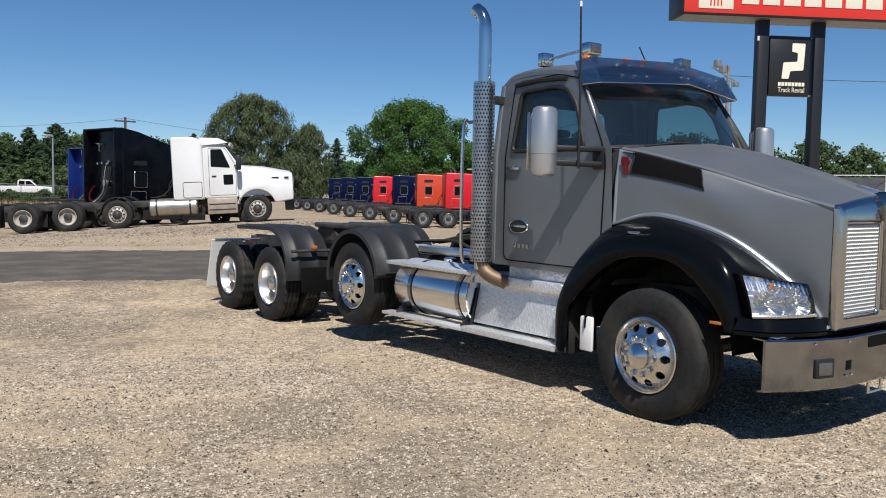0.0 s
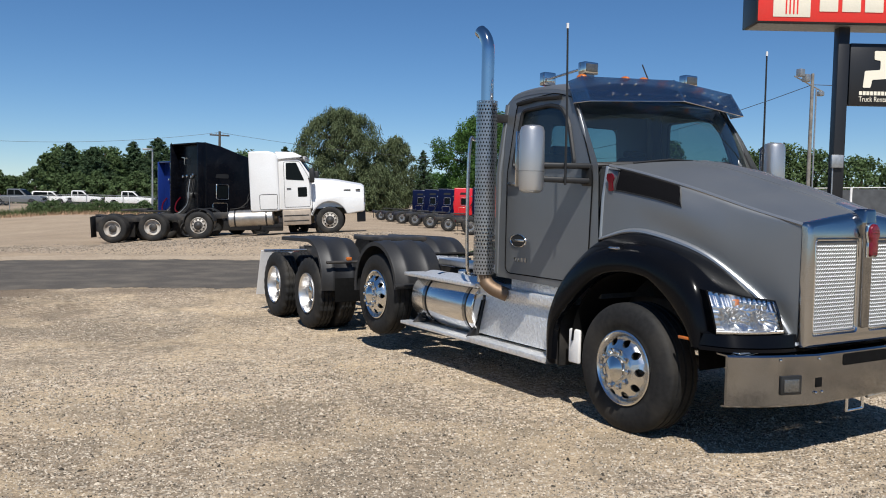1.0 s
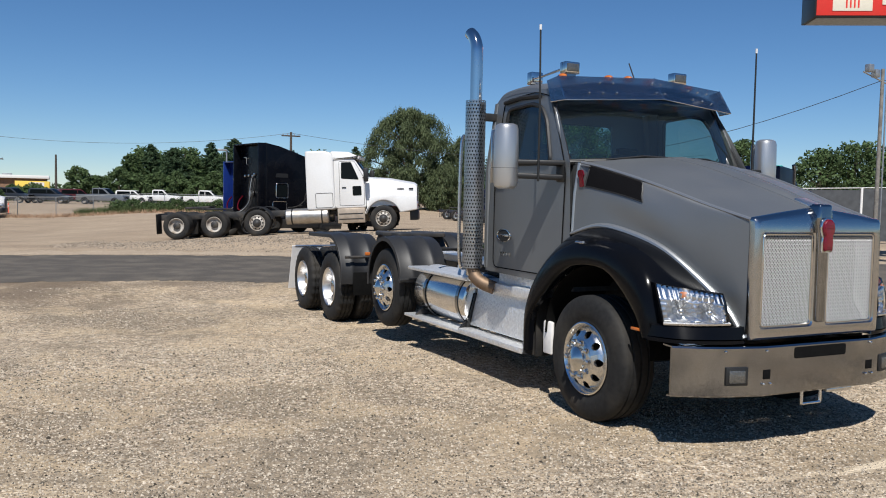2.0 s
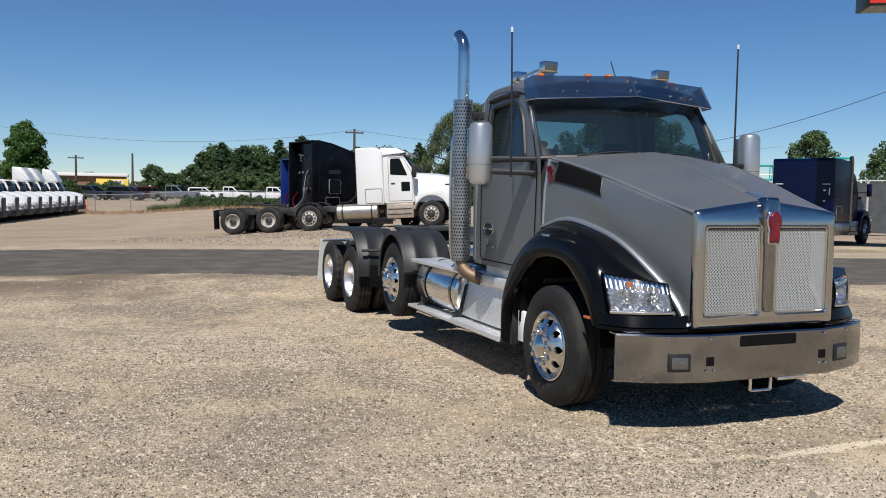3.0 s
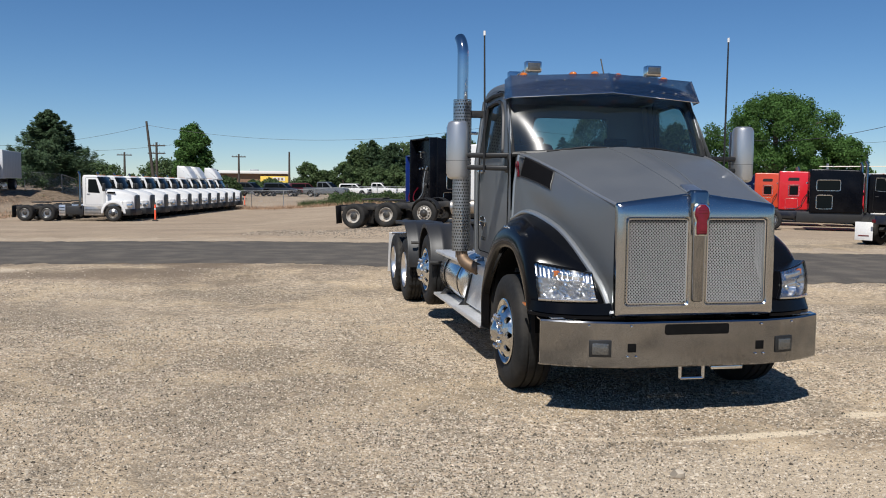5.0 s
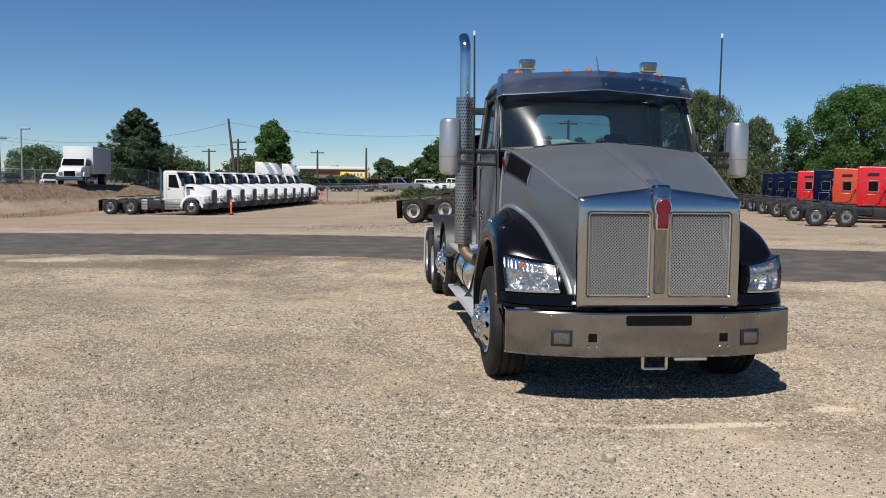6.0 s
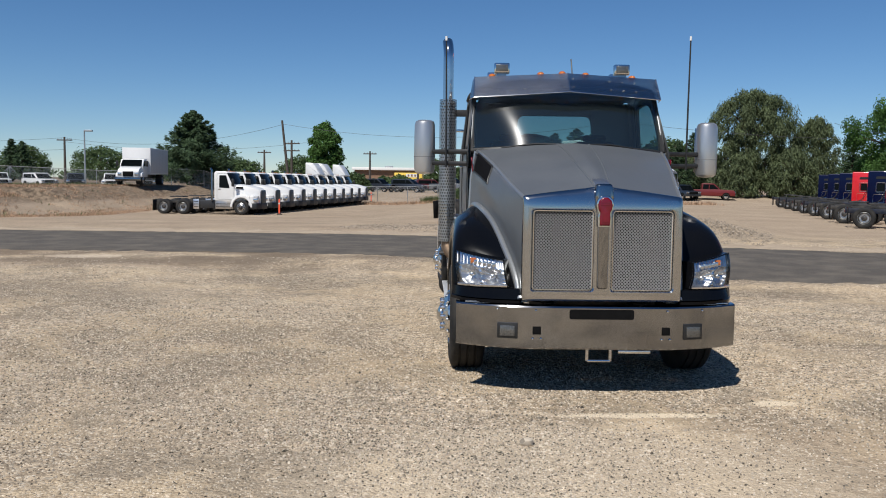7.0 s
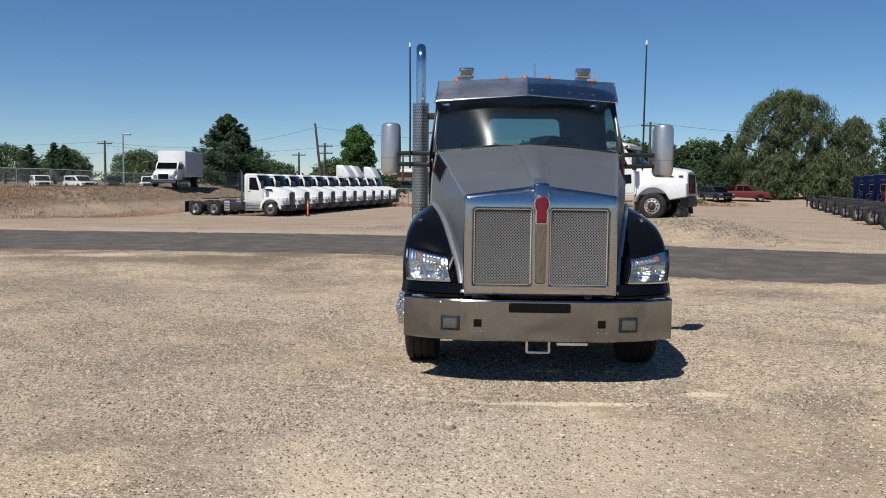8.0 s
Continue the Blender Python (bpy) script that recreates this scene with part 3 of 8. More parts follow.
def ground_z(x, y):
    """The lie of the land: flat yard, a raised gravel pad, a dip with the white trucks, a bank and a higher plot behind."""
    z = 0.0
    z -= 0.11 * smooth(3.6, 7.2, y) * smooth(12.4, 10.4, y) * smooth(9.0, 5.0, abs(x))
    rel = Vector((x, y)) - PAD_P
    u, w = rel.dot(PAD_D), rel.dot(Vector((0.415, 0.91)))
    ramp = 0.07 + 0.06 * min(max(u, -1.0), 9.5)
    z += ramp * smooth(-4.6, -2.0, w) * smooth(5.6, 2.8, w) * smooth(-5.0, -1.0, u) * smooth(14.0, 10.0, u)
    z -= 0.6 * smooth(24, 50, y) * smooth(4, -8, x) * smooth(100, 84, y)
    z -= 0.2 * smooth(20, 32, y) * smooth(5, 15, x) * smooth(100, 84, y)
    d = bank_edge(y) - x
    z += 1.75 * smooth(0.0, 9.5 if y < 50 else 6.0, d) * smooth(22, 30, y)
    z -= 0.6 * smooth(72, 80, y) * smooth(6, 12, d)
    z += 0.4 * smooth(82, 95, y) * smooth(-40, -20, x) * smooth(40, 14, x) + 0.5 * smooth(82, 95, y) * smooth(14, 40, x)
    if abs(x) < 45 and 20 < y < 75:
        z += 0.018 * noise.noise(Vector((x * 0.25, y * 0.25, 3.0))) * smooth(20, 26, y)
    return z


def axis_steps(lo, hi, fine, near_lo, near_hi, grow=1.25):
    vals, v, s = [], near_lo, fine
    while v <= near_hi:
        vals.append(v)
        v += fine
    s = fine
    while v < hi:
        vals.append(v)
        s *= grow
        v += s
    vals.append(hi)
    v, s = near_lo - fine, fine
    while v > lo:
        vals.insert(0, v)
        s *= grow
        v -= s
    vals.insert(0, lo)
    return vals


def build_ground():
    xs, ys = axis_steps(-3500, 3500, 0.8, -45, 45), axis_steps(-3500, 3500, 0.8, -14, 104)
    verts = [(x, y, ground_z(x, y)) for y in ys for x in xs]
    n = len(xs)
    faces = [(j * n + i, j * n + i + 1, (j + 1) * n + i + 1, (j + 1) * n + i) for j in range(len(ys) - 1) for i in range(n - 1)]
    me = bpy.data.meshes.new("ground")
    me.from_pydata(verts, [], faces)
    me.materials.append(M["ground"])
    me.polygons.foreach_set("use_smooth", [True] * len(me.polygons))
    tagged(new("ground", me), "tan compacted gravel yard with pale dusty patches", "ground", kind="structure")


build_ground()

ROAD_MID = [(-90, 22, 0), (-40, 18.6, 0), (-15.3, 17.4, 0), (-8.4, 17.35, 0), (-3.2, 17.1, 0), (0.4, 15.9, 0), (4.3, 13.9, 0), (8.8, 12.4, 0), (16, 10.6, 0), (40, 5.6, 0), (95, -6, 0)]


def road_frame(n):
    c = spline(ROAD_MID, n)
    for i, p in enumerate(c):
        d = (c[min(i + 1, n - 1)] - c[max(i - 1, 0)]).normalized()
        yield p, d, Vector((-d.y, d.x, 0))


def build_road():
    bm, last = bmesh.new(), None
    for i, (p, d, side) in enumerate(road_frame(420)):
        row = []
        for w in (-3.75, -3.5, -2, 0, 2, 3.5, 3.8):
            jit = 0.32 * noise.noise(Vector((i * 0.31, w, 1))) + 0.16 * noise.noise(Vector((i * 1.3, w, 5))) if abs(w) > 3 else 0
            q = p + side * (w + jit)
            row.append(bm.verts.new((q.x, q.y, ground_z(q.x, q.y) + (0.004 if abs(w) > 3.6 else 0.03))))
        if last:
            for a in range(len(row) - 1):
                bm.faces.new((last[a], row[a], row[a + 1], last[a + 1]))
        last = row
    bmesh.ops.recalc_face_normals(bm, faces=bm.faces[:])
    tagged(link("road", bm, M["asphalt"]), "worn dusty grey asphalt road across the yard", "road", kind="structure")


build_road()


def build_verge():
    """Pale sand along the far edge of the road, with a ragged outline."""
    bm, last = bmesh.new(), None
    for i, (p, d, side) in enumerate(road_frame(420)):
        inner = 4.0 + 0.3 * noise.noise(Vector((i * 0.4, 1, 3)))
        outer = 5.9 + 1.7 * noise.noise(Vector((i * 0.17, 2, 8))) + 0.5 * noise.noise(Vector((i * 0.9, 2, 5)))
        row = []
        for k in range(5):
            q = p + side * (inner + (max(outer, inner + 0.15) - inner) * k / 4)
            row.append(bm.verts.new((q.x, q.y, ground_z(q.x, q.y) + (0.014 if 0 < k < 4 else -0.01))))
        if last:
            for a in range(4):
                bm.faces.new((last[a], row[a], row[a + 1], last[a + 1]))
        last = row
    bmesh.ops.recalc_face_normals(bm, faces=bm.faces[:])
    tagged(link("road_verge", bm, M["sand"]), "pale sandy verge along the road", "verge", kind="structure")


build_verge()


def pebbles(name, count, place, smin, smax, material, label, category, rnd, small=False, power=2.5):
    """Loose stones as one object: squat, angular, half sunk; small ones have fewer faces."""
    base = [(1, 0, 0), (0.25, 0.95, 0), (-0.85, 0.5, 0), (-0.75, -0.65, 0), (0.35, -0.9, 0), (0.3, 0.1, 0.75), (-0.3, -0.1, 0.7)]
    tris = [(0, 1, 5), (1, 2, 5), (2, 6, 5), (2, 3, 6), (3, 4, 6), (4, 5, 6), (4, 0, 5)]
    if small:
        base = [(1, 0.1, 0), (-0.1, 0.9, 0), (-0.95, -0.1, 0), (0.1, -0.9, 0), (0.05, 0.0, 0.85)]
        tris = [(0, 1, 4), (1, 2, 4), (2, 3, 4), (3, 0, 4)]
    verts, faces = [], []
    for _ in range(count):
        x, y = place(rnd)
        s = smin + (smax - smin) * rnd.random() ** power
        a, k = rnd.uniform(0, 6.283), len(verts)
        ca, sa = math.cos(a) * s, math.sin(a) * s
        st, z0, h = rnd.uniform(0.6, 1.0), ground_z(x, y) - 0.12 * s, s * rnd.uniform(0.7, 1.2)
        for px, py, pz in base:
            px, py = px * rnd.uniform(0.8, 1.15), py * st * rnd.uniform(0.8, 1.15)
            verts.append((x + ca * px - sa * py, y + sa * px + ca * py, z0 + pz * h))
        faces += [(k + p, k + q, k + r) for p, q, r in tris]
    me = bpy.data.meshes.new(name)
    me.from_pydata(verts, [], faces)
    me.materials.append(material)
    return tagged(new(name, me), label, category, kind="stuff")


def near_spot(rnd):
    while True:
        r, a = 3.9 + 11.0 * rnd.random() ** 1.2, rnd.uniform(-0.35, 1.25)
        f = rnd.random()
        x, y = -6.4 + 6.0 * f + r * math.sin(a - 0.55 * f), -3.2 - 4.4 * f + r * math.cos(a - 0.55 * f)
        if y < 12.2 - max(0.0, x) * 0.4 and x > -14 and gravelly(x, y) > rnd.uniform(-1.1, 0.2):
            return x, y


def gravelly(x, y):
    return noise.noise(Vector((x * 0.5, y * 0.5, 4.0))) + 0.5 * noise.noise(Vector((x * 1.6, y * 1.6, 9.0)))


pebbles("gravel", 165000, near_spot, 0.006, 0.0155, M["stone"], "loose tan and grey gravel stones on the yard", "gravel", random.Random(3), True, 1.7)


def wide_spot(rnd):
    while True:
        r, a, f = 5.0 + 15 * rnd.random(), rnd.uniform(-0.5, 1.3), rnd.random()
        x, y = -6.4 + 6.0 * f + r * math.sin(a - 0.55 * f), -3.2 - 4.4 * f + r * math.cos(a - 0.55 * f)
        if y < 12.4 - max(0.0, x) * 0.4 and x > -16 and gravelly(x, y) > rnd.uniform(-0.6, 0.3):
            return x, y


pebbles("coarse_gravel", 12000, wide_spot, 0.011, 0.024, M["stone"], "coarser tan and grey stones scattered over the yard", "gravel", random.Random(13))


def pad_spot(rnd):
    while True:
        u, w = rnd.uniform(-3, 13), rnd.gauss(-3.0, 1.2)
        p = PAD_P + PAD_D * u + Vector((0.415, 0.91)) * w
        if w > -5.2:
            return p.x, p.y


pebbles("rubble", 11000, pad_spot, 0.015, 0.055, M["rubble"], "coarse grey rubble along the raised pad", "rubble", random.Random(4))


def grass_tufts(name, count, place, h, material, label, rnd):
    verts, faces = [], []
    for _ in range(count):
        x, y = place(rnd)
        z = ground_z(x, y)
        for _ in range(7):
            a, l, k = rnd.uniform(0, 6.283), h * rnd.uniform(0.4, 1.1), len(verts)
            bx, by = x + rnd.uniform(-0.25, 0.25), y + rnd.uniform(-0.25, 0.25)
            w = 0.010 + 0.014 * rnd.random()
            dx, dy = math.cos(a), math.sin(a)
            verts += [(bx - dy * w, by + dx * w, z - 0.03), (bx + dy * w, by - dx * w, z - 0.03), (bx + dx * l * 0.7, by + dy * l * 0.7, z + l)]
            faces.append((k, k + 1, k + 2))
    me = bpy.data.meshes.new(name)
    me.from_pydata(verts, [], faces)
    me.materials.append(material)
    return tagged(new(name, me), label, "grass", kind="stuff")


def bank_spot(rnd):
    while True:
        x, y = rnd.uniform(-60, -23), rnd.uniform(24, 75)
        d = bank_edge(y) - x
        k = noise.noise(Vector((x * 0.3, y * 0.3, 2))) * 0.5 + 0.5
        if (5.5 < d < 15 and rnd.random() < k * 1.1) or (1.0 <= d <= 5.5 and rnd.random() < (k - 0.35) * 0.5) or (-1.6 < d < 1.2 and rnd.random() < k * 0.55):
            return x, y


grass_tufts("dry_grass", 24000, bank_spot, 0.10, M["dry_grass"], "dry straw-coloured grass along the earth bank", random.Random(5))
grass_tufts("bank_weeds", 500, bank_spot, 0.30, M["weed"], "sparse grey green weeds on the earth bank", random.Random(15))
grass_tufts("weeds", 2600, lambda r: (r.uniform(-4, 22), r.gauss(80.8, 1.0)), 0.75, M["weed"], "tall green weeds along the fence", random.Random(6))
grass_tufts("fence_grass", 1600, lambda r: (r.uniform(-16, 26), r.gauss(79.0, 1.6)), 0.4, M["dry_grass"], "dry grass at the foot of the fence", random.Random(7))

# a dry clod of earth before the truck
bm = bmesh.new()
bmesh.ops.create_icosphere(bm, subdivisions=2, radius=0.045)
rnd = random.Random(8)
for v in bm.verts:
    v.co = Vector((v.co.x * 1.1, v.co.y * 0.8, v.co.z * 0.75 + 0.018)) * rnd.uniform(0.8, 1.2) + Vector((-0.72, -1.49, 0.0))
tagged(link("clod", bm, M["stone"]), "small dry clod of earth on the gravel", "clod")


# ---- wheels ----
def tyre_mesh(r, w, ribs=True, n=64, lugs=False):
    """Axis x; the outer sidewall at x = 0, the inner at x = w."""
    rim, g = 0.286, 0.012
    prof = [(rim, 0.035), (rim + 0.02, 0.012), (rim + 0.09, -0.006), (r - 0.09, -0.004), (r - 0.035, 0.010), (r - 0.008, 0.028), (r, 0.045)]
    grooves = [0.28, 0.5, 0.72] if ribs else [0.5]
    for f in grooves:
        c = w * f
        prof += [(r + 0.002, c - 0.011), (r - g, c - 0.007), (r - g, c + 0.007), (r + 0.002, c + 0.011)]
    prof += [(r, w - 0.045), (r - 0.008, w - 0.028), (r - 0.035, w - 0.01), (r - 0.09, w + 0.004), (rim + 0.09, w + 0.006), (rim + 0.02, w - 0.012), (rim, w - 0.035)]
    top = {j for j, (a, _) in enumerate(prof) if a > r - 0.05}
    wob = (lambda k, j: (-0.013 if (k // 2) % 2 and j in top else 0.0)) if lugs else None
    return revolved(prof, n, wobble=wob)


def disc_wheel(n=48, convex=True, holes=10):
    """A forged rim with hand holes. convex: the hub side out, as on a steered axle."""
    bm = bmesh.new()
    revolve(bm, [(0.262, 0.20), (0.270, 0.06), (0.286, 0.045), (0.302, 0.014), (0.302, 0.002), (0.291, -0.004), (0.280, 0.006), (0.268, 0.03), (0.262, 0.05)], n)
    face = [(0.262, 0.05), (0.235, -0.012), (0.165, -0.052)] if convex else [(0.262, 0.10), (0.235, 0.13), (0.165, 0.15)]
    def at(ang, rad):
        for (r1, h1), (r2, h2) in zip(face, face[1:]):
            if r2 <= rad <= r1 + 1e-6:
                h = h1 + (h2 - h1) * (r1 - rad) / (r1 - r2)
                return Vector((h, rad * math.cos(ang), rad * math.sin(ang)))
        return Vector((face[-1][1], rad * math.cos(ang), rad * math.sin(ang)))
    r0, r1, k = 0.165, 0.262, 16
    for s in range(holes):
        c = 2 * math.pi * s / holes
        ring, rim, back = [], [], []
        for q in range(k):
            a = 2 * math.pi * q / k
            cx, cy = math.cos(a), math.sin(a)
            m = 1.0 / max(abs(cx), abs(cy))
            ring.append(bm.verts.new(at(c + cx * 0.032 / 0.215, 0.215 + cy * 0.030)))
            rim.append(bm.verts.new(at(c + cx * m * math.pi / holes, (r0 + r1) / 2 + cy * m * (r1 - r0) / 2)))
            back.append(bm.verts.new(ring[-1].co + Vector((0.02, 0, 0))))
        for q in range(k):
            e = (q + 1) % k
            bm.faces.new((ring[q], rim[q], rim[e], ring[e]))
            bm.faces.new((back[q], ring[q], ring[e], back[e]))
    inner = face[-1][1]
    revolve(bm, [(0.165, inner), (0.165, inner + 0.01), (0.12, inner + 0.012)], n)
    bmesh.ops.recalc_face_normals(bm, faces=bm.faces[:])
    return bm


def nut_parts(parent, name, x0, x1, r):
    """Ten nuts round a hub, on one shared mesh."""
    first = part(name, revolved([(r, x0), (r, x1 + 0.012), (r * 0.75, x1 + 0.004), (0.0001, x1)], 8), M["hub_chrome"], parent, "chrome nut cover")
    for k in range(10):
        a = 2 * math.pi * k / 10
        m = pose(0, 0.143 * math.cos(a), 0.143 * math.sin(a))
        if k == 0:
            first.matrix_basis = m
        else:
            again(first, m)


def steer_wheel(parent, m, r=0.52, w=0.33, lugs=False):
    """Tyre > rim, hub cap, nut covers, on the axle's end at m; the outer face looks along -x."""
    t = part("tyre", tyre_mesh(r, w, True, 96, lugs), M["rubber"], parent, "black rubber tyre with dusty sidewall")
    t.matrix_basis = m
    part("rim", disc_wheel(), M["alloy"], t, "polished alloy rim with round hand holes")
    part("hub_cap", revolved([(0.165, -0.05), (0.15, -0.062), (0.105, -0.066), (0.10, -0.088), (0.078, -0.102), (0.03, -0.124), (0.0001, -0.130)], 32), M["hub_chrome"], t, "chrome hub cap")
    nut_parts(t, "nut_cover", -0.05, -0.096, 0.022)
    part("brake_drum", revolved([(0.255, 0.07), (0.255, 0.24), (0.1, 0.26)], 24), M["frame"], t)
    return t


def drive_wheels(parent, m, r=0.528):
    """A dual pair: outer and inner tyre, deep dished rim, hub."""
    t = part("tyre", tyre_mesh(r, 0.275, True, 100, True), M["rubber"], parent, "black lugged drive tyre")
    t.matrix_basis = m
    inner = part("inner_tyre", tyre_mesh(r, 0.275, True, 100, True), M["rubber"], t)
    inner.matrix_basis = pose(0.335, 0, 0)
    bm = revolved([(0.302, 0.002), (0.302, 0.014), (0.291, -0.004), (0.280, 0.006), (0.272, 0.04), (0.262, 0.07), (0.250, 0.15), (0.245, 0.19), (0.225, 0.205), (0.12, 0.21)], 48)
    part("rim", bm, M["satin"], t, "bright dished alloy rim")
    part("hub", revolved([(0.125, 0.21), (0.12, 0.11), (0.10, 0.10), (0.095, 0.06), (0.06, 0.05), (0.0001, 0.048)], 24), M["chrome"], t, "chrome axle hub cover")
    nut_parts(t, "nut", 0.205, 0.165, 0.018)
    return t


# ---- the grey truck ----
# Brighter copy of the silver paint, for highlight lines along the hood edges.
M["pillar"] = mat("silver_pillar_paint", (0.36, 0.37, 0.375), 0.30, 0.7, grain=0.05, scale=300, coat=0.4)
M["emblem_red"] = mat("bright_red_enamel", (0.135, 0.003, 0.012), 0.25, coat=0.3, grain=0.1)
M["lamp_chrome"] = mat("lamp_reflector", (0.72, 0.72, 0.72), 0.26, 1.0, rough_var=0.05)
M["vent_mesh"] = mat("vent_mesh", (0.006, 0.006, 0.007), 0.85, grain=0.5, scale=140, bump=0.002, spec=0.04)
M["fog"] = mat("fog_lens", (0.15, 0.148, 0.14), 0.25, 0.6, grain=0.25, scale=60, bump=0.003)
TRUCK = pose(0.02, 0, 0, 0, 0, 1.55)
truck = thing("semi_truck", TRUCK, "silver grey day cab semi truck with black fenders on gravel", "truck")

steer_wheel(truck, pose(-1.255, 1.075, 0.515))
steer_wheel(truck, pose(1.255, 1.075, 0.515, 0, 0, 180))
steer_wheel(truck, pose(-1.255, 5.48, 0.645), r=0.505, w=0.29)
steer_wheel(truck, pose(1.255, 5.48, 0.645, 0, 0, 180), r=0.505, w=0.29)
for y in (7.79, 9.19):
    drive_wheels(truck, pose(-1.245, y, 0.415))
    drive_wheels(truck, pose(1.245, y, 0.415, 0, 0, 180))
for y, z in ((1.05, 0.515), (5.48, 0.645), (7.79, 0.415), (9.19, 0.415)):
    part("axle", tubed([(-1.0, y, z), (-0.35, y, z - 0.02), (0.35, y, z - 0.02), (1.0, y, z)], 0.085 if y > 7 else 0.06, 14), M["frame"], truck)
for y in (7.79, 9.19):
    part("differential", revolved([(0.0001, -0.24), (0.12, -0.22), (0.2, -0.08), (0.21, 0.05), (0.14, 0.2), (0.06, 0.3), (0.0001, 0.31)], 20, (0, y, 0.415), "y"), M["frame"], truck)

# chassis
for s in (-1, 1):
    a, b = sorted((0.34 * s, 0.43 * s))
    bm = bmesh.new()
    box(bm, min(0.42 * s, 0.43 * s), max(0.42 * s, 0.43 * s), 0.15, 9.95, 0.72, 1.0)
    box(bm, a, b, 0.15, 9.95, 0.988, 1.0)
    box(bm, a, b, 0.15, 9.95, 0.72, 0.732)
    part("frame_rail", bm, M["frame"], truck)
for y in (0.3, 2.0, 3.9, 5.0, 6.4, 7.1, 8.45, 9.8):
    part("crossmember", boxed(-0.42, 0.42, y - 0.05, y + 0.05, 0.76, 0.96, bevel=0.01), M["frame"], truck)
for s in (-1, 1):
    for y in (7.79, 9.19):
        part("leaf_spring", prismed([(y - 0.65, 0.66), (y, 0.50), (y + 0.65, 0.66), (y + 0.65, 0.70), (y, 0.57), (y - 0.65, 0.70)], "x", 0.46 * s - 0.045, 0.46 * s + 0.045), M["frame"], truck)
        part("air_bag", revolved([(0.10, 0.58), (0.14, 0.62), (0.145, 0.72), (0.10, 0.78)], 18, (0.62 * s, y + 0.36, 0), "z"), M["rubber"], truck)
    part("front_spring", prismed([(0.2, 0.72), (1.05, 0.60), (1.85, 0.72), (1.85, 0.76), (1.05, 0.66), (0.2, 0.76)], "x", 0.40 * s - 0.05, 0.40 * s + 0.05), M["frame"], truck)
    part("air_tank", revolved([(0.0001, 6.0), (0.10, 6.03), (0.12, 6.1), (0.12, 6.75), (0.10, 6.82), (0.0001, 6.85)], 20, (0.60 * s, 0, 0.72), "y"), M["frame"], truck)
part("drive_shaft", tubed([(0, 3.2, 0.8), (0, 7.5, 0.56)], 0.055, 12), M["frame"], truck)
part("engine_block", boxed(-0.38, 0.38, 0.35, 1.7, 0.62, 1.35, bevel=0.05), M["frame"], truck)
part("gearbox", boxed(-0.28, 0.28, 1.7, 3.0, 0.55, 1.0, bevel=0.06), M["frame"], truck)

# fifth wheel, deck plates, rear parts
bm = prismed(rounded([(-0.52, 7.35), (-0.40, 7.05), (0.40, 7.05), (0.52, 7.35), (0.50, 7.75), (0.30, 8.15), (0.1, 7.7), (-0.1, 7.7), (-0.30, 8.15), (-0.50, 7.75)], 0.08), "z", 1.22, 1.275, bevel=0.008)
fifth = part("fifth_wheel", bm, M["frame"], truck, "greasy black fifth wheel coupling plate")
part("fifth_wheel_base", prismed([(7.1, 1.0), (7.9, 1.0), (7.72, 1.22), (7.3, 1.22)], "x", -0.46, 0.46), M["frame"], fifth)
part("deck_plate", boxed(-0.40, 0.40, 4.0, 5.0, 1.005, 1.02, bevel=0.004), M["plate"], truck, "aluminium tread deck plate")
part("deck_plate", boxed(-0.95, -0.36, 5.98, 6.06, 1.02, 1.10, bevel=0.008), M["alloy"], truck)
both("deck_rail", boxed(-0.66, -0.43, 3.6, 4.95, 1.05, 1.12, bevel=0.01), M["satin"], truck)
bm = bmesh.new()
tube(bm, spline([(-0.1, 3.25, 1.9), (-0.3, 3.5, 1.5), (-0.25, 4.1, 1.12), (-0.1, 4.6, 1.25), (0.05, 5.6, 1.1)], 24), 0.018, 8)
part("air_hose", bm, M["leaf_hedge"], truck, "coiled green air hose")
part("air_hose", tubed(spline([(0.0, 3.25, 1.9), (-0.2, 3.55, 1.45), (-0.1, 4.1, 1.10), (0.02, 4.7, 1.2), (0.15, 5.6, 1.1)], 24), 0.018, 8), M["rubber"], truck)
part("hose_clamp_post", tubed([(0.0, 3.3, 1.0), (0.0, 3.32, 2.1)], 0.02, 8), M["frame"], truck)
part("muffler_can", revolved([(0.0001, 3.42), (0.13, 3.44), (0.15, 3.5), (0.15, 3.95), (0.13, 4.01), (0.0001, 4.03)], 20, (-0.42, 0, 1.16), "y"), mat("rusty_can", (0.22, 0.14, 0.09), 0.7, 0.6, grain=0.3, scale=10), truck, "rust-brown exhaust canister")
part("valve_box", boxed(-0.75, -0.5, 3.42, 3.58, 1.0, 1.16, bevel=0.01), M["frame"], truck)
part("tool_box", boxed(0.1, 0.6, 3.5, 3.9, 1.03, 1.3, bevel=0.02), M["frame"], truck)
part("pogo_stick", tubed(spline([(0.1, 3.5, 1.0), (0.12, 3.52, 1.8), (0.1, 3.8, 2.0)], 14), 0.014, 6), M["frame"], truck)
for k in range(4):
    y = 5.95 + 0.22 * k
    part("deck_slat", boxed(-0.40, 0.40, y, y + 0.14, 1.005, 1.03, bevel=0.004), M["plate"], truck)
part("air_hose", tubed(spline([(-0.3, 3.5, 1.2), (-0.35, 4.2, 1.10), (-0.1, 5.0, 1.16), (-0.3, 6.0, 1.10), (-0.15, 6.9, 1.12)], 24), 0.02, 8), M["rubber"], truck)
part("slide_rail", boxed(-0.46, -0.36, 6.3, 8.6, 1.0, 1.06, bevel=0.008), M["frame"], truck)
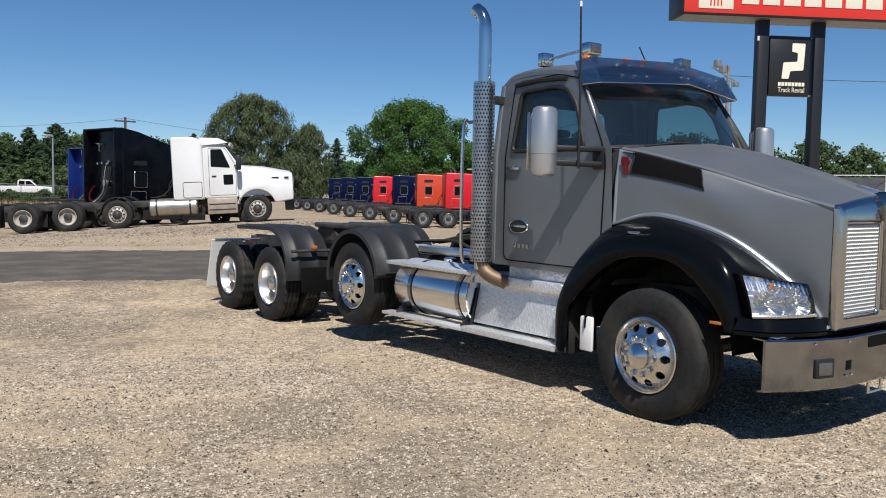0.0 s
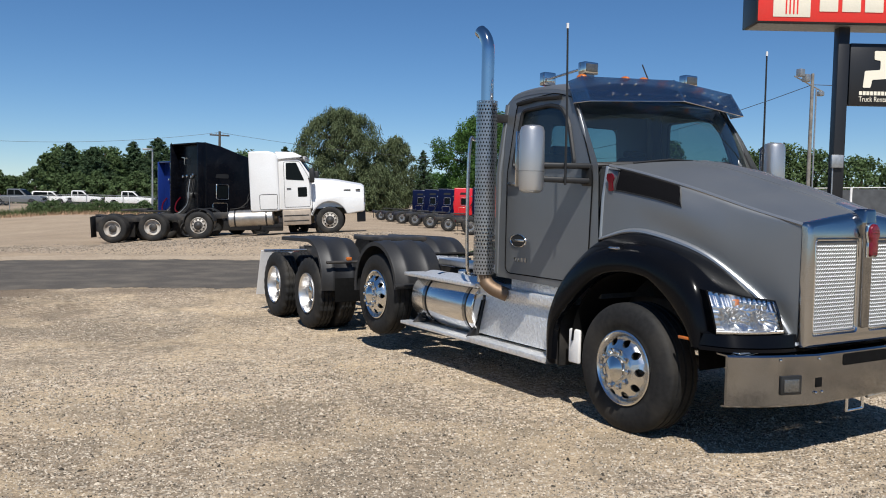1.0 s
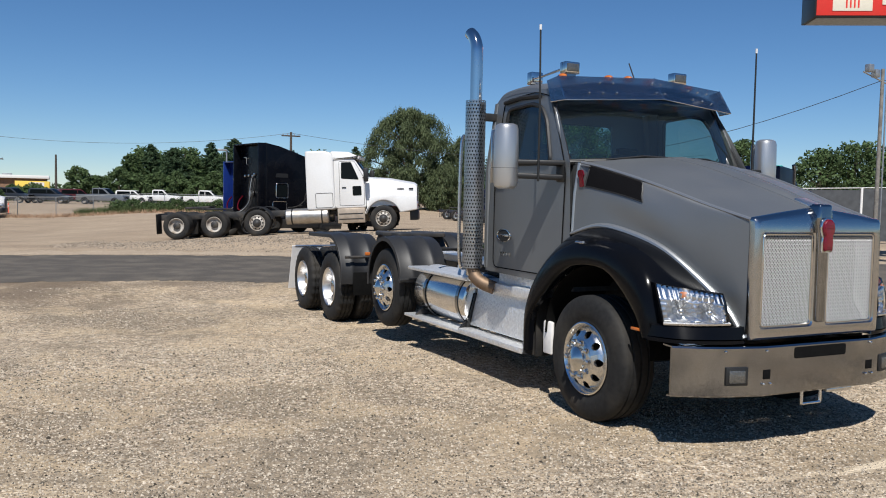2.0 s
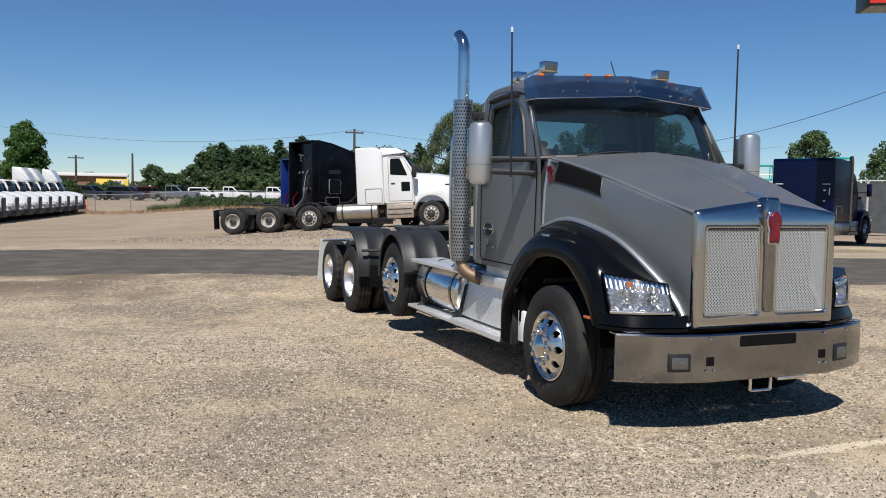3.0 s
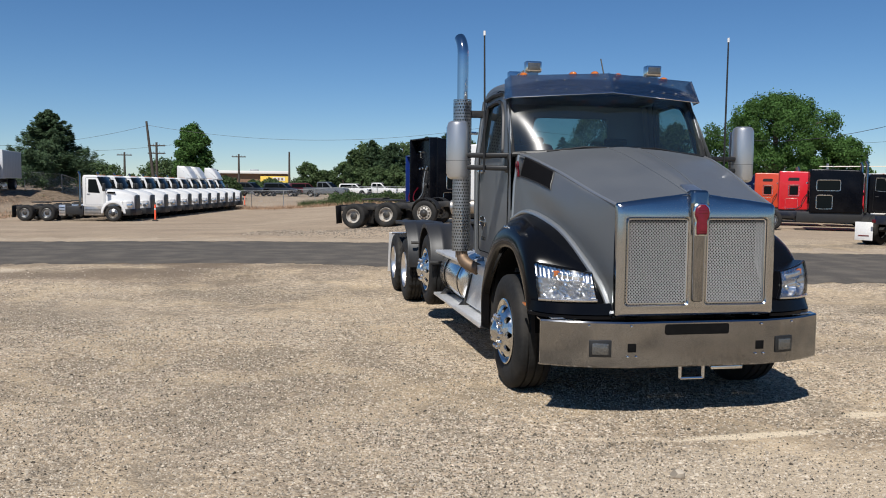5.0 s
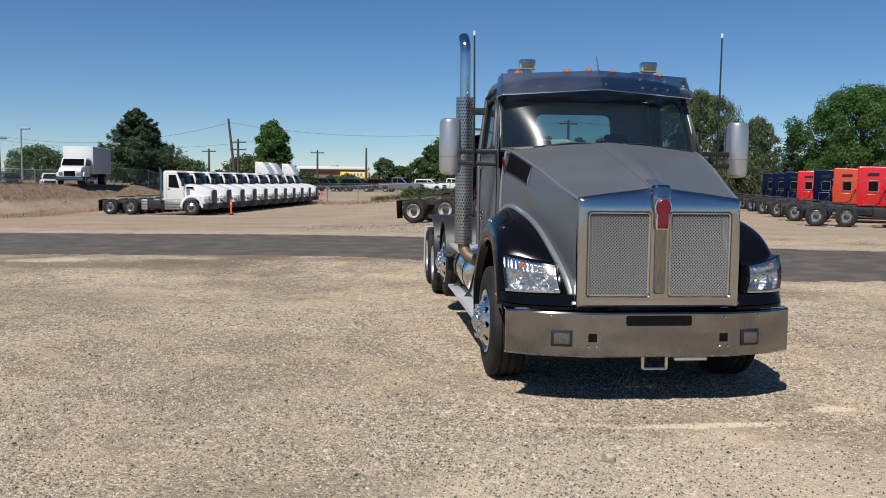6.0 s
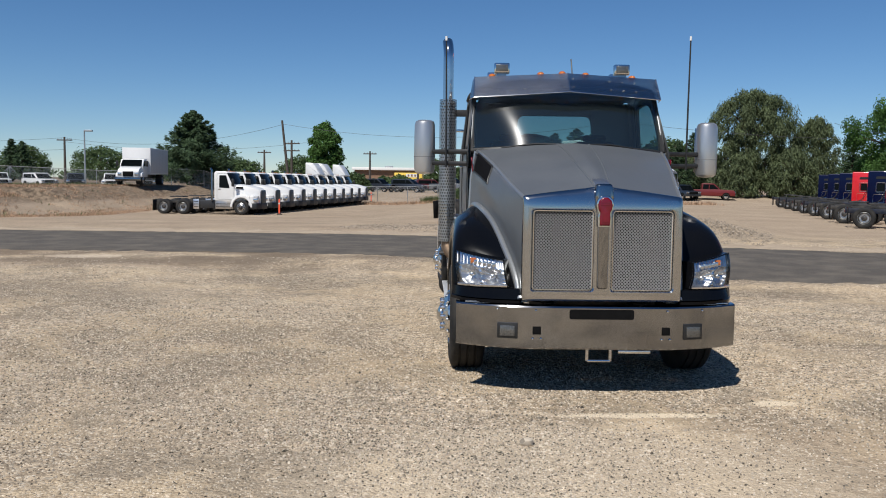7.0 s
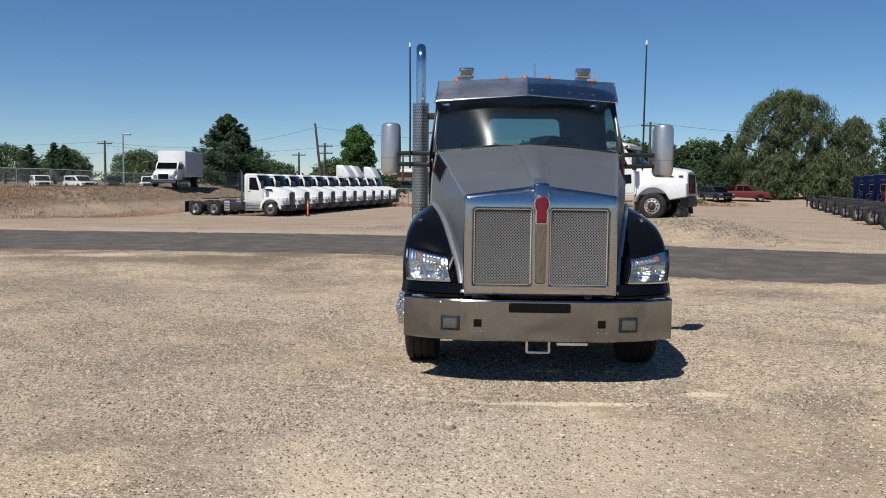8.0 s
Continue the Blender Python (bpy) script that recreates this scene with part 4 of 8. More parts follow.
part("slide_rail", boxed(0.36, 0.46, 6.3, 8.6, 1.0, 1.06, bevel=0.008), M["frame"], truck)
part("rear_beam", boxed(-0.5, 0.5, 9.9, 9.98, 0.74, 0.98, bevel=0.01), M["frame"], truck)
for s in (-1, 1):
    part("flap_hanger", tubed([(0.4 * s, 9.81, 0.93), (1.20 * s, 9.81, 0.93)], 0.018, 8), M["alloy"], truck)
    a, b = sorted((0.68 * s, 1.25 * s))
    bm = prismed([(9.80, 0.93), (10.03, 0.16), (10.042, 0.164), (9.812, 0.935)], "x", a, b)
    part("mudflap", bm, M["white_rubber"], truck, "white rubber mudflap")
    part("tail_lamp", boxed(min(0.5 * s, 0.6 * s), max(0.5 * s, 0.6 * s), 9.96, 10.0, 0.8, 0.9, bevel=0.01), M["red_lens"], truck)


def arc_fender(y, z, r, a0, a1, x0, x1, n=22, flat=None):
    """A ribbed half fender round a wheel; angles from the rear horizontal; flat: how far its top runs on to the rear."""
    prof = []
    for k in range(n + 1):
        a = radians(a0 + (a1 - a0) * k / n)
        prof.append((y + r * math.cos(a), z + r * math.sin(a)))
    if flat:
        prof.insert(0, (flat, prof[0][1] - 0.02))
    bm, rows = bmesh.new(), []
    steps = [(x0, -0.055), (x0, -0.004), (x0 + 0.02, 0.0), (x0 + 0.14, 0.004), (x0 + 0.155, 0.014), (x0 + 0.20, 0.014), (x0 + 0.215, 0.004), (x1 - 0.215, 0.004), (x1 - 0.20, 0.014), (x1 - 0.155, 0.014), (x1 - 0.14, 0.004), (x1 - 0.02, 0.0), (x1, -0.004), (x1, -0.055)]
    for i, p in enumerate(prof):
        q0, q1 = prof[max(i - 1, 0)], prof[min(i + 1, len(prof) - 1)]
        ty, tz = q1[0] - q0[0], q1[1] - q0[1]
        l = math.hypot(ty, tz)
        ny, nz = (tz / l, -ty / l)
        if ny * (p[0] - y) + nz * (p[1] - z + 0.3) < 0:
            ny, nz = -ny, -nz
        rows.append([bm.verts.new((x, p[0] + ny * o, p[1] + nz * o)) for x, o in steps])
    for a, b in zip(rows, rows[1:]):
        for j in range(len(steps) - 1):
            bm.faces.new((a[j], a[j + 1], b[j + 1], b[j]))
    bmesh.ops.recalc_face_normals(bm, faces=bm.faces[:])
    bmesh.ops.solidify(bm, geom=bm.faces[:], thickness=0.012)
    return bm


pf = both("pusher_fender", arc_fender(5.47, 0.72, 0.585, -8, 176, -1.275, -0.62), M["poly"], truck, "black ribbed plastic fender over lift axle")
df = both("drive_fender", arc_fender(7.76, 0.62, 0.615, 92, 190, -1.26, -0.60, flat=8.80), M["poly"], truck, "black ribbed plastic fender over drive axles")
for f, s in zip(df, (-1, 1)):
    part("marker_lamp", boxed(min(0.82 * s, 0.90 * s), max(0.82 * s, 0.90 * s), 7.10, 7.16, 0.94, 0.99, bevel=0.012), M["amber"], f, "amber marker lamp")
    part("fender_bracket", tubed([(0.42 * s, 7.1, 0.92), (1.22 * s, 7.1, 0.92)], 0.022, 8), M["frame"], f)
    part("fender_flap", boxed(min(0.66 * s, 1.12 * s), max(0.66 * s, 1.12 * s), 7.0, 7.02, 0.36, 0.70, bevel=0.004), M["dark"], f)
for f, s in zip(pf, (-1, 1)):
    part("fender_bracket", tubed([(0.42 * s, 4.88, 0.80), (1.30 * s, 4.88, 0.80)], 0.028, 8), M["poly"], f)

# fuel tank, steps, boxes
for s in (-1, 1):
    prof = [(0.0001, 3.38), (0.25, 3.38), (0.285, 3.395), (0.30, 3.42), (0.30, 4.64), (0.285, 4.675), (0.25, 4.69), (0.0001, 4.70)]
    ft = part("fuel_tank", revolved(prof, 40, (0.90 * s, 0, 0.70), "y"), M["tank"], truck, "polished aluminium fuel tank")
    for y in (3.52, 4.36):
        part("tank_strap", revolved([(0.301, y - 0.03), (0.307, y - 0.028), (0.307, y + 0.028), (0.301, y + 0.03)], 40, (0.90 * s, 0, 0.70), "y"), M["steel"], ft)
        part("strap_edge", revolved([(0.305, y - 0.04), (0.309, y - 0.036), (0.309, y - 0.028), (0.305, y - 0.028)], 40, (0.90 * s, 0, 0.70), "y"), M["trim"], ft)
    bm = bmesh.new()
    rows = []
    for k in range(9):
        a = radians(60 + 75 * k / 8)
        rows.append([bm.verts.new((0.90 * s - s * 0.306 * math.cos(a), y, 0.70 + 0.306 * math.sin(a))) for y in (3.42, 4.66)])
    for a, b in zip(rows, rows[1:]):
        bm.faces.new((a[0], a[1], b[1], b[0]))
    bmesh.ops.recalc_face_normals(bm, faces=bm.faces[:])
    part("tread_band", bm, M["plate"], ft, "tread plate strip on the tank top")
    part("filler_cap", revolved([(0.06, 0.96), (0.065, 1.03), (0.05, 1.045), (0.0001, 1.05)], 20, (0.80 * s, 4.15, 0), "z"), M["alloy"], ft)
    a, b = sorted((0.98 * s, 1.24 * s))
    part("tank_step", boxed(a, b, 3.25, 4.76, 0.945, 0.985, bevel=0.006), M["plate"], truck, "tread plate step over the tank")
    a, b = sorted((1.02 * s, 1.25 * s))
    part("lower_step", boxed(a, b, 3.36, 4.82, 0.37, 0.405, bevel=0.006), M["plate"], truck, "long tread plate running board")
    for y in (3.45, 4.6):
        part("step_bracket", prismed([(0.9 * s, 0.40), (1.2 * s, 0.40), (1.0 * s, 0.62), (0.9 * s, 0.62)], "y", y - 0.02, y + 0.02), M["frame"], truck)
    # battery box with steps under the door
    bb = part("battery_box", prismed([(0.62 * s, 0.46), (1.12 * s, 0.46), (1.04 * s, 0.82), (1.04 * s, 0.945), (0.62 * s, 0.945)], "y", 2.14, 3.34, bevel=0.006), M["plate"], truck, "tread plate battery box")
    part("box_lid", boxed(min(0.7 * s, 1.10 * s), max(0.7 * s, 1.10 * s), 2.14, 3.36, 0.86, 0.955, bevel=0.006), M["plate"], bb, "bright tread plate box lid")
    a, b = sorted((1.04 * s, 1.26 * s))
    part("cab_step", boxed(a, b, 2.06, 3.36, 0.375, 0.43, bevel=0.006), M["plate"], bb, "tread plate entry step")
    part("side_gusset", prismed([(1.0 * s, 0.34), (1.25 * s, 0.38), (1.12 * s, 0.82), (1.0 * s, 0.82)], "y", 2.04, 2.058), M["frame"], bb)
    part("side_gusset", prismed([(1.0 * s, 0.40), (1.16 * s, 0.42), (1.06 * s, 0.80), (1.0 * s, 0.80)], "y", 3.345, 3.36), M["trim"], bb)
    a, b = sorted((0.62 * s, 1.0 * s))
    part("upper_step", boxed(a, b, 2.1, 2.95, 0.955, 1.06, bevel=0.006), M["plate"], truck, "tread plate upper step")

# exhaust stack with perforated guard, on the far side a plain grab bar
EX, EY = -1.24, 3.10
st = part("exhaust_pipe", tubed(spline([(EX, EY, 1.02), (EX, EY, 2.0), (EX, EY, 2.9), (EX, EY, 3.26), (EX, EY + 0.012, 3.38), (EX - 0.005, EY + 0.06, 3.47), (EX - 0.01, EY + 0.13, 3.525)], 40), 0.064, 28, caps=False), M["chrome"], truck, "chrome curved exhaust stack")
def guard(u, v):
    a = 2 * math.pi * u / 22
    return Vector((EX + 0.105 * math.cos(a), EY + 0.105 * math.sin(a), 1.10 + 1.72 * v / 48))
part("heat_guard", holed(guard, 22, 48, 0.30, 8), M["guard_steel"], st, "perforated stainless heat guard")
part("guard_inner", tubed([(EX, EY, 1.1), (EX, EY, 2.8)], 0.085, 20), M["frame"], st)
part("elbow", tubed(spline([(EX, EY, 1.18), (EX + 0.01, EY - 0.02, 1.04), (EX + 0.05, EY - 0.10, 0.96), (EX + 0.16, EY - 0.2, 0.90)], 16), 0.068, 20), mat("heat_stained_steel", (0.20, 0.14, 0.095), 0.6, 0.8, grain=0.25, scale=8), st, "heat-stained elbow pipe")
part("stack_bracket", boxed(EX, -0.98, EY - 0.03, EY + 0.03, 2.62, 2.70, bevel=0.008), M["frame"], st)
part("grab_bar", tubed(spline([(-1.14, 3.42, 1.05), (-1.23, 3.42, 1.2), (-1.23, 3.42, 2.36), (-1.15, 3.42, 2.46), (-1.0, 3.35, 2.46)], 24), 0.018, 10), M["alloy"], truck)

# cab shell
def cab_x(z):
    return 1.065 if z < 2.12 else 1.065 - 0.085 * (z - 2.12) / 0.75


def side_place(s, off=0.0):
    return lambda p: (s * (cab_x(p[1]) + off), p[0], p[1])


OUT = [(1.60, 1.30), (1.64, 2.15), (1.85, 2.50), (2.02, 2.74), (2.10, 2.84), (2.5, 2.90), (2.95, 2.89), (3.12, 2.80), (3.14, 2.5), (3.14, 1.62), (3.13, 1.07), (2.0, 1.05), (1.72, 1.08)]
WIN = rounded([(1.95, 2.16), (2.10, 2.56), (2.22, 2.70), (2.40, 2.74), (2.82, 2.72), (2.88, 2.16)], 0.06)
cab = {}
for s in (-1, 1):
    bm = outline_with_hole(OUT, WIN, side_place(s))
    bmesh.ops.recalc_face_normals(bm, faces=bm.faces[:])
    if sum(f.normal.x for f in bm.faces) * s < 0:
        bmesh.ops.reverse_faces(bm, faces=bm.faces[:])
    cab[s] = part("cab_side", bm, M["silver"], truck, "silver grey painted cab door side")
    loop = [side_place(s, 0.004)(p) for p in WIN]
    part("window_seal", tubed(loop + loop[:2], 0.02, 6), M["trim"], cab[s])
    bm = bmesh.new()
    f = bm.faces.new([bm.verts.new(side_place(s, -0.012)(p)) for p in WIN])
    g = part("side_window", bm, M["side_glass"], cab[s], "tinted side window")
    g.visible_shadow = False
    DOOR = rounded([(1.74, 1.12), (1.70, 2.10), (2.06, 2.78), (2.35, 2.85), (2.93, 2.82), (2.97, 2.1), (2.97, 1.12)], 0.09)
    loop = [side_place(s, 0.001)(p) for p in DOOR]
    part("door_seam", tubed(loop + loop[:2], 0.006, 5), M["dark"], cab[s])
    part("door_handle", boxed(*sorted((s * 1.066, s * 1.10)), 2.74, 2.92, 1.985, 2.02, bevel=0.008), M["chrome"], cab[s], "chrome door handle")
    # oval door badge, and a row of bars for small model lettering
    bm = revolved([(0.0001, 0.006), (0.06, 0.006), (0.075, 0.003), (0.08, 0.0)], 32, axis="x")
    bad = part("door_badge", bm, M["trim"], cab[s], "black oval door badge with pale rim")
    bad.matrix_basis = pose(s * 1.066, 2.76, 1.45) @ Matrix.Diagonal((s, 1.6, 0.78, 1))
    rim_pts = [(0.005, 0.079 * math.cos(a), 0.079 * math.sin(a)) for a in (2 * math.pi * k / 32 for k in range(34))]
    part("badge_rim", tubed(rim_pts, 0.006, 6), M["chrome"], bad)
    part("badge_bar", boxed(0.004, 0.010, -0.062, 0.062, -0.012, 0.016, bevel=0.002), M["alloy"], bad)
    for k in range(4):
        part("model_letter", boxed(*sorted((s * 1.066, s * 1.07)), 2.62 + 0.055 * k, 2.655 + 0.055 * k, 1.245, 1.285), M["chrome"], cab[s])
    # A pillar trim, drip rail and grip
    part("pillar", tubed([(s * 1.02, 1.73, 2.16), (s * 1.008, 1.91, 2.50), (s * 0.975, 2.10, 2.84)], [0.027, 0.025, 0.021], 14), M["silver"], cab[s], "silver grey windscreen pillar")
    part("rain_guard", tubed([side_place(s, 0.02)(p) for p in ((2.24, 2.80), (2.6, 2.815), (2.9, 2.79))], 0.022, 6), M["trim"], cab[s], "smoked window rain guard")
    part("cab_corner", tubed([(s * 1.05, 3.12, 1.1), (s * 1.055, 3.12, 2.12), (s * 0.97, 3.1, 2.80)], 0.035, 10), M["silver"], cab[s])

roof = loft([[(-0.985, 2.06, 2.80), (-0.985, 2.5, 2.865), (-0.985, 2.95, 2.85), (-0.985, 3.14, 2.76)],
             [(-0.93, 2.06, 2.87), (-0.93, 2.5, 2.935), (-0.93, 2.95, 2.92), (-0.93, 3.14, 2.82)],
             [(-0.5, 2.02, 2.94), (-0.5, 2.5, 3.0), (-0.5, 2.95, 2.98), (-0.5, 3.15, 2.86)],
             [(0, 2.0, 2.95), (0, 2.5, 3.01), (0, 2.95, 2.99), (0, 3.15, 2.87)],
             [(0.5, 2.02, 2.94), (0.5, 2.5, 3.0), (0.5, 2.95, 2.98), (0.5, 3.15, 2.86)],
             [(0.93, 2.06, 2.87), (0.93, 2.5, 2.935), (0.93, 2.95, 2.92), (0.93, 3.14, 2.82)],
             [(0.985, 2.06, 2.80), (0.985, 2.5, 2.865), (0.985, 2.95, 2.85), (0.985, 3.14, 2.76)]], 16, 24)
bmesh.ops.recalc_face_normals(roof, faces=roof.faces[:])
cab_roof = part("cab_roof", roof, M["silver"], truck, "silver grey cab roof")
bm = outline_with_hole([(-1.04, 1.05), (1.04, 1.05), (1.055, 2.12), (0.985, 2.80), (-0.985, 2.80), (-1.055, 2.12)],
                       rounded([(-0.42, 2.18), (0.54, 2.18), (0.50, 2.64), (-0.38, 2.64)], 0.08), lambda p: (p[0], 3.13, p[1]))
back = part("cab_back", bm, M["silver"], truck)
bm = bmesh.new()
bm.faces.new([bm.verts.new((x, 3.12, z)) for x, z in ((-0.43, 2.17), (0.55, 2.17), (0.51, 2.65), (-0.39, 2.65))])
part("rear_window", bm, M["side_glass"], back, "rear cab window").visible_shadow = False

# windscreen and its frame
def screen_base(x, d=0.0):
    return Vector((x, 1.47 + 0.24 * (x / 0.98) ** 2 + d, 2.19 - 0.03 * (x / 0.98) ** 2))
def screen_top(x, d=0.0):
    return Vector((x * 0.965, 1.93 + 0.15 * (x / 0.98) ** 2 + d, 2.84 - 0.02 * (x / 0.98) ** 2))
xs = [-1.02 + 2.04 * k / 16 for k in range(17)]
bm = loft([[screen_base(x) for x in xs], [(screen_base(x) + screen_top(x)) / 2 + Vector((0, -0.03, 0.0)) for x in xs], [screen_top(x) for x in xs]], 33, 8)
ws = part("windscreen", bm, M["glass"], truck, "curved tinted windscreen with sun glare")
ws.visible_shadow = False
loop = [screen_base(x, -0.004) for x in xs] + [screen_top(x, -0.004) for x in xs[::-1]]
part("screen_seal", tubed(loop + loop[:2], 0.028, 8), M["trim"], ws)
for x0, x1 in ((-0.72, 0.0), (0.72, 0.05)):
    p, q = screen_base(x0, -0.03), screen_base(x1, -0.02)
    part("wiper", tubed([p + Vector((0, 0, 0.01)), (p + q) / 2 + Vector((0, -0.015, 0.045)), q + Vector((0, 0, 0.03))], 0.012, 6), M["trim"], ws)
part("cowl", loft([[(x, 1.30 + 0.16 * (x / 1.0) ** 2, 2.13 - 0.02 * abs(x)) for x in (-1.0, -0.5, 0, 0.5, 1.0)], [screen_base(x, 0.02) + Vector((0, 0, -0.015)) for x in (-0.98, -0.5, 0, 0.5, 0.98)]], 20), M["trim"], truck)
part("firewall", boxed(-1.0, 1.0, 1.62, 1.68, 1.0, 2.13), M["interior"], truck)

# inside the cab
part("dashboard", prismed(rounded([(1.52, 1.6), (1.52, 2.12), (1.75, 2.17), (2.02, 2.10), (2.06, 1.6)], 0.05), "x", -0.98, 0.98), M["interior"], truck)
part("cab_floor", boxed(-1.0, 1.0, 1.68, 3.1, 1.08, 1.12), M["interior"], truck)
part("headliner", boxed(-0.88, 0.88, 2.10, 3.10, 2.79, 2.815, bevel=0.01), M["interior"], truck)
for x in (-0.5, 0.5):
    seat = part("seat", boxed(x - 0.25, x + 0.25, 2.30, 2.80, 1.55, 1.72, bevel=0.05), M["interior"], truck, "dark grey cab seat")
    part("backrest", boxed(x - 0.24, x + 0.24, 2.74, 2.88, 1.68, 2.32, bevel=0.05), M["interior"], seat)
    part("headrest", boxed(x - 0.14, x + 0.14, 2.78, 2.87, 2.32, 2.40, bevel=0.035), M["interior"], seat)
    part("seat_base", boxed(x - 0.2, x + 0.2, 2.36, 2.76, 1.12, 1.56, bevel=0.02), M["interior"], seat)
circ = [Vector((0.5 + 0.23 * math.cos(a), 2.13 + 0.12 * math.sin(a), 2.08 + 0.195 * math.sin(a))) for a in (2 * math.pi * k / 28 for k in range(30))]
sw = part("steering_wheel", tubed(circ, 0.016, 8), M["trim"], truck)
part("steering_column", tubed([(0.5, 2.13, 2.08), (0.5, 1.9, 1.9)], 0.05, 10), M["interior"], sw)

# visor with rivets
VL = [(-1.035, 2.02, 2.722), (-1.005, 1.835, 2.728), (0.0, 1.68, 2.787), (1.005, 1.835, 2.728), (1.035, 2.02, 2.722)]
VT = [(-1.0, 2.15, 2.935), (-0.985, 1.985, 2.962), (0.0, 1.825, 2.995), (0.985, 1.985, 2.962), (1.0, 2.15, 2.935)]
bm = bmesh.new()
lo, hi = [bm.verts.new(p) for p in VL], [bm.verts.new(p) for p in VT]
for k in range(4):
    bm.faces.new((lo[k], lo[k + 1], hi[k + 1], hi[k]))
bmesh.ops.solidify(bm, geom=bm.faces[:], thickness=0.006)
visor = part("sun_visor", bm, M["visor"], truck, "dark polished drop sun visor with rivets", sharp=10)
part("visor_seam", tubed([Vector(VL[2]) + Vector((0, -0.004, 0.002)), Vector(VT[2]) + Vector((0, -0.004, 0.002))], 0.007, 6), M["chrome"], visor)
part("visor_lip", tubed([Vector(p) for p in VL], 0.006, 6), M["visor"], visor)
for k in (1, 3):
    part("visor_bend", tubed([Vector(VL[k]) + Vector((0, -0.002, 0)), Vector(VT[k]) + Vector((0, -0.002, 0.002))], 0.006, 6), M["chrome"], visor)
for s in (-1, 1):
    for fx in (0.05, 0.46, 0.60, 0.74):
        for fz in (0.28, 0.72):
            p = Vector(VL[2]).lerp(Vector(VL[3 if s > 0 else 1]), fx).lerp(Vector(VT[2]).lerp(Vector(VT[3 if s > 0 else 1]), fx), fz)
            bm = bmesh.new()
            bmesh.ops.create_uvsphere(bm, u_segments=8, v_segments=6, radius=0.011)
            part("rivet", bm, M["chrome"], visor).matrix_basis = Matrix.Translation(p + Vector((0, -0.006, 0.004)))

# roof lamps, antennas, markers
for s in (-1, 1):
    bm = boxed(-0.085, 0.085, -0.05, 0.05, 0, 0.115, bevel=0.012)
    wl = part("work_lamp", bm, M["chrome"], truck, "chrome work lamp on the roof")
    wl.matrix_basis = pose(0.67 * s, 2.26, 3.035)
    part("lamp_glass", boxed(-0.068, 0.068, -0.058, -0.05, 0.022, 0.096, bevel=0.004), M["fog"], wl)
    part("lamp_stand", boxed(-0.05, 0.05, -0.03, 0.03, -0.06, 0.002), M["steel"], wl)
    wl2 = part("work_lamp", boxed(-0.07, 0.07, -0.04, 0.05, 0, 0.13, bevel=0.012), M["chrome"], truck, "chrome work lamp facing the rear")
    wl2.matrix_basis = pose(0.72 * s, 2.80, 2.985)
    part("lamp_bar", tubed([(0.72 * s, 2.78, 3.05), (0.69 * s, 2.3, 3.10)], 0.012, 8), M["alloy"], truck)
    an = part("antenna", tubed([(1.29 * s, 1.80, 1.98), (1.292 * s, 1.80, 2.6), (1.30 * s, 1.81, 3.36 - 0.02 * (1 - s))], [0.011, 0.010, 0.008], 8), M["trim"], truck, "black whip antenna with white tip")
    part("antenna_tip", tubed([(1.30 * s, 1.81, 3.355 - 0.02 * (1 - s)), (1.30 * s, 1.81, 3.40 - 0.02 * (1 - s))], 0.012, 8), M["white"], an)
for x in (-0.78, -0.24, 0.0, 0.26, 0.78):
    bm = bmesh.new()
    bmesh.ops.create_uvsphere(bm, u_segments=14, v_segments=10, radius=0.042)
    ml = part("roof_marker", bm, M["amber"], truck, "amber roof marker lamp")
    ml.matrix_basis = pose(x, 2.22, 3.035 - 0.05 * abs(x)) @ Matrix.Diagonal((1, 1.4, 0.8, 1))
part("stub_aerial", tubed([(0.12, 2.25, 3.02), (0.12, 2.36, 3.22)], 0.007, 6), M["trim"], truck)

# mirrors
for s in (-1, 1):
    prof = [(0.0001, 1.905), (0.075, 1.91), (0.105, 1.93), (0.115, 1.97), (0.117, 2.2), (0.112, 2.44), (0.10, 2.475), (0.07, 2.49), (0.0001, 2.492)]
    mi = part("mirror", revolved(prof, 28, (0, 0, 0), "z"), M["mirror_silver"], truck, "silver grey mirror shell")
    mi.matrix_basis = pose(1.52 * s, 1.98 if s < 0 else 1.84, 0.0) @ Matrix.Diagonal((0.98, 0.92, 1, 1))
    part("mirror_glass", boxed(-0.10, 0.10, 0.10, 0.118, 1.96, 2.44, bevel=0.006), M["chrome"], mi)
    part("mirror_band", revolved([(0.1182, 2.092), (0.1188, 2.095), (0.1182, 2.098)], 28, (0, 0, 0), "z"), M["silver_satin"], mi)
    for z0, z1 in ((2.15, 2.15), (2.03, 2.02)):
        ym = 1.96 if s < 0 else 1.84
        blade = prismed([(1.03 * s, 1.71), (1.03 * s, 1.86), (1.22 * s, 1.93 if s < 0 else 1.88), (1.45 * s, ym + 0.05), (1.45 * s, ym - 0.05), (1.22 * s, 1.80)], "z", z0 - 0.024, z0 + 0.024, bevel=0.014)
        for v in blade.verts:
            v.co.z += (z1 - z0) * (1.44 - abs(v.co.x)) / 0.41
        part("mirror_arm", blade, M["trim"], truck, "black mirror arm")
    part("mirror_base", boxed(*sorted((1.02 * s, 1.075 * s)), 1.70, 1.86, 1.97, 2.17, bevel=0.03), M["trim"], truck)

# hood
CREASE = [(-0.965, 1.60, 2.155), (-0.92, 1.32, 2.10), (-0.83, 0.80, 1.965), (-0.735, 0.28, 1.805), (-0.668, -0.085, 1.705)]
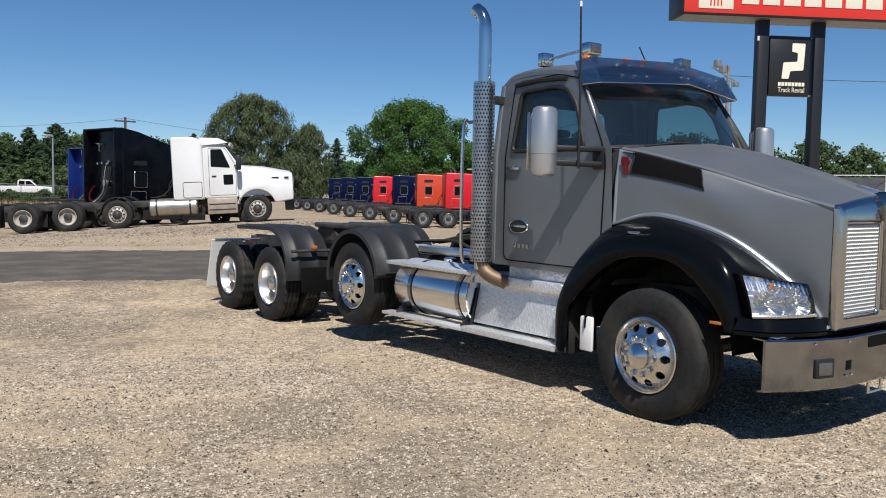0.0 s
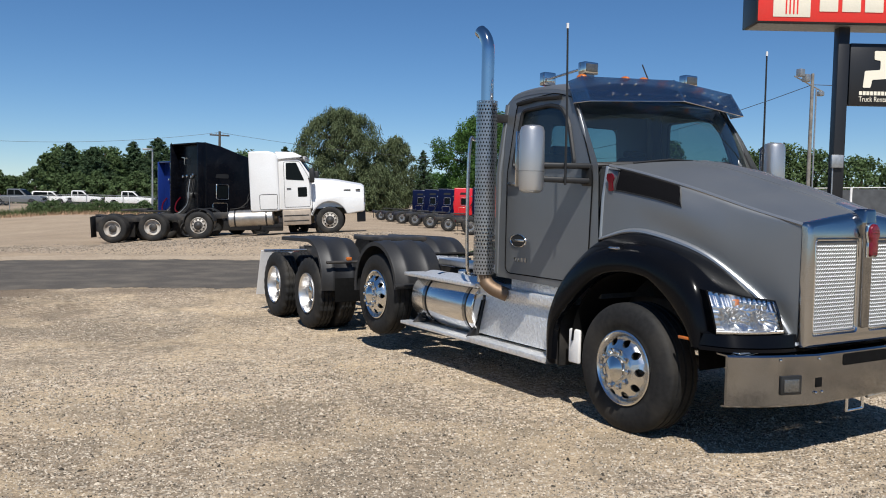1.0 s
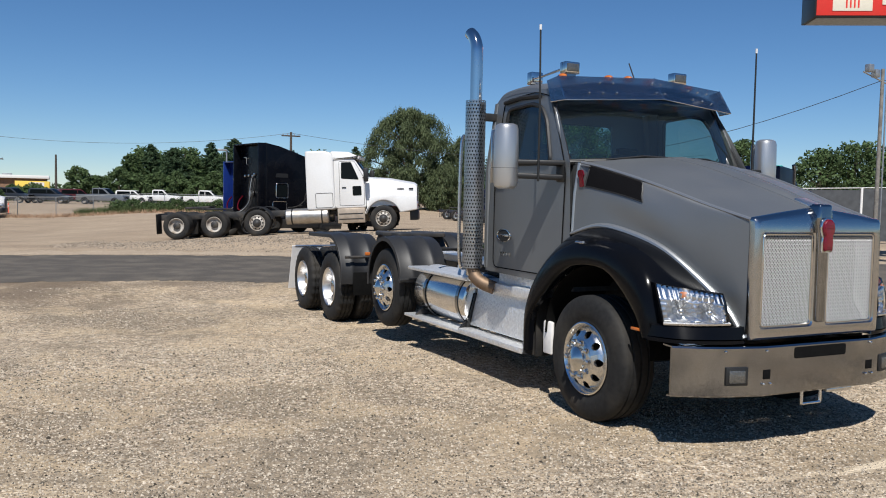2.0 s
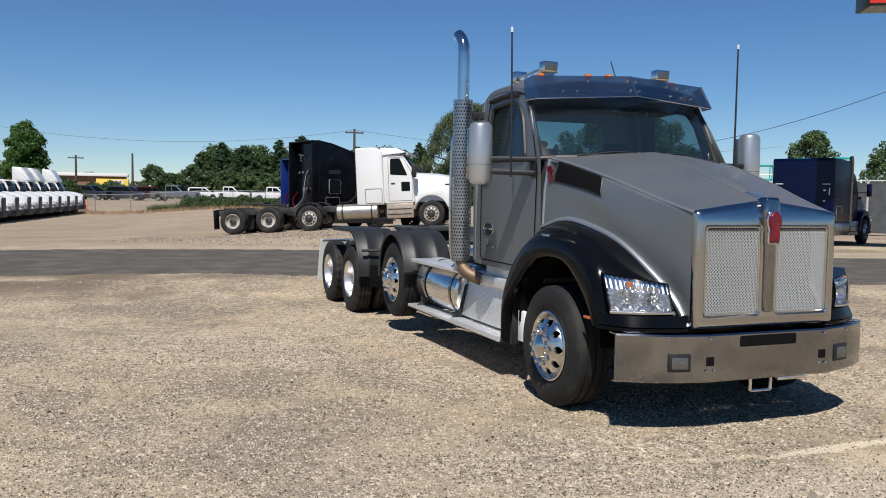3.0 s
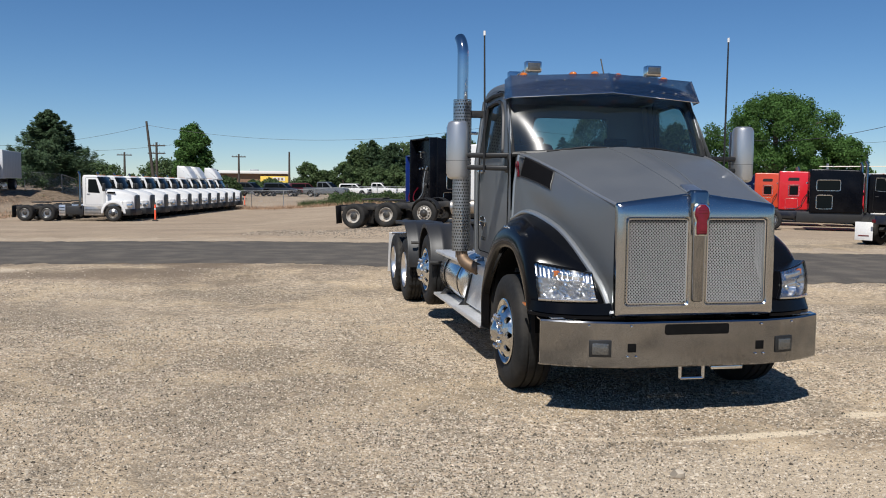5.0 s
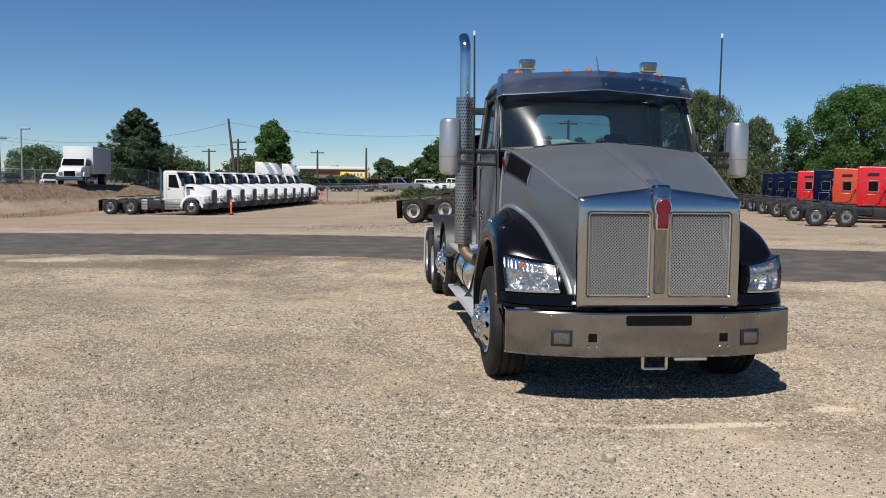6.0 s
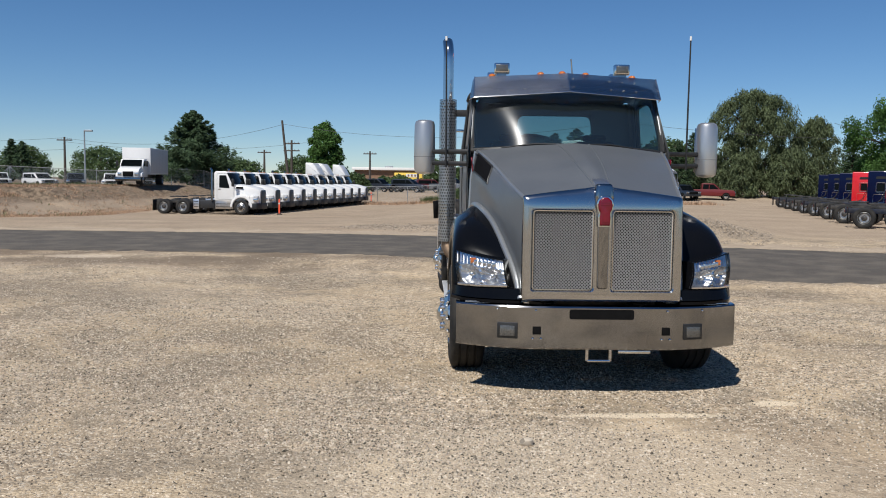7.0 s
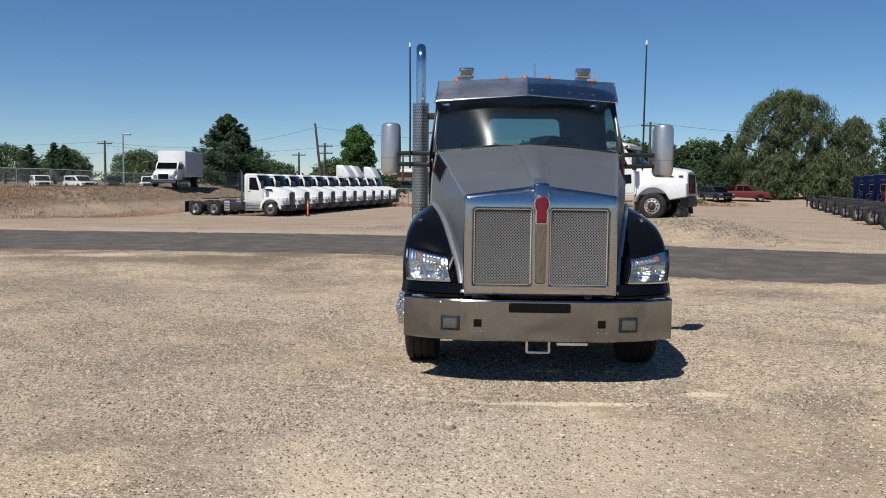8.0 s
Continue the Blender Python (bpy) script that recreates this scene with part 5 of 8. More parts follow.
BELT = [(-1.045, 1.60, 1.52), (-1.0, 1.27, 1.60), (-0.935, 0.95, 1.56), (-0.855, 0.60, 1.44), (-0.77, 0.28, 1.225), (-0.707, 0.06, 1.03), (-0.675, -0.09, 0.83)]
MIDC = [(-1.022, 1.60, 1.89), (-0.998, 1.36, 1.882), (-0.915, 0.80, 1.765), (-0.781, 0.28, 1.52), (-0.677, -0.085, 1.28)]
flip = lambda c: [(-x, y, z) for x, y, z in c]
SIDE = [CREASE, [(x - 0.03, y, z - 0.045) for x, y, z in CREASE[:-1]] + [(-0.672, -0.085, 1.66)], MIDC, BELT]
hood_sides = both("hood_side", loft(SIDE, 30, 14), M["silver"], truck, "silver grey hood side")
CROWN = [(-0.46, 1.44, 2.205), (-0.44, 1.1, 2.135), (-0.40, 0.7, 2.015), (-0.36, 0.3, 1.885), (-0.33, -0.10, 1.752)]
RIDGE = [(-0.16, 1.40, 2.222), (-0.14, 1.0, 2.14), (-0.12, 0.55, 2.012), (-0.09, 0.2, 1.90), (-0.06, -0.115, 1.785)]
CENT = [(0, 1.40, 2.235), (0, 1.0, 2.16), (0, 0.55, 2.035), (0, 0.2, 1.922), (0, -0.12, 1.80)]
bm = loft([CREASE, CROWN, RIDGE], 26, 16)
for curves in ([RIDGE, CENT, flip(RIDGE)], [flip(RIDGE), flip(CROWN), flip(CREASE)]):
    tmp = bpy.data.meshes.new("panel")
    piece = loft(curves, 26, 12)
    piece.to_mesh(tmp)
    piece.free()
    bm.from_mesh(tmp)
    bpy.data.meshes.remove(tmp)
for f in bm.faces:
    f.normal_update()
    if f.normal.z < 0:
        f.normal_flip()
hood = part("hood_top", bm, M["silver"], truck, "silver grey sloping hood top")
# The crease bead takes the brighter paint to draw a highlight line.
for curve, r in ((CREASE, 0.016), (RIDGE, 0.010)):
    for c in (curve, flip(curve)):
        part("hood_edge", tubed([p + Vector((0, 0, -0.15 * r)) for p in spline(c, 30)], r, 8), M["pillar"] if r > 0.012 else M["silver"], hood)
for hs, s in zip(hood_sides, (-1, 1)):
    bm = patch(SIDE, 0.115, 0.45, 0.17, 0.60, 0.004, 14, 6, taper=-0.10)
    if s > 0:
        for v in bm.verts:
            v.co.x = -v.co.x
        bmesh.ops.reverse_faces(bm, faces=bm.faces[:])
    rimv = [v.co.copy() for v in bm.verts]
    n, mm = 14, 6
    loop = [rimv[i] for i in range(n)] + [rimv[j * n + n - 1] for j in range(1, mm)] + [rimv[(mm - 1) * n + i] for i in range(n - 2, -1, -1)] + [rimv[j * n] for j in range(mm - 2, 0, -1)]
    vent = part("hood_vent", bm, M["vent_mesh"], hs, "dark mesh air intake on the hood side")
    part("vent_rim", tubed(loop + loop[:1], 0.007, 5), M["trim"], vent)
    bm = prismed(rounded([(-0.03, -0.075), (0.025, -0.075), (0.02, 0.0), (0.045, 0.03), (0.03, 0.075), (-0.03, 0.075), (-0.05, 0.03), (-0.025, 0.0)], 0.015), "x", -0.006, 0.006)
    eb = part("side_emblem", bm, M["emblem_red"], hs, "small red enamel emblem")
    eb.matrix_basis = pose(s * 1.026, 1.52, 2.01, 0, s * 6, 0)
    loop = [Vector((s * (abs(x) + 0.003), 1.605, z)) for x, y, z in [(-0.975, 0, 2.15), (-1.015, 0, 1.88), (-1.03, 0, 1.52)]]
    part("hood_edge_trim", tubed([p + Vector((s * 0.010, 0, 0)) for p in loop], 0.015, 8), M["pillar"], hs, "strip with painted highlight at the rear edge of the hood")
    tr = [Vector((s * (abs(x) + 0.016), y, z + 0.004)) for x, y, z in spline(BELT, 40)]
    part("fender_trim", tubed(tr, [0.012 + 0.016 * min(1.0, k / 9) * (1.0 if k < 34 else (40 - k) / 6 * 0.6 + 0.4) for k in range(40)], 10), M["pillar"], hs, "silver lip between hood and fender with highlight in its paint")

# front fenders
F_B = [(-1.05, 2.10, 0.42), (-1.055, 2.13, 0.80), (-1.05, 1.98, 1.17), (-1.042, 1.66, 1.49), (-1.0, 1.27, 1.605), (-0.935, 0.95, 1.565), (-0.855, 0.60, 1.445), (-0.77, 0.28, 1.235), (-0.707, 0.06, 1.03), (-0.675, -0.09, 0.80)]
F_C = [(-1.16, 2.12, 0.42), (-1.17, 2.11, 0.80), (-1.16, 1.93, 1.16), (-1.13, 1.64, 1.43), (-1.10, 1.28, 1.54), (-1.09, 0.92, 1.525), (-1.10, 0.58, 1.43), (-1.09, 0.36, 1.255), (-0.99, 0.22, 1.03), (-0.95, 0.16, 0.80)]
F_D = [(-1.22, 2.09, 0.42), (-1.23, 2.06, 0.80), (-1.23, 1.88, 1.11), (-1.225, 1.58, 1.35), (-1.215, 1.26, 1.44), (-1.215, 0.92, 1.43), (-1.23, 0.60, 1.34), (-1.24, 0.40, 1.18), (-1.225, 0.32, 1.0), (-1.21, 0.29, 0.80)]
F_A = [(-1.24, 2.03, 0.42), (-1.25, 1.98, 0.74), (-1.25, 1.76, 1.00), (-1.245, 1.47, 1.225), (-1.24, 1.20, 1.295), (-1.24, 0.90, 1.28), (-1.25, 0.68, 1.175), (-1.255, 0.50, 1.02), (-1.255, 0.41, 0.90), (-1.25, 0.37, 0.80)]
F_I = [(-1.17, 2.00, 0.42), (-1.18, 1.95, 0.74), (-1.18, 1.74, 0.98), (-1.17, 1.45, 1.20), (-1.17, 1.19, 1.27), (-1.17, 0.91, 1.255), (-1.18, 0.70, 1.155), (-1.18, 0.52, 1.01), (-1.18, 0.43, 0.89), (-1.18, 0.39, 0.80)]
bm = loft([F_B, F_C, F_D, F_A, F_I], 44, 26)
fenders = both("front_fender", bm, M["black_paint"], truck, "gloss black front fender")
for f, s in zip(fenders, (-1, 1)):
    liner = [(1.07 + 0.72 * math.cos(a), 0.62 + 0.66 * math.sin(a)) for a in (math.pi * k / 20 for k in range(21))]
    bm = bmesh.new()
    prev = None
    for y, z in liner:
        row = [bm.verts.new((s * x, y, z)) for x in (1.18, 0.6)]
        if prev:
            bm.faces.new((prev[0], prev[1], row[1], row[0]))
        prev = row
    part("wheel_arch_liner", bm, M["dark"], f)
    ml = part("fender_lamp", boxed(-0.012, 0.012, -0.06, 0.06, -0.018, 0.018, bevel=0.01), M["alloy"], f, "clear fender marker lamp")
    ml.matrix_basis = pose(s * 1.198, 1.26, 1.462, 0, s * 52, 0)
    part("side_marker", boxed(*sorted((s * 1.235, s * 1.2545)), 0.40, 0.50, 0.842, 0.866, bevel=0.006), M["amber"], f, "amber side marker")
    bm = loft([[(-0.69, -0.05, 0.83), (-0.85, -0.03, 0.83), (-1.02, 0.05, 0.83), (-1.15, 0.13, 0.83), (-1.255, 0.30, 0.83)], [(-0.69, -0.09, 0.82), (-0.85, -0.07, 0.82), (-1.03, 0.01, 0.82), (-1.17, 0.10, 0.82), (-1.265, 0.29, 0.82)],
               [(-0.69, -0.09, 0.795), (-0.85, -0.07, 0.795), (-1.03, 0.01, 0.795), (-1.17, 0.10, 0.795), (-1.265, 0.29, 0.795)], [(-0.60, 0.4, 0.79), (-0.85, 0.4, 0.79), (-1.02, 0.4, 0.79), (-1.15, 0.4, 0.79), (-1.24, 0.4, 0.79)]], 20)
    if s > 0:
        for v in bm.verts:
            v.co.x = -v.co.x
    bmesh.ops.recalc_face_normals(bm, faces=bm.faces[:])
    part("lower_sill", bm, M["black_paint"], f)
    bm = loft([[(-0.68, -0.10, 0.83), (-0.85, -0.075, 0.83), (-1.03, 0.0, 0.83), (-1.17, 0.10, 0.83), (-1.262, 0.29, 0.83)],
               [(-0.69, -0.085, 0.92), (-0.85, -0.055, 0.918), (-1.01, 0.03, 0.915), (-1.16, 0.14, 0.912), (-1.245, 0.27, 0.91)],
               [(-0.70, 0.10, 0.935), (-0.85, 0.14, 0.93), (-1.0, 0.24, 0.93), (-1.14, 0.32, 0.93), (-1.20, 0.40, 0.93)]], 20)
    if s > 0:
        for v in bm.verts:
            v.co.x = -v.co.x
    bmesh.ops.recalc_face_normals(bm, faces=bm.faces[:])
    part("lamp_sill", bm, M["black_paint"], f)
    # headlamp: chrome bowl, lamps, clear lens
    def hl(u, v, d=0.0):
        """u 0 inner .. 1 outer, v 0 bottom .. 1 top."""
        a, b = Vector((-0.79, -0.05, 0.93)), Vector((-1.20, 0.19, 0.915))
        c, e = Vector((-0.825, 0.0, 1.155)), Vector((-1.225, 0.27, 1.22))
        p = a.lerp(b, u).lerp(c.lerp(e, u), v)
        bulge = 0.04 * math.sin(math.pi * u) + 0.02 * math.sin(math.pi * v)
        p += Vector((-0.5, -0.87, 0)) * (bulge + d)
        return Vector((s * abs(p.x), p.y, p.z))
    bm = bmesh.new()
    NI, NJ = 72, 30
    g = []
    for j in range(NJ + 1):
        row = []
        for i in range(NI + 1):
            u, v = i / NI, j / NJ
            if v > 0.66:
                deep = 0.014 + 0.007 * abs(math.sin(13 * math.pi * u)) + 0.004 * math.sin(9 * v)
            else:
                deep = 0.014 + 0.006 * abs(math.sin(22 * math.pi * v))
                for cu in (0.27, 0.70):
                    rr = math.hypot((u - cu) / 0.22, (v - 0.34) / 0.33)
                    if rr < 1:
                        ang = math.atan2(v - 0.34, u - cu)
                        deep = 0.02 + 0.075 * (1 - rr * rr) + 0.006 * math.sin(9 * ang) * rr
            row.append(bm.verts.new(hl(u, v, -deep)))
        g.append(row)
    for a, b in zip(g, g[1:]):
        for i in range(NI):
            bm.faces.new((a[i], a[i + 1], b[i + 1], b[i]))
    h = part("headlamp", bm, M["lamp_chrome"], f, "clear headlamp with chrome reflectors", sharp=50)
    bm = bmesh.new()
    g = [[bm.verts.new(hl(i / 12, j / 6, 0.012)) for i in range(13)] for j in range(7)]
    for a, b in zip(g, g[1:]):
        for i in range(12):
            bm.faces.new((a[i], a[i + 1], b[i + 1], b[i]))
    part("headlamp_lens", bm, M["lens"], h).visible_shadow = False
    for u in (0.27, 0.70):
        bm = bmesh.new()
        bmesh.ops.create_uvsphere(bm, u_segments=16, v_segments=10, radius=0.026)
        part("projector", bm, M["alloy"], h).matrix_basis = Matrix.Translation(hl(u, 0.36, -0.05))
    for k in range(6):
        part("running_light", boxed(-0.016, 0.016, -0.012, 0.012, -0.02, 0.02, bevel=0.004), M["alloy"], h).matrix_basis = Matrix.Translation(hl(0.2 + 0.09 * k, 0.78, -0.015))
    part("turn_lamp", boxed(-0.03, 0.03, -0.012, 0.012, -0.026, 0.026, bevel=0.01), M["amber"], h, "amber turn lamp").matrix_basis = Matrix.Translation(hl(0.62, 0.80, -0.022))
    edge = [hl(k / 10, 0) for k in range(11)] + [hl(1, k / 5) for k in range(1, 6)] + [hl(1 - k / 10, 1) for k in range(1, 11)] + [hl(0, 1 - k / 5) for k in range(1, 6)]
    bm = bmesh.new()
    rim_f, rim_b = [bm.verts.new(p) for p in edge], [bm.verts.new(p + Vector((s * -0.06, 0.16, 0))) for p in edge]
    for k in range(len(edge)):
        e = (k + 1) % len(edge)
        bm.faces.new((rim_f[k], rim_f[e], rim_b[e], rim_b[k]))
    bmesh.ops.recalc_face_normals(bm, faces=bm.faces[:])
    part("lamp_housing", bm, M["black_paint"], h)
    part("headlamp_bezel", tubed(edge + edge[:1], 0.006, 6), M["black_paint"], h)
    part("lamp_strip", tubed([hl(k / 12, 0.05, 0.004) for k in range(13)], 0.013, 6), M["alloy"], h)

# grille
GY = -0.10
def grow(loop, d):
    """The loop grown (or shrunk) by about d on each side, round its middle."""
    x0, x1, z0, z1 = min(p[0] for p in loop), max(p[0] for p in loop), min(p[1] for p in loop), max(p[1] for p in loop)
    cx, cz = (x0 + x1) / 2, (z0 + z1) / 2
    fx, fz = 1 + 2 * d / (x1 - x0), 1 + 2 * d / (z1 - z0)
    return [(cx + (x - cx) * fx, cz + (z - cz) * fz) for x, z in loop]


def grille_shell():
    """A rounded bright frame round the two openings; its top leans back to the hood."""
    half = [(0.684, 0.822), (0.684, 1.30), (0.678, 1.718), (0.40, 1.757), (0.16, 1.786), (0.07, 1.80)]
    outer = rounded(half + [(-x, z) for x, z in reversed(half)], 0.022)
    holes = [rounded([(x0, 0.918), (x0 + 0.52, 0.918), (x0 + 0.52, 1.602), (x0, 1.602)], 0.035) for x0 in (-0.60, 0.08)]
    bm = bmesh.new()

    def ring(loop, y):
        return [bm.verts.new((x, y, z)) for x, z in loop]

    def band(a, b):
        n = len(a)
        for k in range(n):
            bm.faces.new((a[k], a[(k + 1) % n], b[(k + 1) % n], b[k]))

    front = []
    steps = [ring(grow(outer, -0.03), -0.06), ring(outer, -0.094), ring(outer, GY - 0.018), ring(grow(outer, -0.006), GY - 0.036), ring(grow(outer, -0.018), GY - 0.048), ring(grow(outer, -0.036), GY - 0.055)]
    for a, b in zip(steps, steps[1:]):
        band(a, b)
    front.append(steps[-1])
    for hole in holes:
        steps = [ring(hole, GY - 0.028), ring(grow(hole, 0.004), GY - 0.044), ring(grow(hole, 0.013), GY - 0.055)]
        for a, b in zip(steps, steps[1:]):
            band(a, b)
        front.append(steps[-1])
    edges = [bm.edges.get((a, b)) for loop in front for a, b in zip(loop, loop[1:] + loop[:1])]
    bmesh.ops.triangle_fill(bm, edges=edges, use_beauty=True)
    for z in (1.63, 1.65, 1.67, 1.69, 1.71, 1.73, 1.75, 1.77):
        bmesh.ops.bisect_plane(bm, geom=bm.verts[:] + bm.edges[:] + bm.faces[:], plane_co=(0, 0, z), plane_no=(0, 0, 1))
    for v in bm.verts:
        v.co.y += 1.2 * max(0.0, v.co.z - 1.61) ** 2
    bmesh.ops.recalc_face_normals(bm, faces=bm.faces[:])
    return bm


part("grille_shell", grille_shell(), M["grille_chrome"], truck, "polished grille surround with two openings", sharp=24)
part("grille_centre", prismed([(-0.046, 0.935), (0.046, 0.935), (0.05, 1.50), (0.082, 1.72), (0.066, 1.825), (-0.066, 1.825), (-0.082, 1.72), (-0.05, 1.50)], "y", GY - 0.082, 0.0, bevel=0.022, seg=3), M["steel"], truck, "bright centre bar of the grille")


def woven(xa, xb, za, zb, y, pitch=0.0275, half=0.0045, depth=0.0045):
    """Two sets of flat wires on the slant, each going over and under the other."""
    verts, faces = [], []
    for d in (1, -1):
        k0, k1 = (math.floor((xa - zb) / pitch), math.ceil((xb - za) / pitch)) if d > 0 else (math.floor((xa + za) / pitch), math.ceil((xb + zb) / pitch))
        for k in range(k0, k1 + 1):
            row, m = None, None
            lo, hi = (max(xa, k * pitch + za), min(xb, k * pitch + zb)) if d > 0 else (max(xa, k * pitch - zb), min(xb, k * pitch - za))
            if hi - lo < 0.01:
                continue
            n = math.ceil(lo / (pitch / 2))
            xs = [lo] + [i * pitch / 2 for i in range(n, int(hi / (pitch / 2)) + 2) if lo < i * pitch / 2 < hi] + [hi]
            for x in xs:
                z = (x - k * pitch) if d > 0 else (k * pitch - x)
                cross = math.cos(math.pi * (x + z if d > 0 else x - z) / pitch + math.pi * k)
                yy = y + d * depth * cross
                i = len(verts)
                px, pz = half * 0.7071 * (-d), half * 0.7071
                verts += [(x - px, yy, z - pz), (x, yy - 0.0055, z), (x + px, yy, z + pz), (x, yy + 0.003, z)]
                if row is not None:
                    faces += [(row + a, row + (a + 1) % 4, i + (a + 1) % 4, i + a) for a in range(4)]
                row = i
    tmp = bpy.data.meshes.new("weave")
    tmp.from_pydata(verts, [], faces)
    out = bmesh.new()
    out.from_mesh(tmp)
    bpy.data.meshes.remove(tmp)
    bmesh.ops.recalc_face_normals(out, faces=out.faces[:])
    return out


for s in (-1, 1):
    x0, w = (-0.60, 0.525) if s < 0 else (0.075, 0.525)
    gm = part("grille_mesh", woven(x0 - 0.004, x0 + w + 0.004, 0.912, 1.608, GY - 0.026), M["mesh"], truck, "bright woven grille mesh", sharp=20)
    loop = [Vector((x, GY - 0.040, z)) for x, z in rounded([(x0 + 0.01, 0.925), (x0 + w - 0.01, 0.925), (x0 + w - 0.01, 1.595), (x0 + 0.01, 1.595)], 0.03)]
    part("mesh_border", tubed(loop + loop[:2], 0.007, 6), M["chrome"], gm)
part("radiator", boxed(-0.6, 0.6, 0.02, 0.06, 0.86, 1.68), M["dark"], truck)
def badge(g, y0, y1, bevel):
    """A rounded head on a tapering foot, grown by g."""
    pts = [(0.042, 1.475), (0.046, 1.545), (0.040, 1.585), (0.055, 1.605), (0.062, 1.645), (0.052, 1.685), (0.022, 1.712)]
    pts = [(x + g, z + (g if z > 1.6 else (-g if z < 1.5 else 0))) for x, z in pts]
    return prismed(rounded(pts + [(-x, z) for x, z in reversed(pts)], 0.012), "y", y0, y1, bevel=bevel, seg=3)
em = part("grille_emblem", badge(0.0, GY - 0.122, GY - 0.08, 0.013), M["emblem_red"], truck, "red enamel grille emblem in chrome")
part("emblem_rim", badge(0.012, GY - 0.102, GY - 0.082, 0.008), M["chrome"], em)
for z0, z1, w in ((1.642, 1.646, 0.040), (1.664, 1.667, 0.038), (1.50, 1.503, 0.028)):
    part("emblem_rib", boxed(-w, w, GY - 0.1245, GY - 0.116, z0, z1), M["red_lens"], em)

part("hood_ornament", prismed([(-0.15, 1.775), (-0.12, 1.815), (0.07, 1.875), (0.09, 1.80)], "x", -0.066, 0.066, bevel=0.014), M["satin"], truck, "bright tab on the nose of the hood")

# bumper
BP = [(-1.225, 0.06), (-1.02, -0.055), (-0.86, -0.115), (-0.58, -0.185), (0.58, -0.185), (0.86, -0.115), (1.02, -0.055), (1.225, 0.06)]
bm = bmesh.new()
ring = []
for x, y in BP:
    ring.append([bm.verts.new((x, y + o, z)) for o, z in ((0.05, 0.415), (0.008, 0.418), (0.0, 0.43), (0.0, 0.772), (0.008, 0.785), (0.10, 0.79), (0.10, 0.78), (0.02, 0.775), (0.02, 0.43), (0.05, 0.425))])
for a, b in zip(ring, ring[1:]):
    for k in range(10):
        bm.faces.new((a[k], b[k], b[(k + 1) % 10], a[(k + 1) % 10]))
bm.faces.new(ring[0])
bm.faces.new(ring[-1][::-1])
bmesh.ops.recalc_face_normals(bm, faces=bm.faces[:])
bumper = part("bumper", bm, M["steel"], truck, "wide polished steel front bumper", sharp=20)
# Slot and tow holes are near-black plates; their inner shade is in the colour.
part("bumper_slot", prismed(rounded([(-0.275, 0.678), (0.275, 0.678), (0.275, 0.762), (-0.275, 0.762)], 0.02), "y", -0.189, -0.180), M["dark"], bumper, "black tow pin slot")
for s in (-1, 1):
    sq = part("tow_hole", boxed(s * 0.55 - 0.036, s * 0.55 + 0.036, -0.188, -0.18, 0.545, 0.615, bevel=0.003), M["dark"], bumper)
    for dx in (-0.035, 0.035):
        for z in (0.51,):
            bm = bmesh.new()
            bmesh.ops.create_uvsphere(bm, u_segments=8, v_segments=6, radius=0.011)
            part("bolt", bm, M["chrome"], bumper).matrix_basis = Matrix.Translation((s * 0.55 + dx, -0.19, z))
    for x in (0.56, 0.88):
        bm = bmesh.new()
        bmesh.ops.create_uvsphere(bm, u_segments=8, v_segments=6, radius=0.011)
        part("bolt", bm, M["chrome"], bumper).matrix_basis = Matrix.Translation((s * x, -0.19 if x < 0.6 else -0.11, 0.752))
    fm = pose(s * 0.795, -0.137, 0.572, 0, 0, s * 14)
    fg = part("fog_lamp", boxed(-0.088, 0.088, -0.008, 0.03, -0.068, 0.068, bevel=0.006), M["trim"], bumper, "rectangular fog lamp")
    fg.matrix_basis = fm
    part("fog_lens", boxed(-0.066, 0.066, -0.014, -0.006, -0.047, 0.047, bevel=0.008), M["fog"], fg)
bm = bmesh.new()
for p, q in (((-0.105, 0.41), (-0.105, 0.31)), ((-0.105, 0.31), (0.095, 0.31)), ((0.095, 0.31), (0.095, 0.41))):
    tube(bm, [(p[0], -0.12, p[1]), (q[0], -0.12, q[1])], 0.013, 8)
part("tow_loop", bm, M["alloy"], truck, "square chrome tow loop under the bumper")
part("tow_bracket", boxed(0.16, 0.44, -0.13, -0.10, 0.375, 0.405, bevel=0.006), M["alloy"], truck)
part("tow_bracket_bar", boxed(-0.3, 0.5, -0.06, 0.0, 0.40, 0.46, bevel=0.01), M["frame"], truck)
for s in (-1, 1):
    part("bumper_mount", boxed(*sorted((0.36 * s, 0.44 * s)), -0.15, 0.4, 0.5, 0.78, bevel=0.01), M["frame"], truck)
    part("hood_mount", boxed(*sorted((0.6 * s, 1.15 * s)), 0.02, 0.10, 0.79, 0.80, bevel=0.004), M["alloy"], truck)
    part("mud_guard", boxed(*sorted((0.80 * s, 1.15 * s)), 1.98, 2.0, 0.36, 0.9, bevel=0.005), M["rubber"], truck)
    wf = boxed(*sorted((1.12 * s, 1.155 * s)), 1.72, 1.86, 0.42, 0.72, bevel=0.015)
    part("fluid_bottle", wf, M["white_rubber"], truck, "white plastic bottle behind the wheel")


# ---- other trucks ----
WHEELS = {}


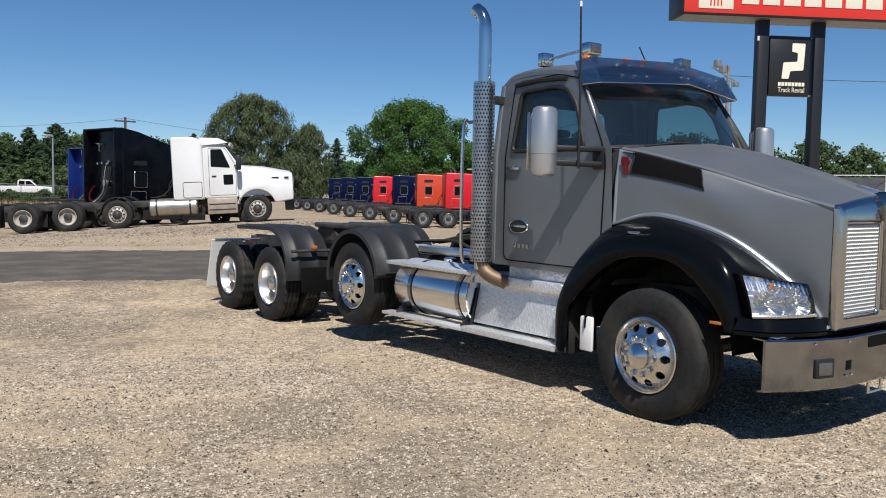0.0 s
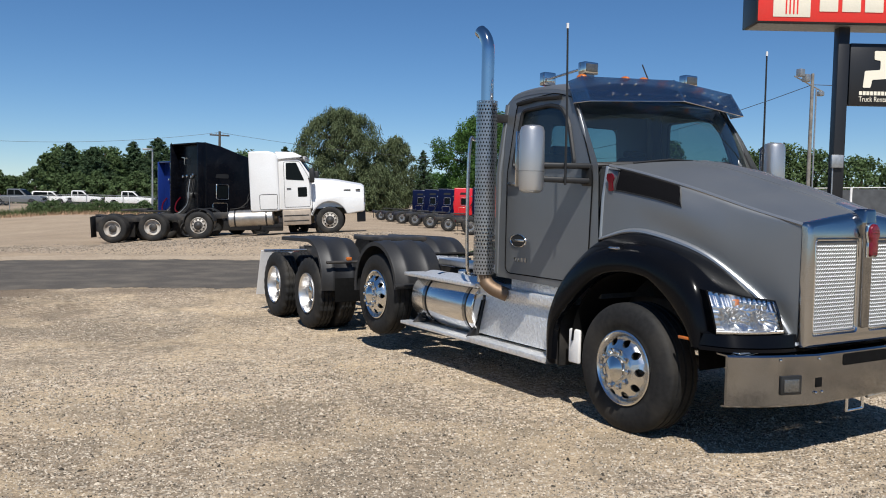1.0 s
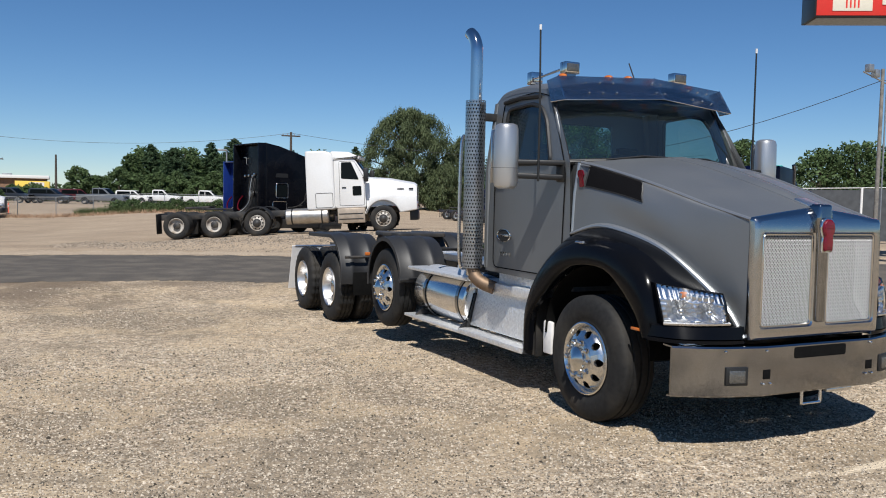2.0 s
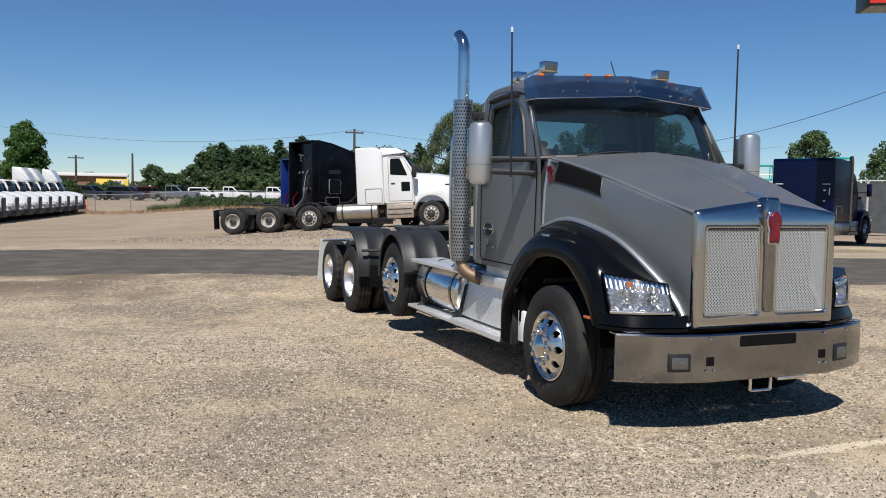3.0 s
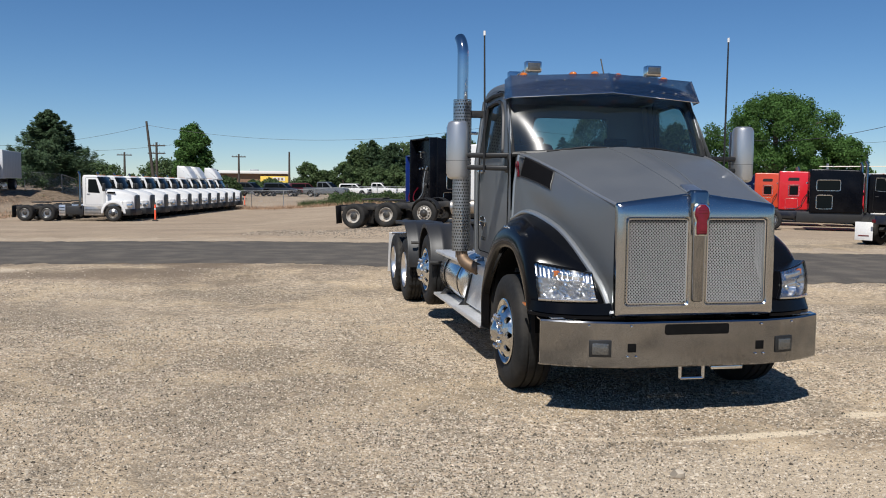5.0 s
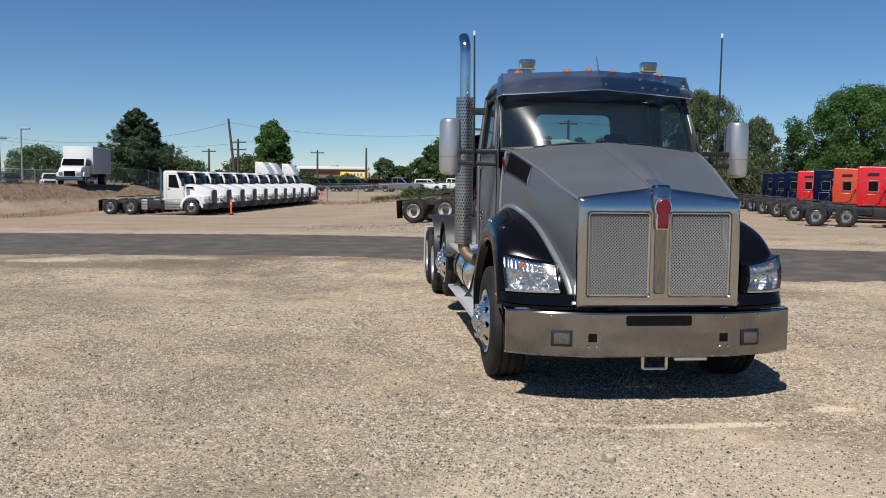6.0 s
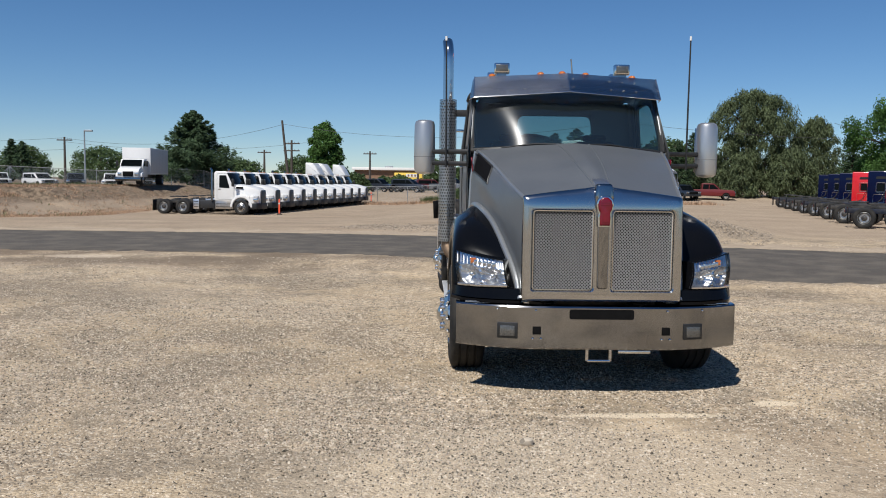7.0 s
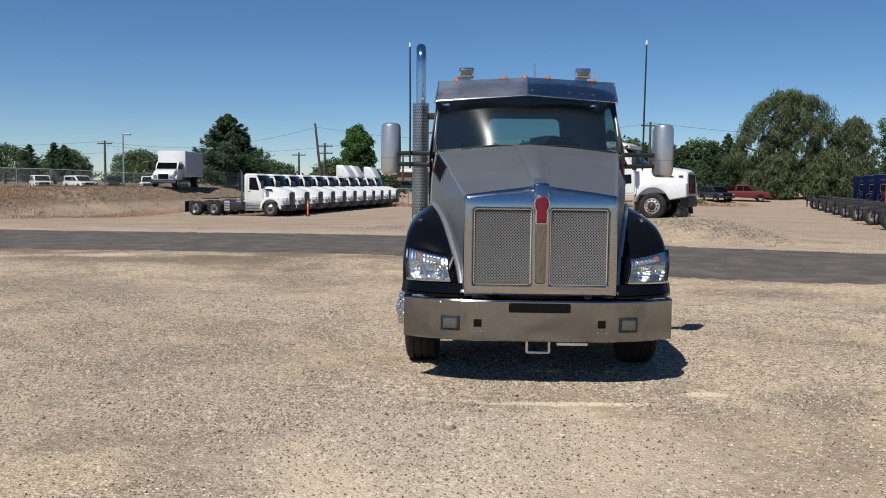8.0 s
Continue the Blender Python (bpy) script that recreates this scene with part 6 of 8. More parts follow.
def far_wheel(parent, kind, m, rim_mat="alloy"):
    """Tyre > rim, hub; one mesh set for each kind, shared by all trucks. The outer face looks along +y of m."""
    key = (kind, rim_mat)
    turn = pose(0, 0, 0, 0, 0, -90)
    if key in WHEELS:
        return again(WHEELS[key], m @ turn, parent)
    w = 0.58 if kind == "dual" else 0.30
    t = part("tyre", tyre_mesh(0.51, w, False, 32), M["rubber"], parent)
    if kind == "dual":
        bm = revolved([(0.302, 0.002), (0.302, 0.014), (0.285, 0.0), (0.268, 0.03), (0.255, 0.07), (0.22, 0.10), (0.12, 0.105)], 28)
        hub = revolved([(0.14, 0.105), (0.13, 0.03), (0.09, 0.01), (0.0001, 0.0)], 16)
    else:
        bm = disc_wheel(24)
        hub = revolved([(0.165, -0.05), (0.11, -0.06), (0.10, -0.10), (0.05, -0.13), (0.0001, -0.135)], 16)
    part("rim", bm, M["far_rim" if rim_mat == "alloy" else rim_mat], t)
    part("hub", hub, M["frame"], t)
    t.matrix_basis = m @ turn
    WHEELS[key] = t
    return t


M["far_rim"] = mat("dull_alloy_rim", (0.55, 0.55, 0.54), 0.35, 1.0, grain=0.15, scale=12, rough_var=0.08)
M["white_rim"] = mat("white_steel_rim", (0.46, 0.43, 0.385), 0.5, grain=0.2, scale=10, dirt=(0.17, 0.12, 0.08), dirt_scale=5, dirt_amount=0.8)


def tractor(m, paint, label, axles=(0.0, 1.37), front=5.6, cab=(3.6, 5.0), sleeper=None, sleeper_top=3.1, hood_end=6.7, cab_top=2.85,
            group="", frame="frame", flap="rubber", tall=None, stacks=1, rim="alloy", tank=True, belt=2.05, hood_top=1.85, side_windows=True,
            span=None, slope=0.0, rear_kit=False, tall_grille=False, step="steel", rake=0.38, wide_window=False, marker_strips=False, full_hood=False):
    """A road tractor. Its own frame: x ahead, y to its left, z up; the rear axle at x = 0 on the ground z = 0."""
    P, T = M[paint], thing("semi_truck", m, label, "truck", group)
    for s in (-1, 1):
        part("frame_rail", boxed(-0.9, hood_end - 0.3, *sorted((0.34 * s, 0.43 * s)), 0.72, 0.95, bevel=0.01), M[frame], T)
        for x in axles:
            far_wheel(T, "dual" if x < 2 else "single", pose(x, 1.225 * s, 0.51, 0, 0, 0 if s > 0 else 180), rim)
        far_wheel(T, "single", pose(front, 1.215 * s, 0.51, 0, 0, 0 if s > 0 else 180), rim)
        fl = part("mudflap", boxed(-0.76, -0.745, *sorted((0.62 * s, 1.22 * s)), 0.22 if flap == "rubber" else 0.16, 0.98 if flap == "rubber" else 0.78, bevel=0.003), M[flap], T, "white mudflap" if flap != "rubber" else "")
        if flap != "rubber":
            part("flap_bar", boxed(-0.77, -0.76, *sorted((0.74 * s, 1.10 * s)), 0.30, 0.335), M["shaded_red"], fl)
        part("tail_lamp", boxed(-0.93, -0.90, *sorted((0.46 * s, 0.58 * s)), 0.76, 0.88, bevel=0.01), M["red_lens"], T)
        # steps and tank
        x0 = cab[0] + 0.1
        part("side_step", prismed([(x0, 0.38), (cab[1] - 0.05, 0.38), (cab[1] - 0.05, 0.95), (x0, 0.95)], "y", *sorted((0.55 * s, 1.13 * s)), bevel=0.03), M[step if step != "steel" else "tank_dull"], T, "metal side steps")
        for z in (0.52, 0.72):
            part("tread", boxed(x0 + 0.06, cab[1] - 0.12, *sorted((1.12 * s, 1.145 * s)), z, z + 0.035, bevel=0.006), M["trim"], T)
        if tank:
            a, b = span or ((sleeper[0] - 0.9, cab[0] + 0.05) if sleeper else (axles[-1] + 0.75, cab[0] + 0.05))
            if b - a > 0.5:
                part("fuel_tank", revolved([(0.0001, a), (0.26, a), (0.30, a + 0.04), (0.30, b - 0.04), (0.26, b), (0.0001, b)], 24, (0, 0.90 * s, 0.70), "x"), M["tank_dull"], T, "dull metal fuel tank")
                for x in (a + 0.25, b - 0.25):
                    part("tank_strap", revolved([(0.306, x - 0.03), (0.308, x), (0.306, x + 0.03)], 24, (0, 0.90 * s, 0.70), "x"), M["trim"], T)
        else:
            part("battery_box", boxed(axles[-1] + 1.15, cab[0] + 0.05, *sorted((0.55 * s, 1.08 * s)), 0.42, 0.96, bevel=0.04), M["poly"], T)
            if tall_grille:
                ladder = part("deck_ladder", boxed(axles[-1] + 0.72, axles[-1] + 1.12, *sorted((1.04 * s, 1.10 * s)), 0.36, 1.04, bevel=0.015), M["satin"], T, "bright deck ladder")
                for z in (0.5, 0.68, 0.86):
                    part("rung", boxed(axles[-1] + 0.76, axles[-1] + 1.08, *sorted((1.09 * s, 1.125 * s)), z, z + 0.04, bevel=0.008), M["trim"], ladder)
        # front fender
        arc = [(front + 0.64 * math.cos(a), 0.52 + 0.66 * math.sin(a)) for a in (math.pi * k / 14 for k in range(15))]
        out = [(front + 0.78 * math.cos(a), 0.52 + 0.86 * math.sin(a)) for a in (math.pi * k / 14 for k in range(15))]
        if not full_hood:
            part("front_fender", prismed(arc + out[::-1], "y", *sorted((0.62 * s, 1.20 * s)), bevel=0.02, seg=2), P, T)
        else:
            skirt = [(front + 0.66 * math.cos(a), 0.52 + 0.68 * math.sin(a)) for a in (math.pi * (0.09 + 0.84 * k / 14) for k in range(15))]
            skirt = [(hood_end, 0.80)] + skirt + [(c, z) for c, z in ((front - 0.72, 0.72), (cab[1] + 0.02, 0.92), (cab[1] + 0.10, 1.16), (front - 0.52, 1.32), (front - 0.1, 1.46), (front + 0.5, 1.44), (hood_end, 1.34))]
            part("front_fender", prismed(skirt, "y", *sorted((0.60 * s, 1.13 * s)), bevel=0.05, seg=3), P, T, "white fender in one with the hood")
        part("headlamp", boxed(hood_end - (0.16 if full_hood else 0.45), hood_end + (0.02 if full_hood else (-0.04 if tall_grille else -0.08)), *sorted((0.78 * s, (1.08 if full_hood else 1.14) * s)), 0.92, 1.14, bevel=0.04), M["alloy"], T, "clear headlamp")
        mi = part("mirror", boxed(cab[1] - 0.02, cab[1] + 0.16, *sorted((1.34 * s, 1.52 * s)), 1.92, 2.45, bevel=0.05), M["trim"] if paint == "white" else P, T)
        part("mirror_arm", tubed([(cab[1] + 0.05, 1.35 * s, 2.1), (cab[1] - 0.1, 1.0 * s, 2.1)], 0.025, 6), M["trim"], mi)
    for x in (*axles, front):
        part("axle", tubed([(x, -1.0, 0.51), (x, 1.0, 0.51)], 0.08, 8), M["frame"], T)
    part("fifth_wheel", prismed(rounded([(axles[0] + 0.1, -0.45), (axles[0] + 1.1, -0.45), (axles[0] + 1.1, 0.45), (axles[0] + 0.1, 0.45)], 0.12), "z", 1.14, 1.22, bevel=0.01), M["frame"], T)
    part("frame_end", boxed(-0.92, -0.86, -0.5, 0.5, 0.72, 1.0, bevel=0.01), M[frame], T)
    if len(axles) > 2:
        for s in (-1, 1):
            x = axles[-1]
            arc = [(x + 0.55 * math.cos(a), 0.55 + 0.56 * math.sin(a)) for a in (math.pi * (0.05 + 0.9 * k / 12) for k in range(13))]
            out = [(x + 0.575 * math.cos(a), 0.55 + 0.585 * math.sin(a)) for a in (math.pi * (0.05 + 0.9 * k / 12) for k in range(13))]
            part("axle_fender", prismed(arc + out[::-1], "y", *sorted((0.6 * s, 1.22 * s))), M["poly"], T)
    # cab
    c0, c1 = cab
    prof = [(c0, 0.95), (c1, 0.95), (c1 + 0.04, belt + 0.05), (c1 - rake, cab_top - 0.1), (c1 - rake - 0.17, cab_top), (c0 + 0.1, cab_top), (c0, cab_top - 0.12)]
    body = part("cab_body", prismed(rounded(prof, 0.07, 3), "y", -1.04, 1.04, bevel=0.05, seg=3), P, T)
    for s in (-1, 1):
        wb = belt - (0.2 if tall_grille else 0.0)
        win = rounded([(c0 + 0.36, wb + 0.02), (c1 - 0.30, wb - 0.02), (c1 - rake - 0.12, cab_top - 0.27), (c0 + 0.38, cab_top - 0.27)] if tall_grille else [(c0 + 0.28, wb - 0.02), (c1 - 0.24, wb - 0.08), (c1 - rake - 0.14, cab_top - 0.20), (c0 + 0.30, cab_top - 0.20)], 0.05, 3)
        w = part("side_window", prismed(win, "y", *sorted((1.03 * s, 1.046 * s))), M["dark_glass"], body, "dark side window")
        if wide_window:
            loop = [(x, 1.047 * s, z) for x, z in win]
            part("window_rim", tubed(loop + loop[:2], 0.016, 5), M["far_rim"], body)
        if paint == "white" and sleeper:
            part("door_lower_window", prismed(rounded([(c1 - 0.5, 1.42), (c1 - 0.16, 1.42), (c1 - 0.16, 1.78), (c1 - 0.5, 1.78)], 0.04, 3), "y", *sorted((1.03 * s, 1.047 * s))), M["dark_glass"], body)
        loop = [(x, 1.044 * s, z) for x, z in rounded([(c0 + 0.2, 1.05), (c1 - 0.06, 1.05), (c1 - 0.05, belt), (c1 - rake - 0.02, cab_top - 0.16), (c0 + 0.22, cab_top - 0.16)], 0.06, 3)]
        part("door_seam", tubed(loop + loop[:2], 0.007, 4), M["trim"], body)
        part("door_handle", boxed(c0 + 0.3, c0 + 0.46, *sorted((1.04 * s, 1.07 * s)), 1.72, 1.76, bevel=0.006), M["trim"], body)
    bm = bmesh.new()
    prism(bm, [(c1 + 0.06, belt + 0.06), (c1 - rake + 0.05, cab_top - 0.11), (c1 - rake - 0.07, cab_top - 0.11), (c1 - 0.14, belt + 0.06)], "y", *((-1.05, 1.05) if tall_grille else (-1.0, 1.0)), bevel=0.03)
    part("windscreen", bm, M["dark_glass"], body, "dark windscreen")
    for y in (-0.7, -0.3, 0, 0.3, 0.7):
        part("roof_marker", boxed(c1 - rake - 0.22, c1 - rake - 0.14, y - 0.03, y + 0.03, cab_top - 0.005, cab_top + 0.028, bevel=0.010), M["amber"], body)
    # hood: narrowing block with a sloped top, grille and bumper
    bm = bmesh.new()
    secs = []
    for x, hw, zt, zb in (((c1 + 0.02, 1.0, belt + 0.02, 0.95), (c1 + 0.9, 0.97, belt - 0.06, 1.0), (hood_end - 0.10, 0.90, hood_top - 0.02, 0.82), (hood_end, 0.84, hood_top - 0.10, 0.84)) if full_hood else ()) or ((c1 + 0.02, 1.0, belt + 0.05, 0.95), (c1 + 0.02 + (hood_end - c1) * 0.5, 0.88, (belt + hood_top) / 2 + 0.06, 1.0), (hood_end - (0.20 if tall_grille else 0.08), 0.76, hood_top - (0.03 if tall_grille else 0), 0.85), (hood_end, 0.66, hood_top - (0.19 if tall_grille else 0.08), 0.7 if tall_grille else 0.9)):
        secs.append([bm.verts.new((x, y, z)) for y, z in ((-hw, zb), (-hw, zt - 0.28), (-hw * 0.9, zt - 0.07), (-hw * 0.6, zt - 0.01), (0, zt + 0.02), (hw * 0.6, zt - 0.01), (hw * 0.9, zt - 0.07), (hw, zt - 0.28), (hw, zb))])
    for a, b in zip(secs, secs[1:]):
        for k in range(8):
            bm.faces.new((a[k], b[k], b[k + 1], a[k + 1]))
    bm.faces.new(secs[-1])
    bmesh.ops.recalc_face_normals(bm, faces=bm.faces[:])
    hood = part("hood", bm, P, T)
    gw = 0.40 if tall_grille else 0.58
    gr = part("grille", boxed(hood_end - 0.01, hood_end + 0.03, -gw, gw, 0.92, hood_top - 0.19, bevel=0.02), M["dark"], hood, "dark grille in bright frame")
    if tall_grille:
        part("grille_shell", boxed(hood_end - 0.02, hood_end + 0.06, -0.44, 0.44, 0.60, hood_top - 0.17, bevel=0.05), M["grille_grey"], hood, "tall dark grey grille shell")
        for s in (-1, 1):
            nose = [(hood_end - 0.62, 0.62 * s), (hood_end - 0.04, 0.50 * s), (hood_end - 0.07, 0.90 * s), (hood_end - 0.30, 1.14 * s), (hood_end - 0.62, 1.18 * s)]
            part("fender_nose", prismed(rounded(nose, 0.05, 3), "z", 0.62, 1.32, bevel=0.06, seg=3), P, T)
    for k in range(0 if tall_grille else 9):
        part("grille_bar", boxed(hood_end + 0.028, hood_end + 0.04, -0.52 + 0.125 * k, -0.48 + 0.125 * k, 0.96, hood_top - 0.2), M["chrome"], gr)
    part("bumper", prismed([(hood_end - 0.3, -0.9), (hood_end + 0.02, -0.8), (hood_end + 0.02, 0.8), (hood_end - 0.3, 0.9), (hood_end - 0.25, 0)] if full_hood else [(hood_end - 0.5, -1.2), (hood_end - 0.1, -1.1), (hood_end + 0.1, -0.6), (hood_end + 0.1, 0.6), (hood_end - 0.1, 1.1), (hood_end - 0.5, 1.2), (hood_end - 0.4, 0)], "z", 0.40, 0.80, bevel=0.02), M["steel"] if paint != "white" else M["poly"], T)
    for s in () if full_hood else (-1, 1):
        part("hood_vent", boxed(c1 + 0.12, c1 + 0.62, *sorted((0.962 * s, 1.0 * s)), belt - 0.24, belt - 0.12, bevel=0.02), M["dark"], hood)
    for s in (-1, 1) if full_hood else ():
        for a, b in ((0.78, 0.50), (0.30, 0.14)):
            part("hood_lettering", boxed(hood_end - a, hood_end - b, *sorted((0.90 * s, 0.948 * s)), 1.585, 1.635), M["trim"], hood, "small dark lettering bar")
    # sleeper and roof cap
    if sleeper:
        s0, s1 = sleeper
        prof = [(s0, 0.92), (s1, 0.92), (s1, sleeper_top - 0.25 - slope), (s1 - 0.12, sleeper_top - 0.06 - slope), (s0 + 0.7, sleeper_top - slope * 0.2), (s0, sleeper_top)]
        sl = part("sleeper", prismed(rounded(prof, 0.08, 3), "y", -1.16, 1.16, bevel=0.06, seg=3), P, T, "painted sleeper box")
        if rear_kit:
            for s in (-1, 1):
                part("rear_fairing", boxed(s0 - 0.32, s0 + 0.03, *sorted((1.07 * s, 1.155 * s)), 0.98, sleeper_top - 0.02, bevel=0.02), P, sl)
            part("rear_hood", boxed(s0 - 0.30, s0 + 0.03, -1.07, 1.07, sleeper_top - 0.08, sleeper_top - 0.02, bevel=0.02), P, sl)
            part("grab_bar", tubed([(s0 - 0.02, 0.55, 3.35), (s0 - 0.12, 0.55, 3.38), (s0 - 0.12, 0.30, 3.38), (s0 - 0.12, 0.30, 3.1), (s0 - 0.02, 0.30, 3.08)], 0.018, 6), M["alloy"], sl, "bright grab bar")
            for y, z in ((0.2, 2.62), (-0.15, 2.58), (-0.3, 2.66), (0.55, 2.6)):
                part("work_lamp", boxed(s0 - 0.09, s0, y - 0.06, y + 0.06, z - 0.05, z + 0.06, bevel=0.015), M["alloy"], sl)
            for k in range(5):
                y = -0.42 + 0.13 * k
                part("hose", tubed(spline([(s0 - 0.05, y, 2.5), (s0 - 0.16, y - 0.06, 2.0), (s0 - 0.2, y + 0.1 - 0.05 * k, 1.5), (s0 - 0.45, y + 0.15, 1.12), (s0 - 0.8, y * 0.5, 1.06)], 12), 0.017, 6), M[("rubber", "frame", "rubber", "galv", "rubber")[k]], T, "hanging rubber air hose")
            part("red_hose", tubed(spline([(s0 - 0.05, 0.75, 1.75), (s0 - 0.2, 0.85, 1.5), (s0 - 0.26, 0.80, 1.2), (s0 - 0.15, 0.6, 1.1)], 10), 0.03, 6), M["red_lens"], T, "red air hose")
            part("spool", revolved([(0.0001, -0.06), (0.13, -0.06), (0.13, 0.06), (0.0001, 0.06)], 16, (s0 - 0.1, -0.1, 1.85), "x"), M["galv"], sl)
        if marker_strips:
            for s in (-1, 1):
                part("marker_strip", boxed(s0 - 0.012, s0, *sorted((0.74 * s, 1.02 * s)), 2.36, 2.39), M["white_rubber"], sl, "white reflective strip")
                part("marker_strip", boxed(s0 - 0.012, s0, *sorted((0.975 * s, 1.015 * s)), 1.96, 2.24), M["white_rubber"], sl, "white reflective strip")
                for z in (1.7, 2.1):
                    part("rear_lamp", boxed(s0 - 0.05, s0, *sorted((0.78 * s, 0.88 * s)), z, z + 0.08, bevel=0.015), M["alloy"], sl)
        for s in (-1, 1):
            if wide_window:
                for x0, z0, x1, z1 in ((s0 + 0.35, 2.05, s0 + 1.35, 2.5), (s0 + 0.35, 1.15, s0 + 1.0, 1.75)):
                    part("sleeper_window", prismed(rounded([(x0, z0), (x1, z0), (x1, z1), (x0, z1)], 0.08, 3), "y", *sorted((1.15 * s, 1.168 * s))), M["dark_glass"], sl)
                    loop = [(x, 1.166 * s, z) for x, z in rounded([(x0 - 0.04, z0 - 0.04), (x1 + 0.04, z0 - 0.04), (x1 + 0.04, z1 + 0.04), (x0 - 0.04, z1 + 0.04)], 0.09, 3)]
                    part("window_rim", tubed(loop + loop[:2], 0.02, 5), M["alloy"], sl)
            elif side_windows:
                part("sleeper_window", prismed(rounded([(s0 + 0.55, 1.75), (s0 + 1.0, 1.75), (s0 + 1.0, 2.25), (s0 + 0.55, 2.25)], 0.06, 3), "y", *sorted((1.15 * s, 1.168 * s))), M["dark_glass"], sl)
                loop = [(x, 1.166 * s, z) for x, z in rounded([(s0 + 0.50, 1.70), (s0 + 1.05, 1.70), (s0 + 1.05, 2.30), (s0 + 0.50, 2.30)], 0.06, 3)]
                part("window_rim", tubed(loop + loop[:2], 0.02, 5), M["alloy"], sl)
                part("upper_vent", prismed(rounded([(s0 + 0.45, 2.55), (s0 + 1.05, 2.55), (s0 + 1.05, 2.72), (s0 + 0.5, 2.72)], 0.05, 3), "y", *sorted((1.15 * s, 1.172 * s))), M["trim"], sl)
            loop = [] if wide_window else [(x, 1.163 * s, z) for x, z in rounded([(s0 + 0.35, 1.0), (s0 + 1.0, 1.0), (s0 + 1.0, 1.55), (s0 + 0.35, 1.55)], 0.06, 3)]
            if loop:
                part("locker_seam", tubed(loop + loop[:2], 0.010, 4), M["trim" if paint == "white" else "alloy"], sl)
    if tall:
        t0, t1, zt = tall
        prof = [(t0, cab_top - 0.15), (t1, cab_top - 0.05), (t1 - 0.35, cab_top + (zt - cab_top) * 0.55), (t0 + 0.7, zt - 0.05), (t0, zt)]
        part("roof_fairing", prismed(rounded(prof, 0.1, 3), "y", -1.08, 1.08, bevel=0.08, seg=3), P, T, "tall aerodynamic roof fairing")
    # stacks and air lines behind the cab
    xb = (sleeper[0] if sleeper and stacks < 0 else c0) - 0.12
    for s in ((-1, 1) if abs(stacks) == 2 else ((-1,) if abs(stacks) == 1 else ())):
        part("exhaust_pipe", tubed([(xb, 1.14 * s, 0.95), (xb, 1.14 * s, cab_top + (0.45 if abs(stacks) == 2 else 0.05)), (xb - 0.08, 1.14 * s, cab_top + (0.62 if abs(stacks) == 2 else 0.2))], 0.075, 12), M["steel"], T, "tall steel exhaust stack")
    xr = (sleeper[0] if sleeper else c0) - 0.02
    if rear_kit or marker_strips:
        return T
    part("air_line", tubed(spline([(xr, 0.2, 1.9), (xr - 0.25, 0.2, 1.5), (xr - 0.3, 0.1, 1.15), (xr - 0.8, 0.0, 1.05)], 12), 0.02, 6), M["rubber"], T)
    part("air_line", tubed(spline([(xr, 0.1, 1.9), (xr - 0.2, 0.1, 1.4), (xr - 0.5, -0.1, 1.1), (xr - 0.9, -0.1, 1.05)], 12), 0.02, 6), M["rubber"], T)
    part("rear_panel", boxed(xr - 0.03, xr + 0.0, -0.45, 0.45, 1.35, 2.0, bevel=0.01), M["poly" if not sleeper else paint], T)
    part("work_lamp", boxed(xr - 0.08, xr, 0.5, 0.62, 2.35, 2.45, bevel=0.015), M["alloy"], T)
    return T


def heading(x, y, hx, hy, z=None, tilt=0.0):
    return pose(x, y, ground_z(x, y) if z is None else z, 0, -tilt, math.degrees(math.atan2(hy, hx)))


# white truck on the raised pad, and the two behind it
q = PAD_P + Vector((0.415, 0.91)) * 1.2
tractor(heading(q.x, q.y, 0.91, -0.415, z=0.065, tilt=3.3), "white", "white sleeper cab semi truck with three rear axles on gravel pad", axles=(0.0, 1.44, 3.09), front=7.90,
        cab=(6.05, 7.25), sleeper=(5.0, 6.07), sleeper_top=3.16, hood_end=9.2, cab_top=2.9, stacks=0, rim="white_rim", side_windows=False, belt=2.1,
        span=(4.15, 5.8), tall=(5.95, 7.12, 3.14), step="tan_step", full_hood=True, hood_top=1.86)
B_H, B_S = Vector((0.964, 0.267)), Vector((-0.267, 0.964))
c = Vector((2.11, 29.64)) + B_S * 1.2
q = c - B_H * 1.8
tractor(heading(q.x, q.y, *B_H, z=0.02), "black_cab", "black tall sleeper semi truck parked behind the white truck", front=8.3, cab=(4.78, 6.0), sleeper=(2.18, 4.8), sleeper_top=3.97, hood_end=9.1, step="frame", tank=False, stacks=0, slope=0.62, rear_kit=True, rim="far_rim_shade")
q = Vector((1.07, 33.4)) + B_S * 1.2 - B_H * 0.65
tractor(heading(q.x, q.y, *B_H, z=-0.03), "blue", "blue sleeper semi truck standing behind the black one", front=6.2, cab=(4.6, 5.8), sleeper=(2.4, 4.62), sleeper_top=3.43, hood_end=7.5, step="frame", tank=False, stacks=0, rear_kit=True, rim="far_rim_shade")

# row of coloured sleeper trucks
first = {}
ROW = ["black_cab", "red", "orange", "navy", "red", "navy", "navy", "navy"]
WORDS = {"black_cab": "black sleeper semi truck with twin tall exhaust stacks", "red": "bright red sleeper semi truck in a parked row", "orange": "orange red sleeper semi truck in a parked row", "navy": "navy blue sleeper semi truck in a parked row"}
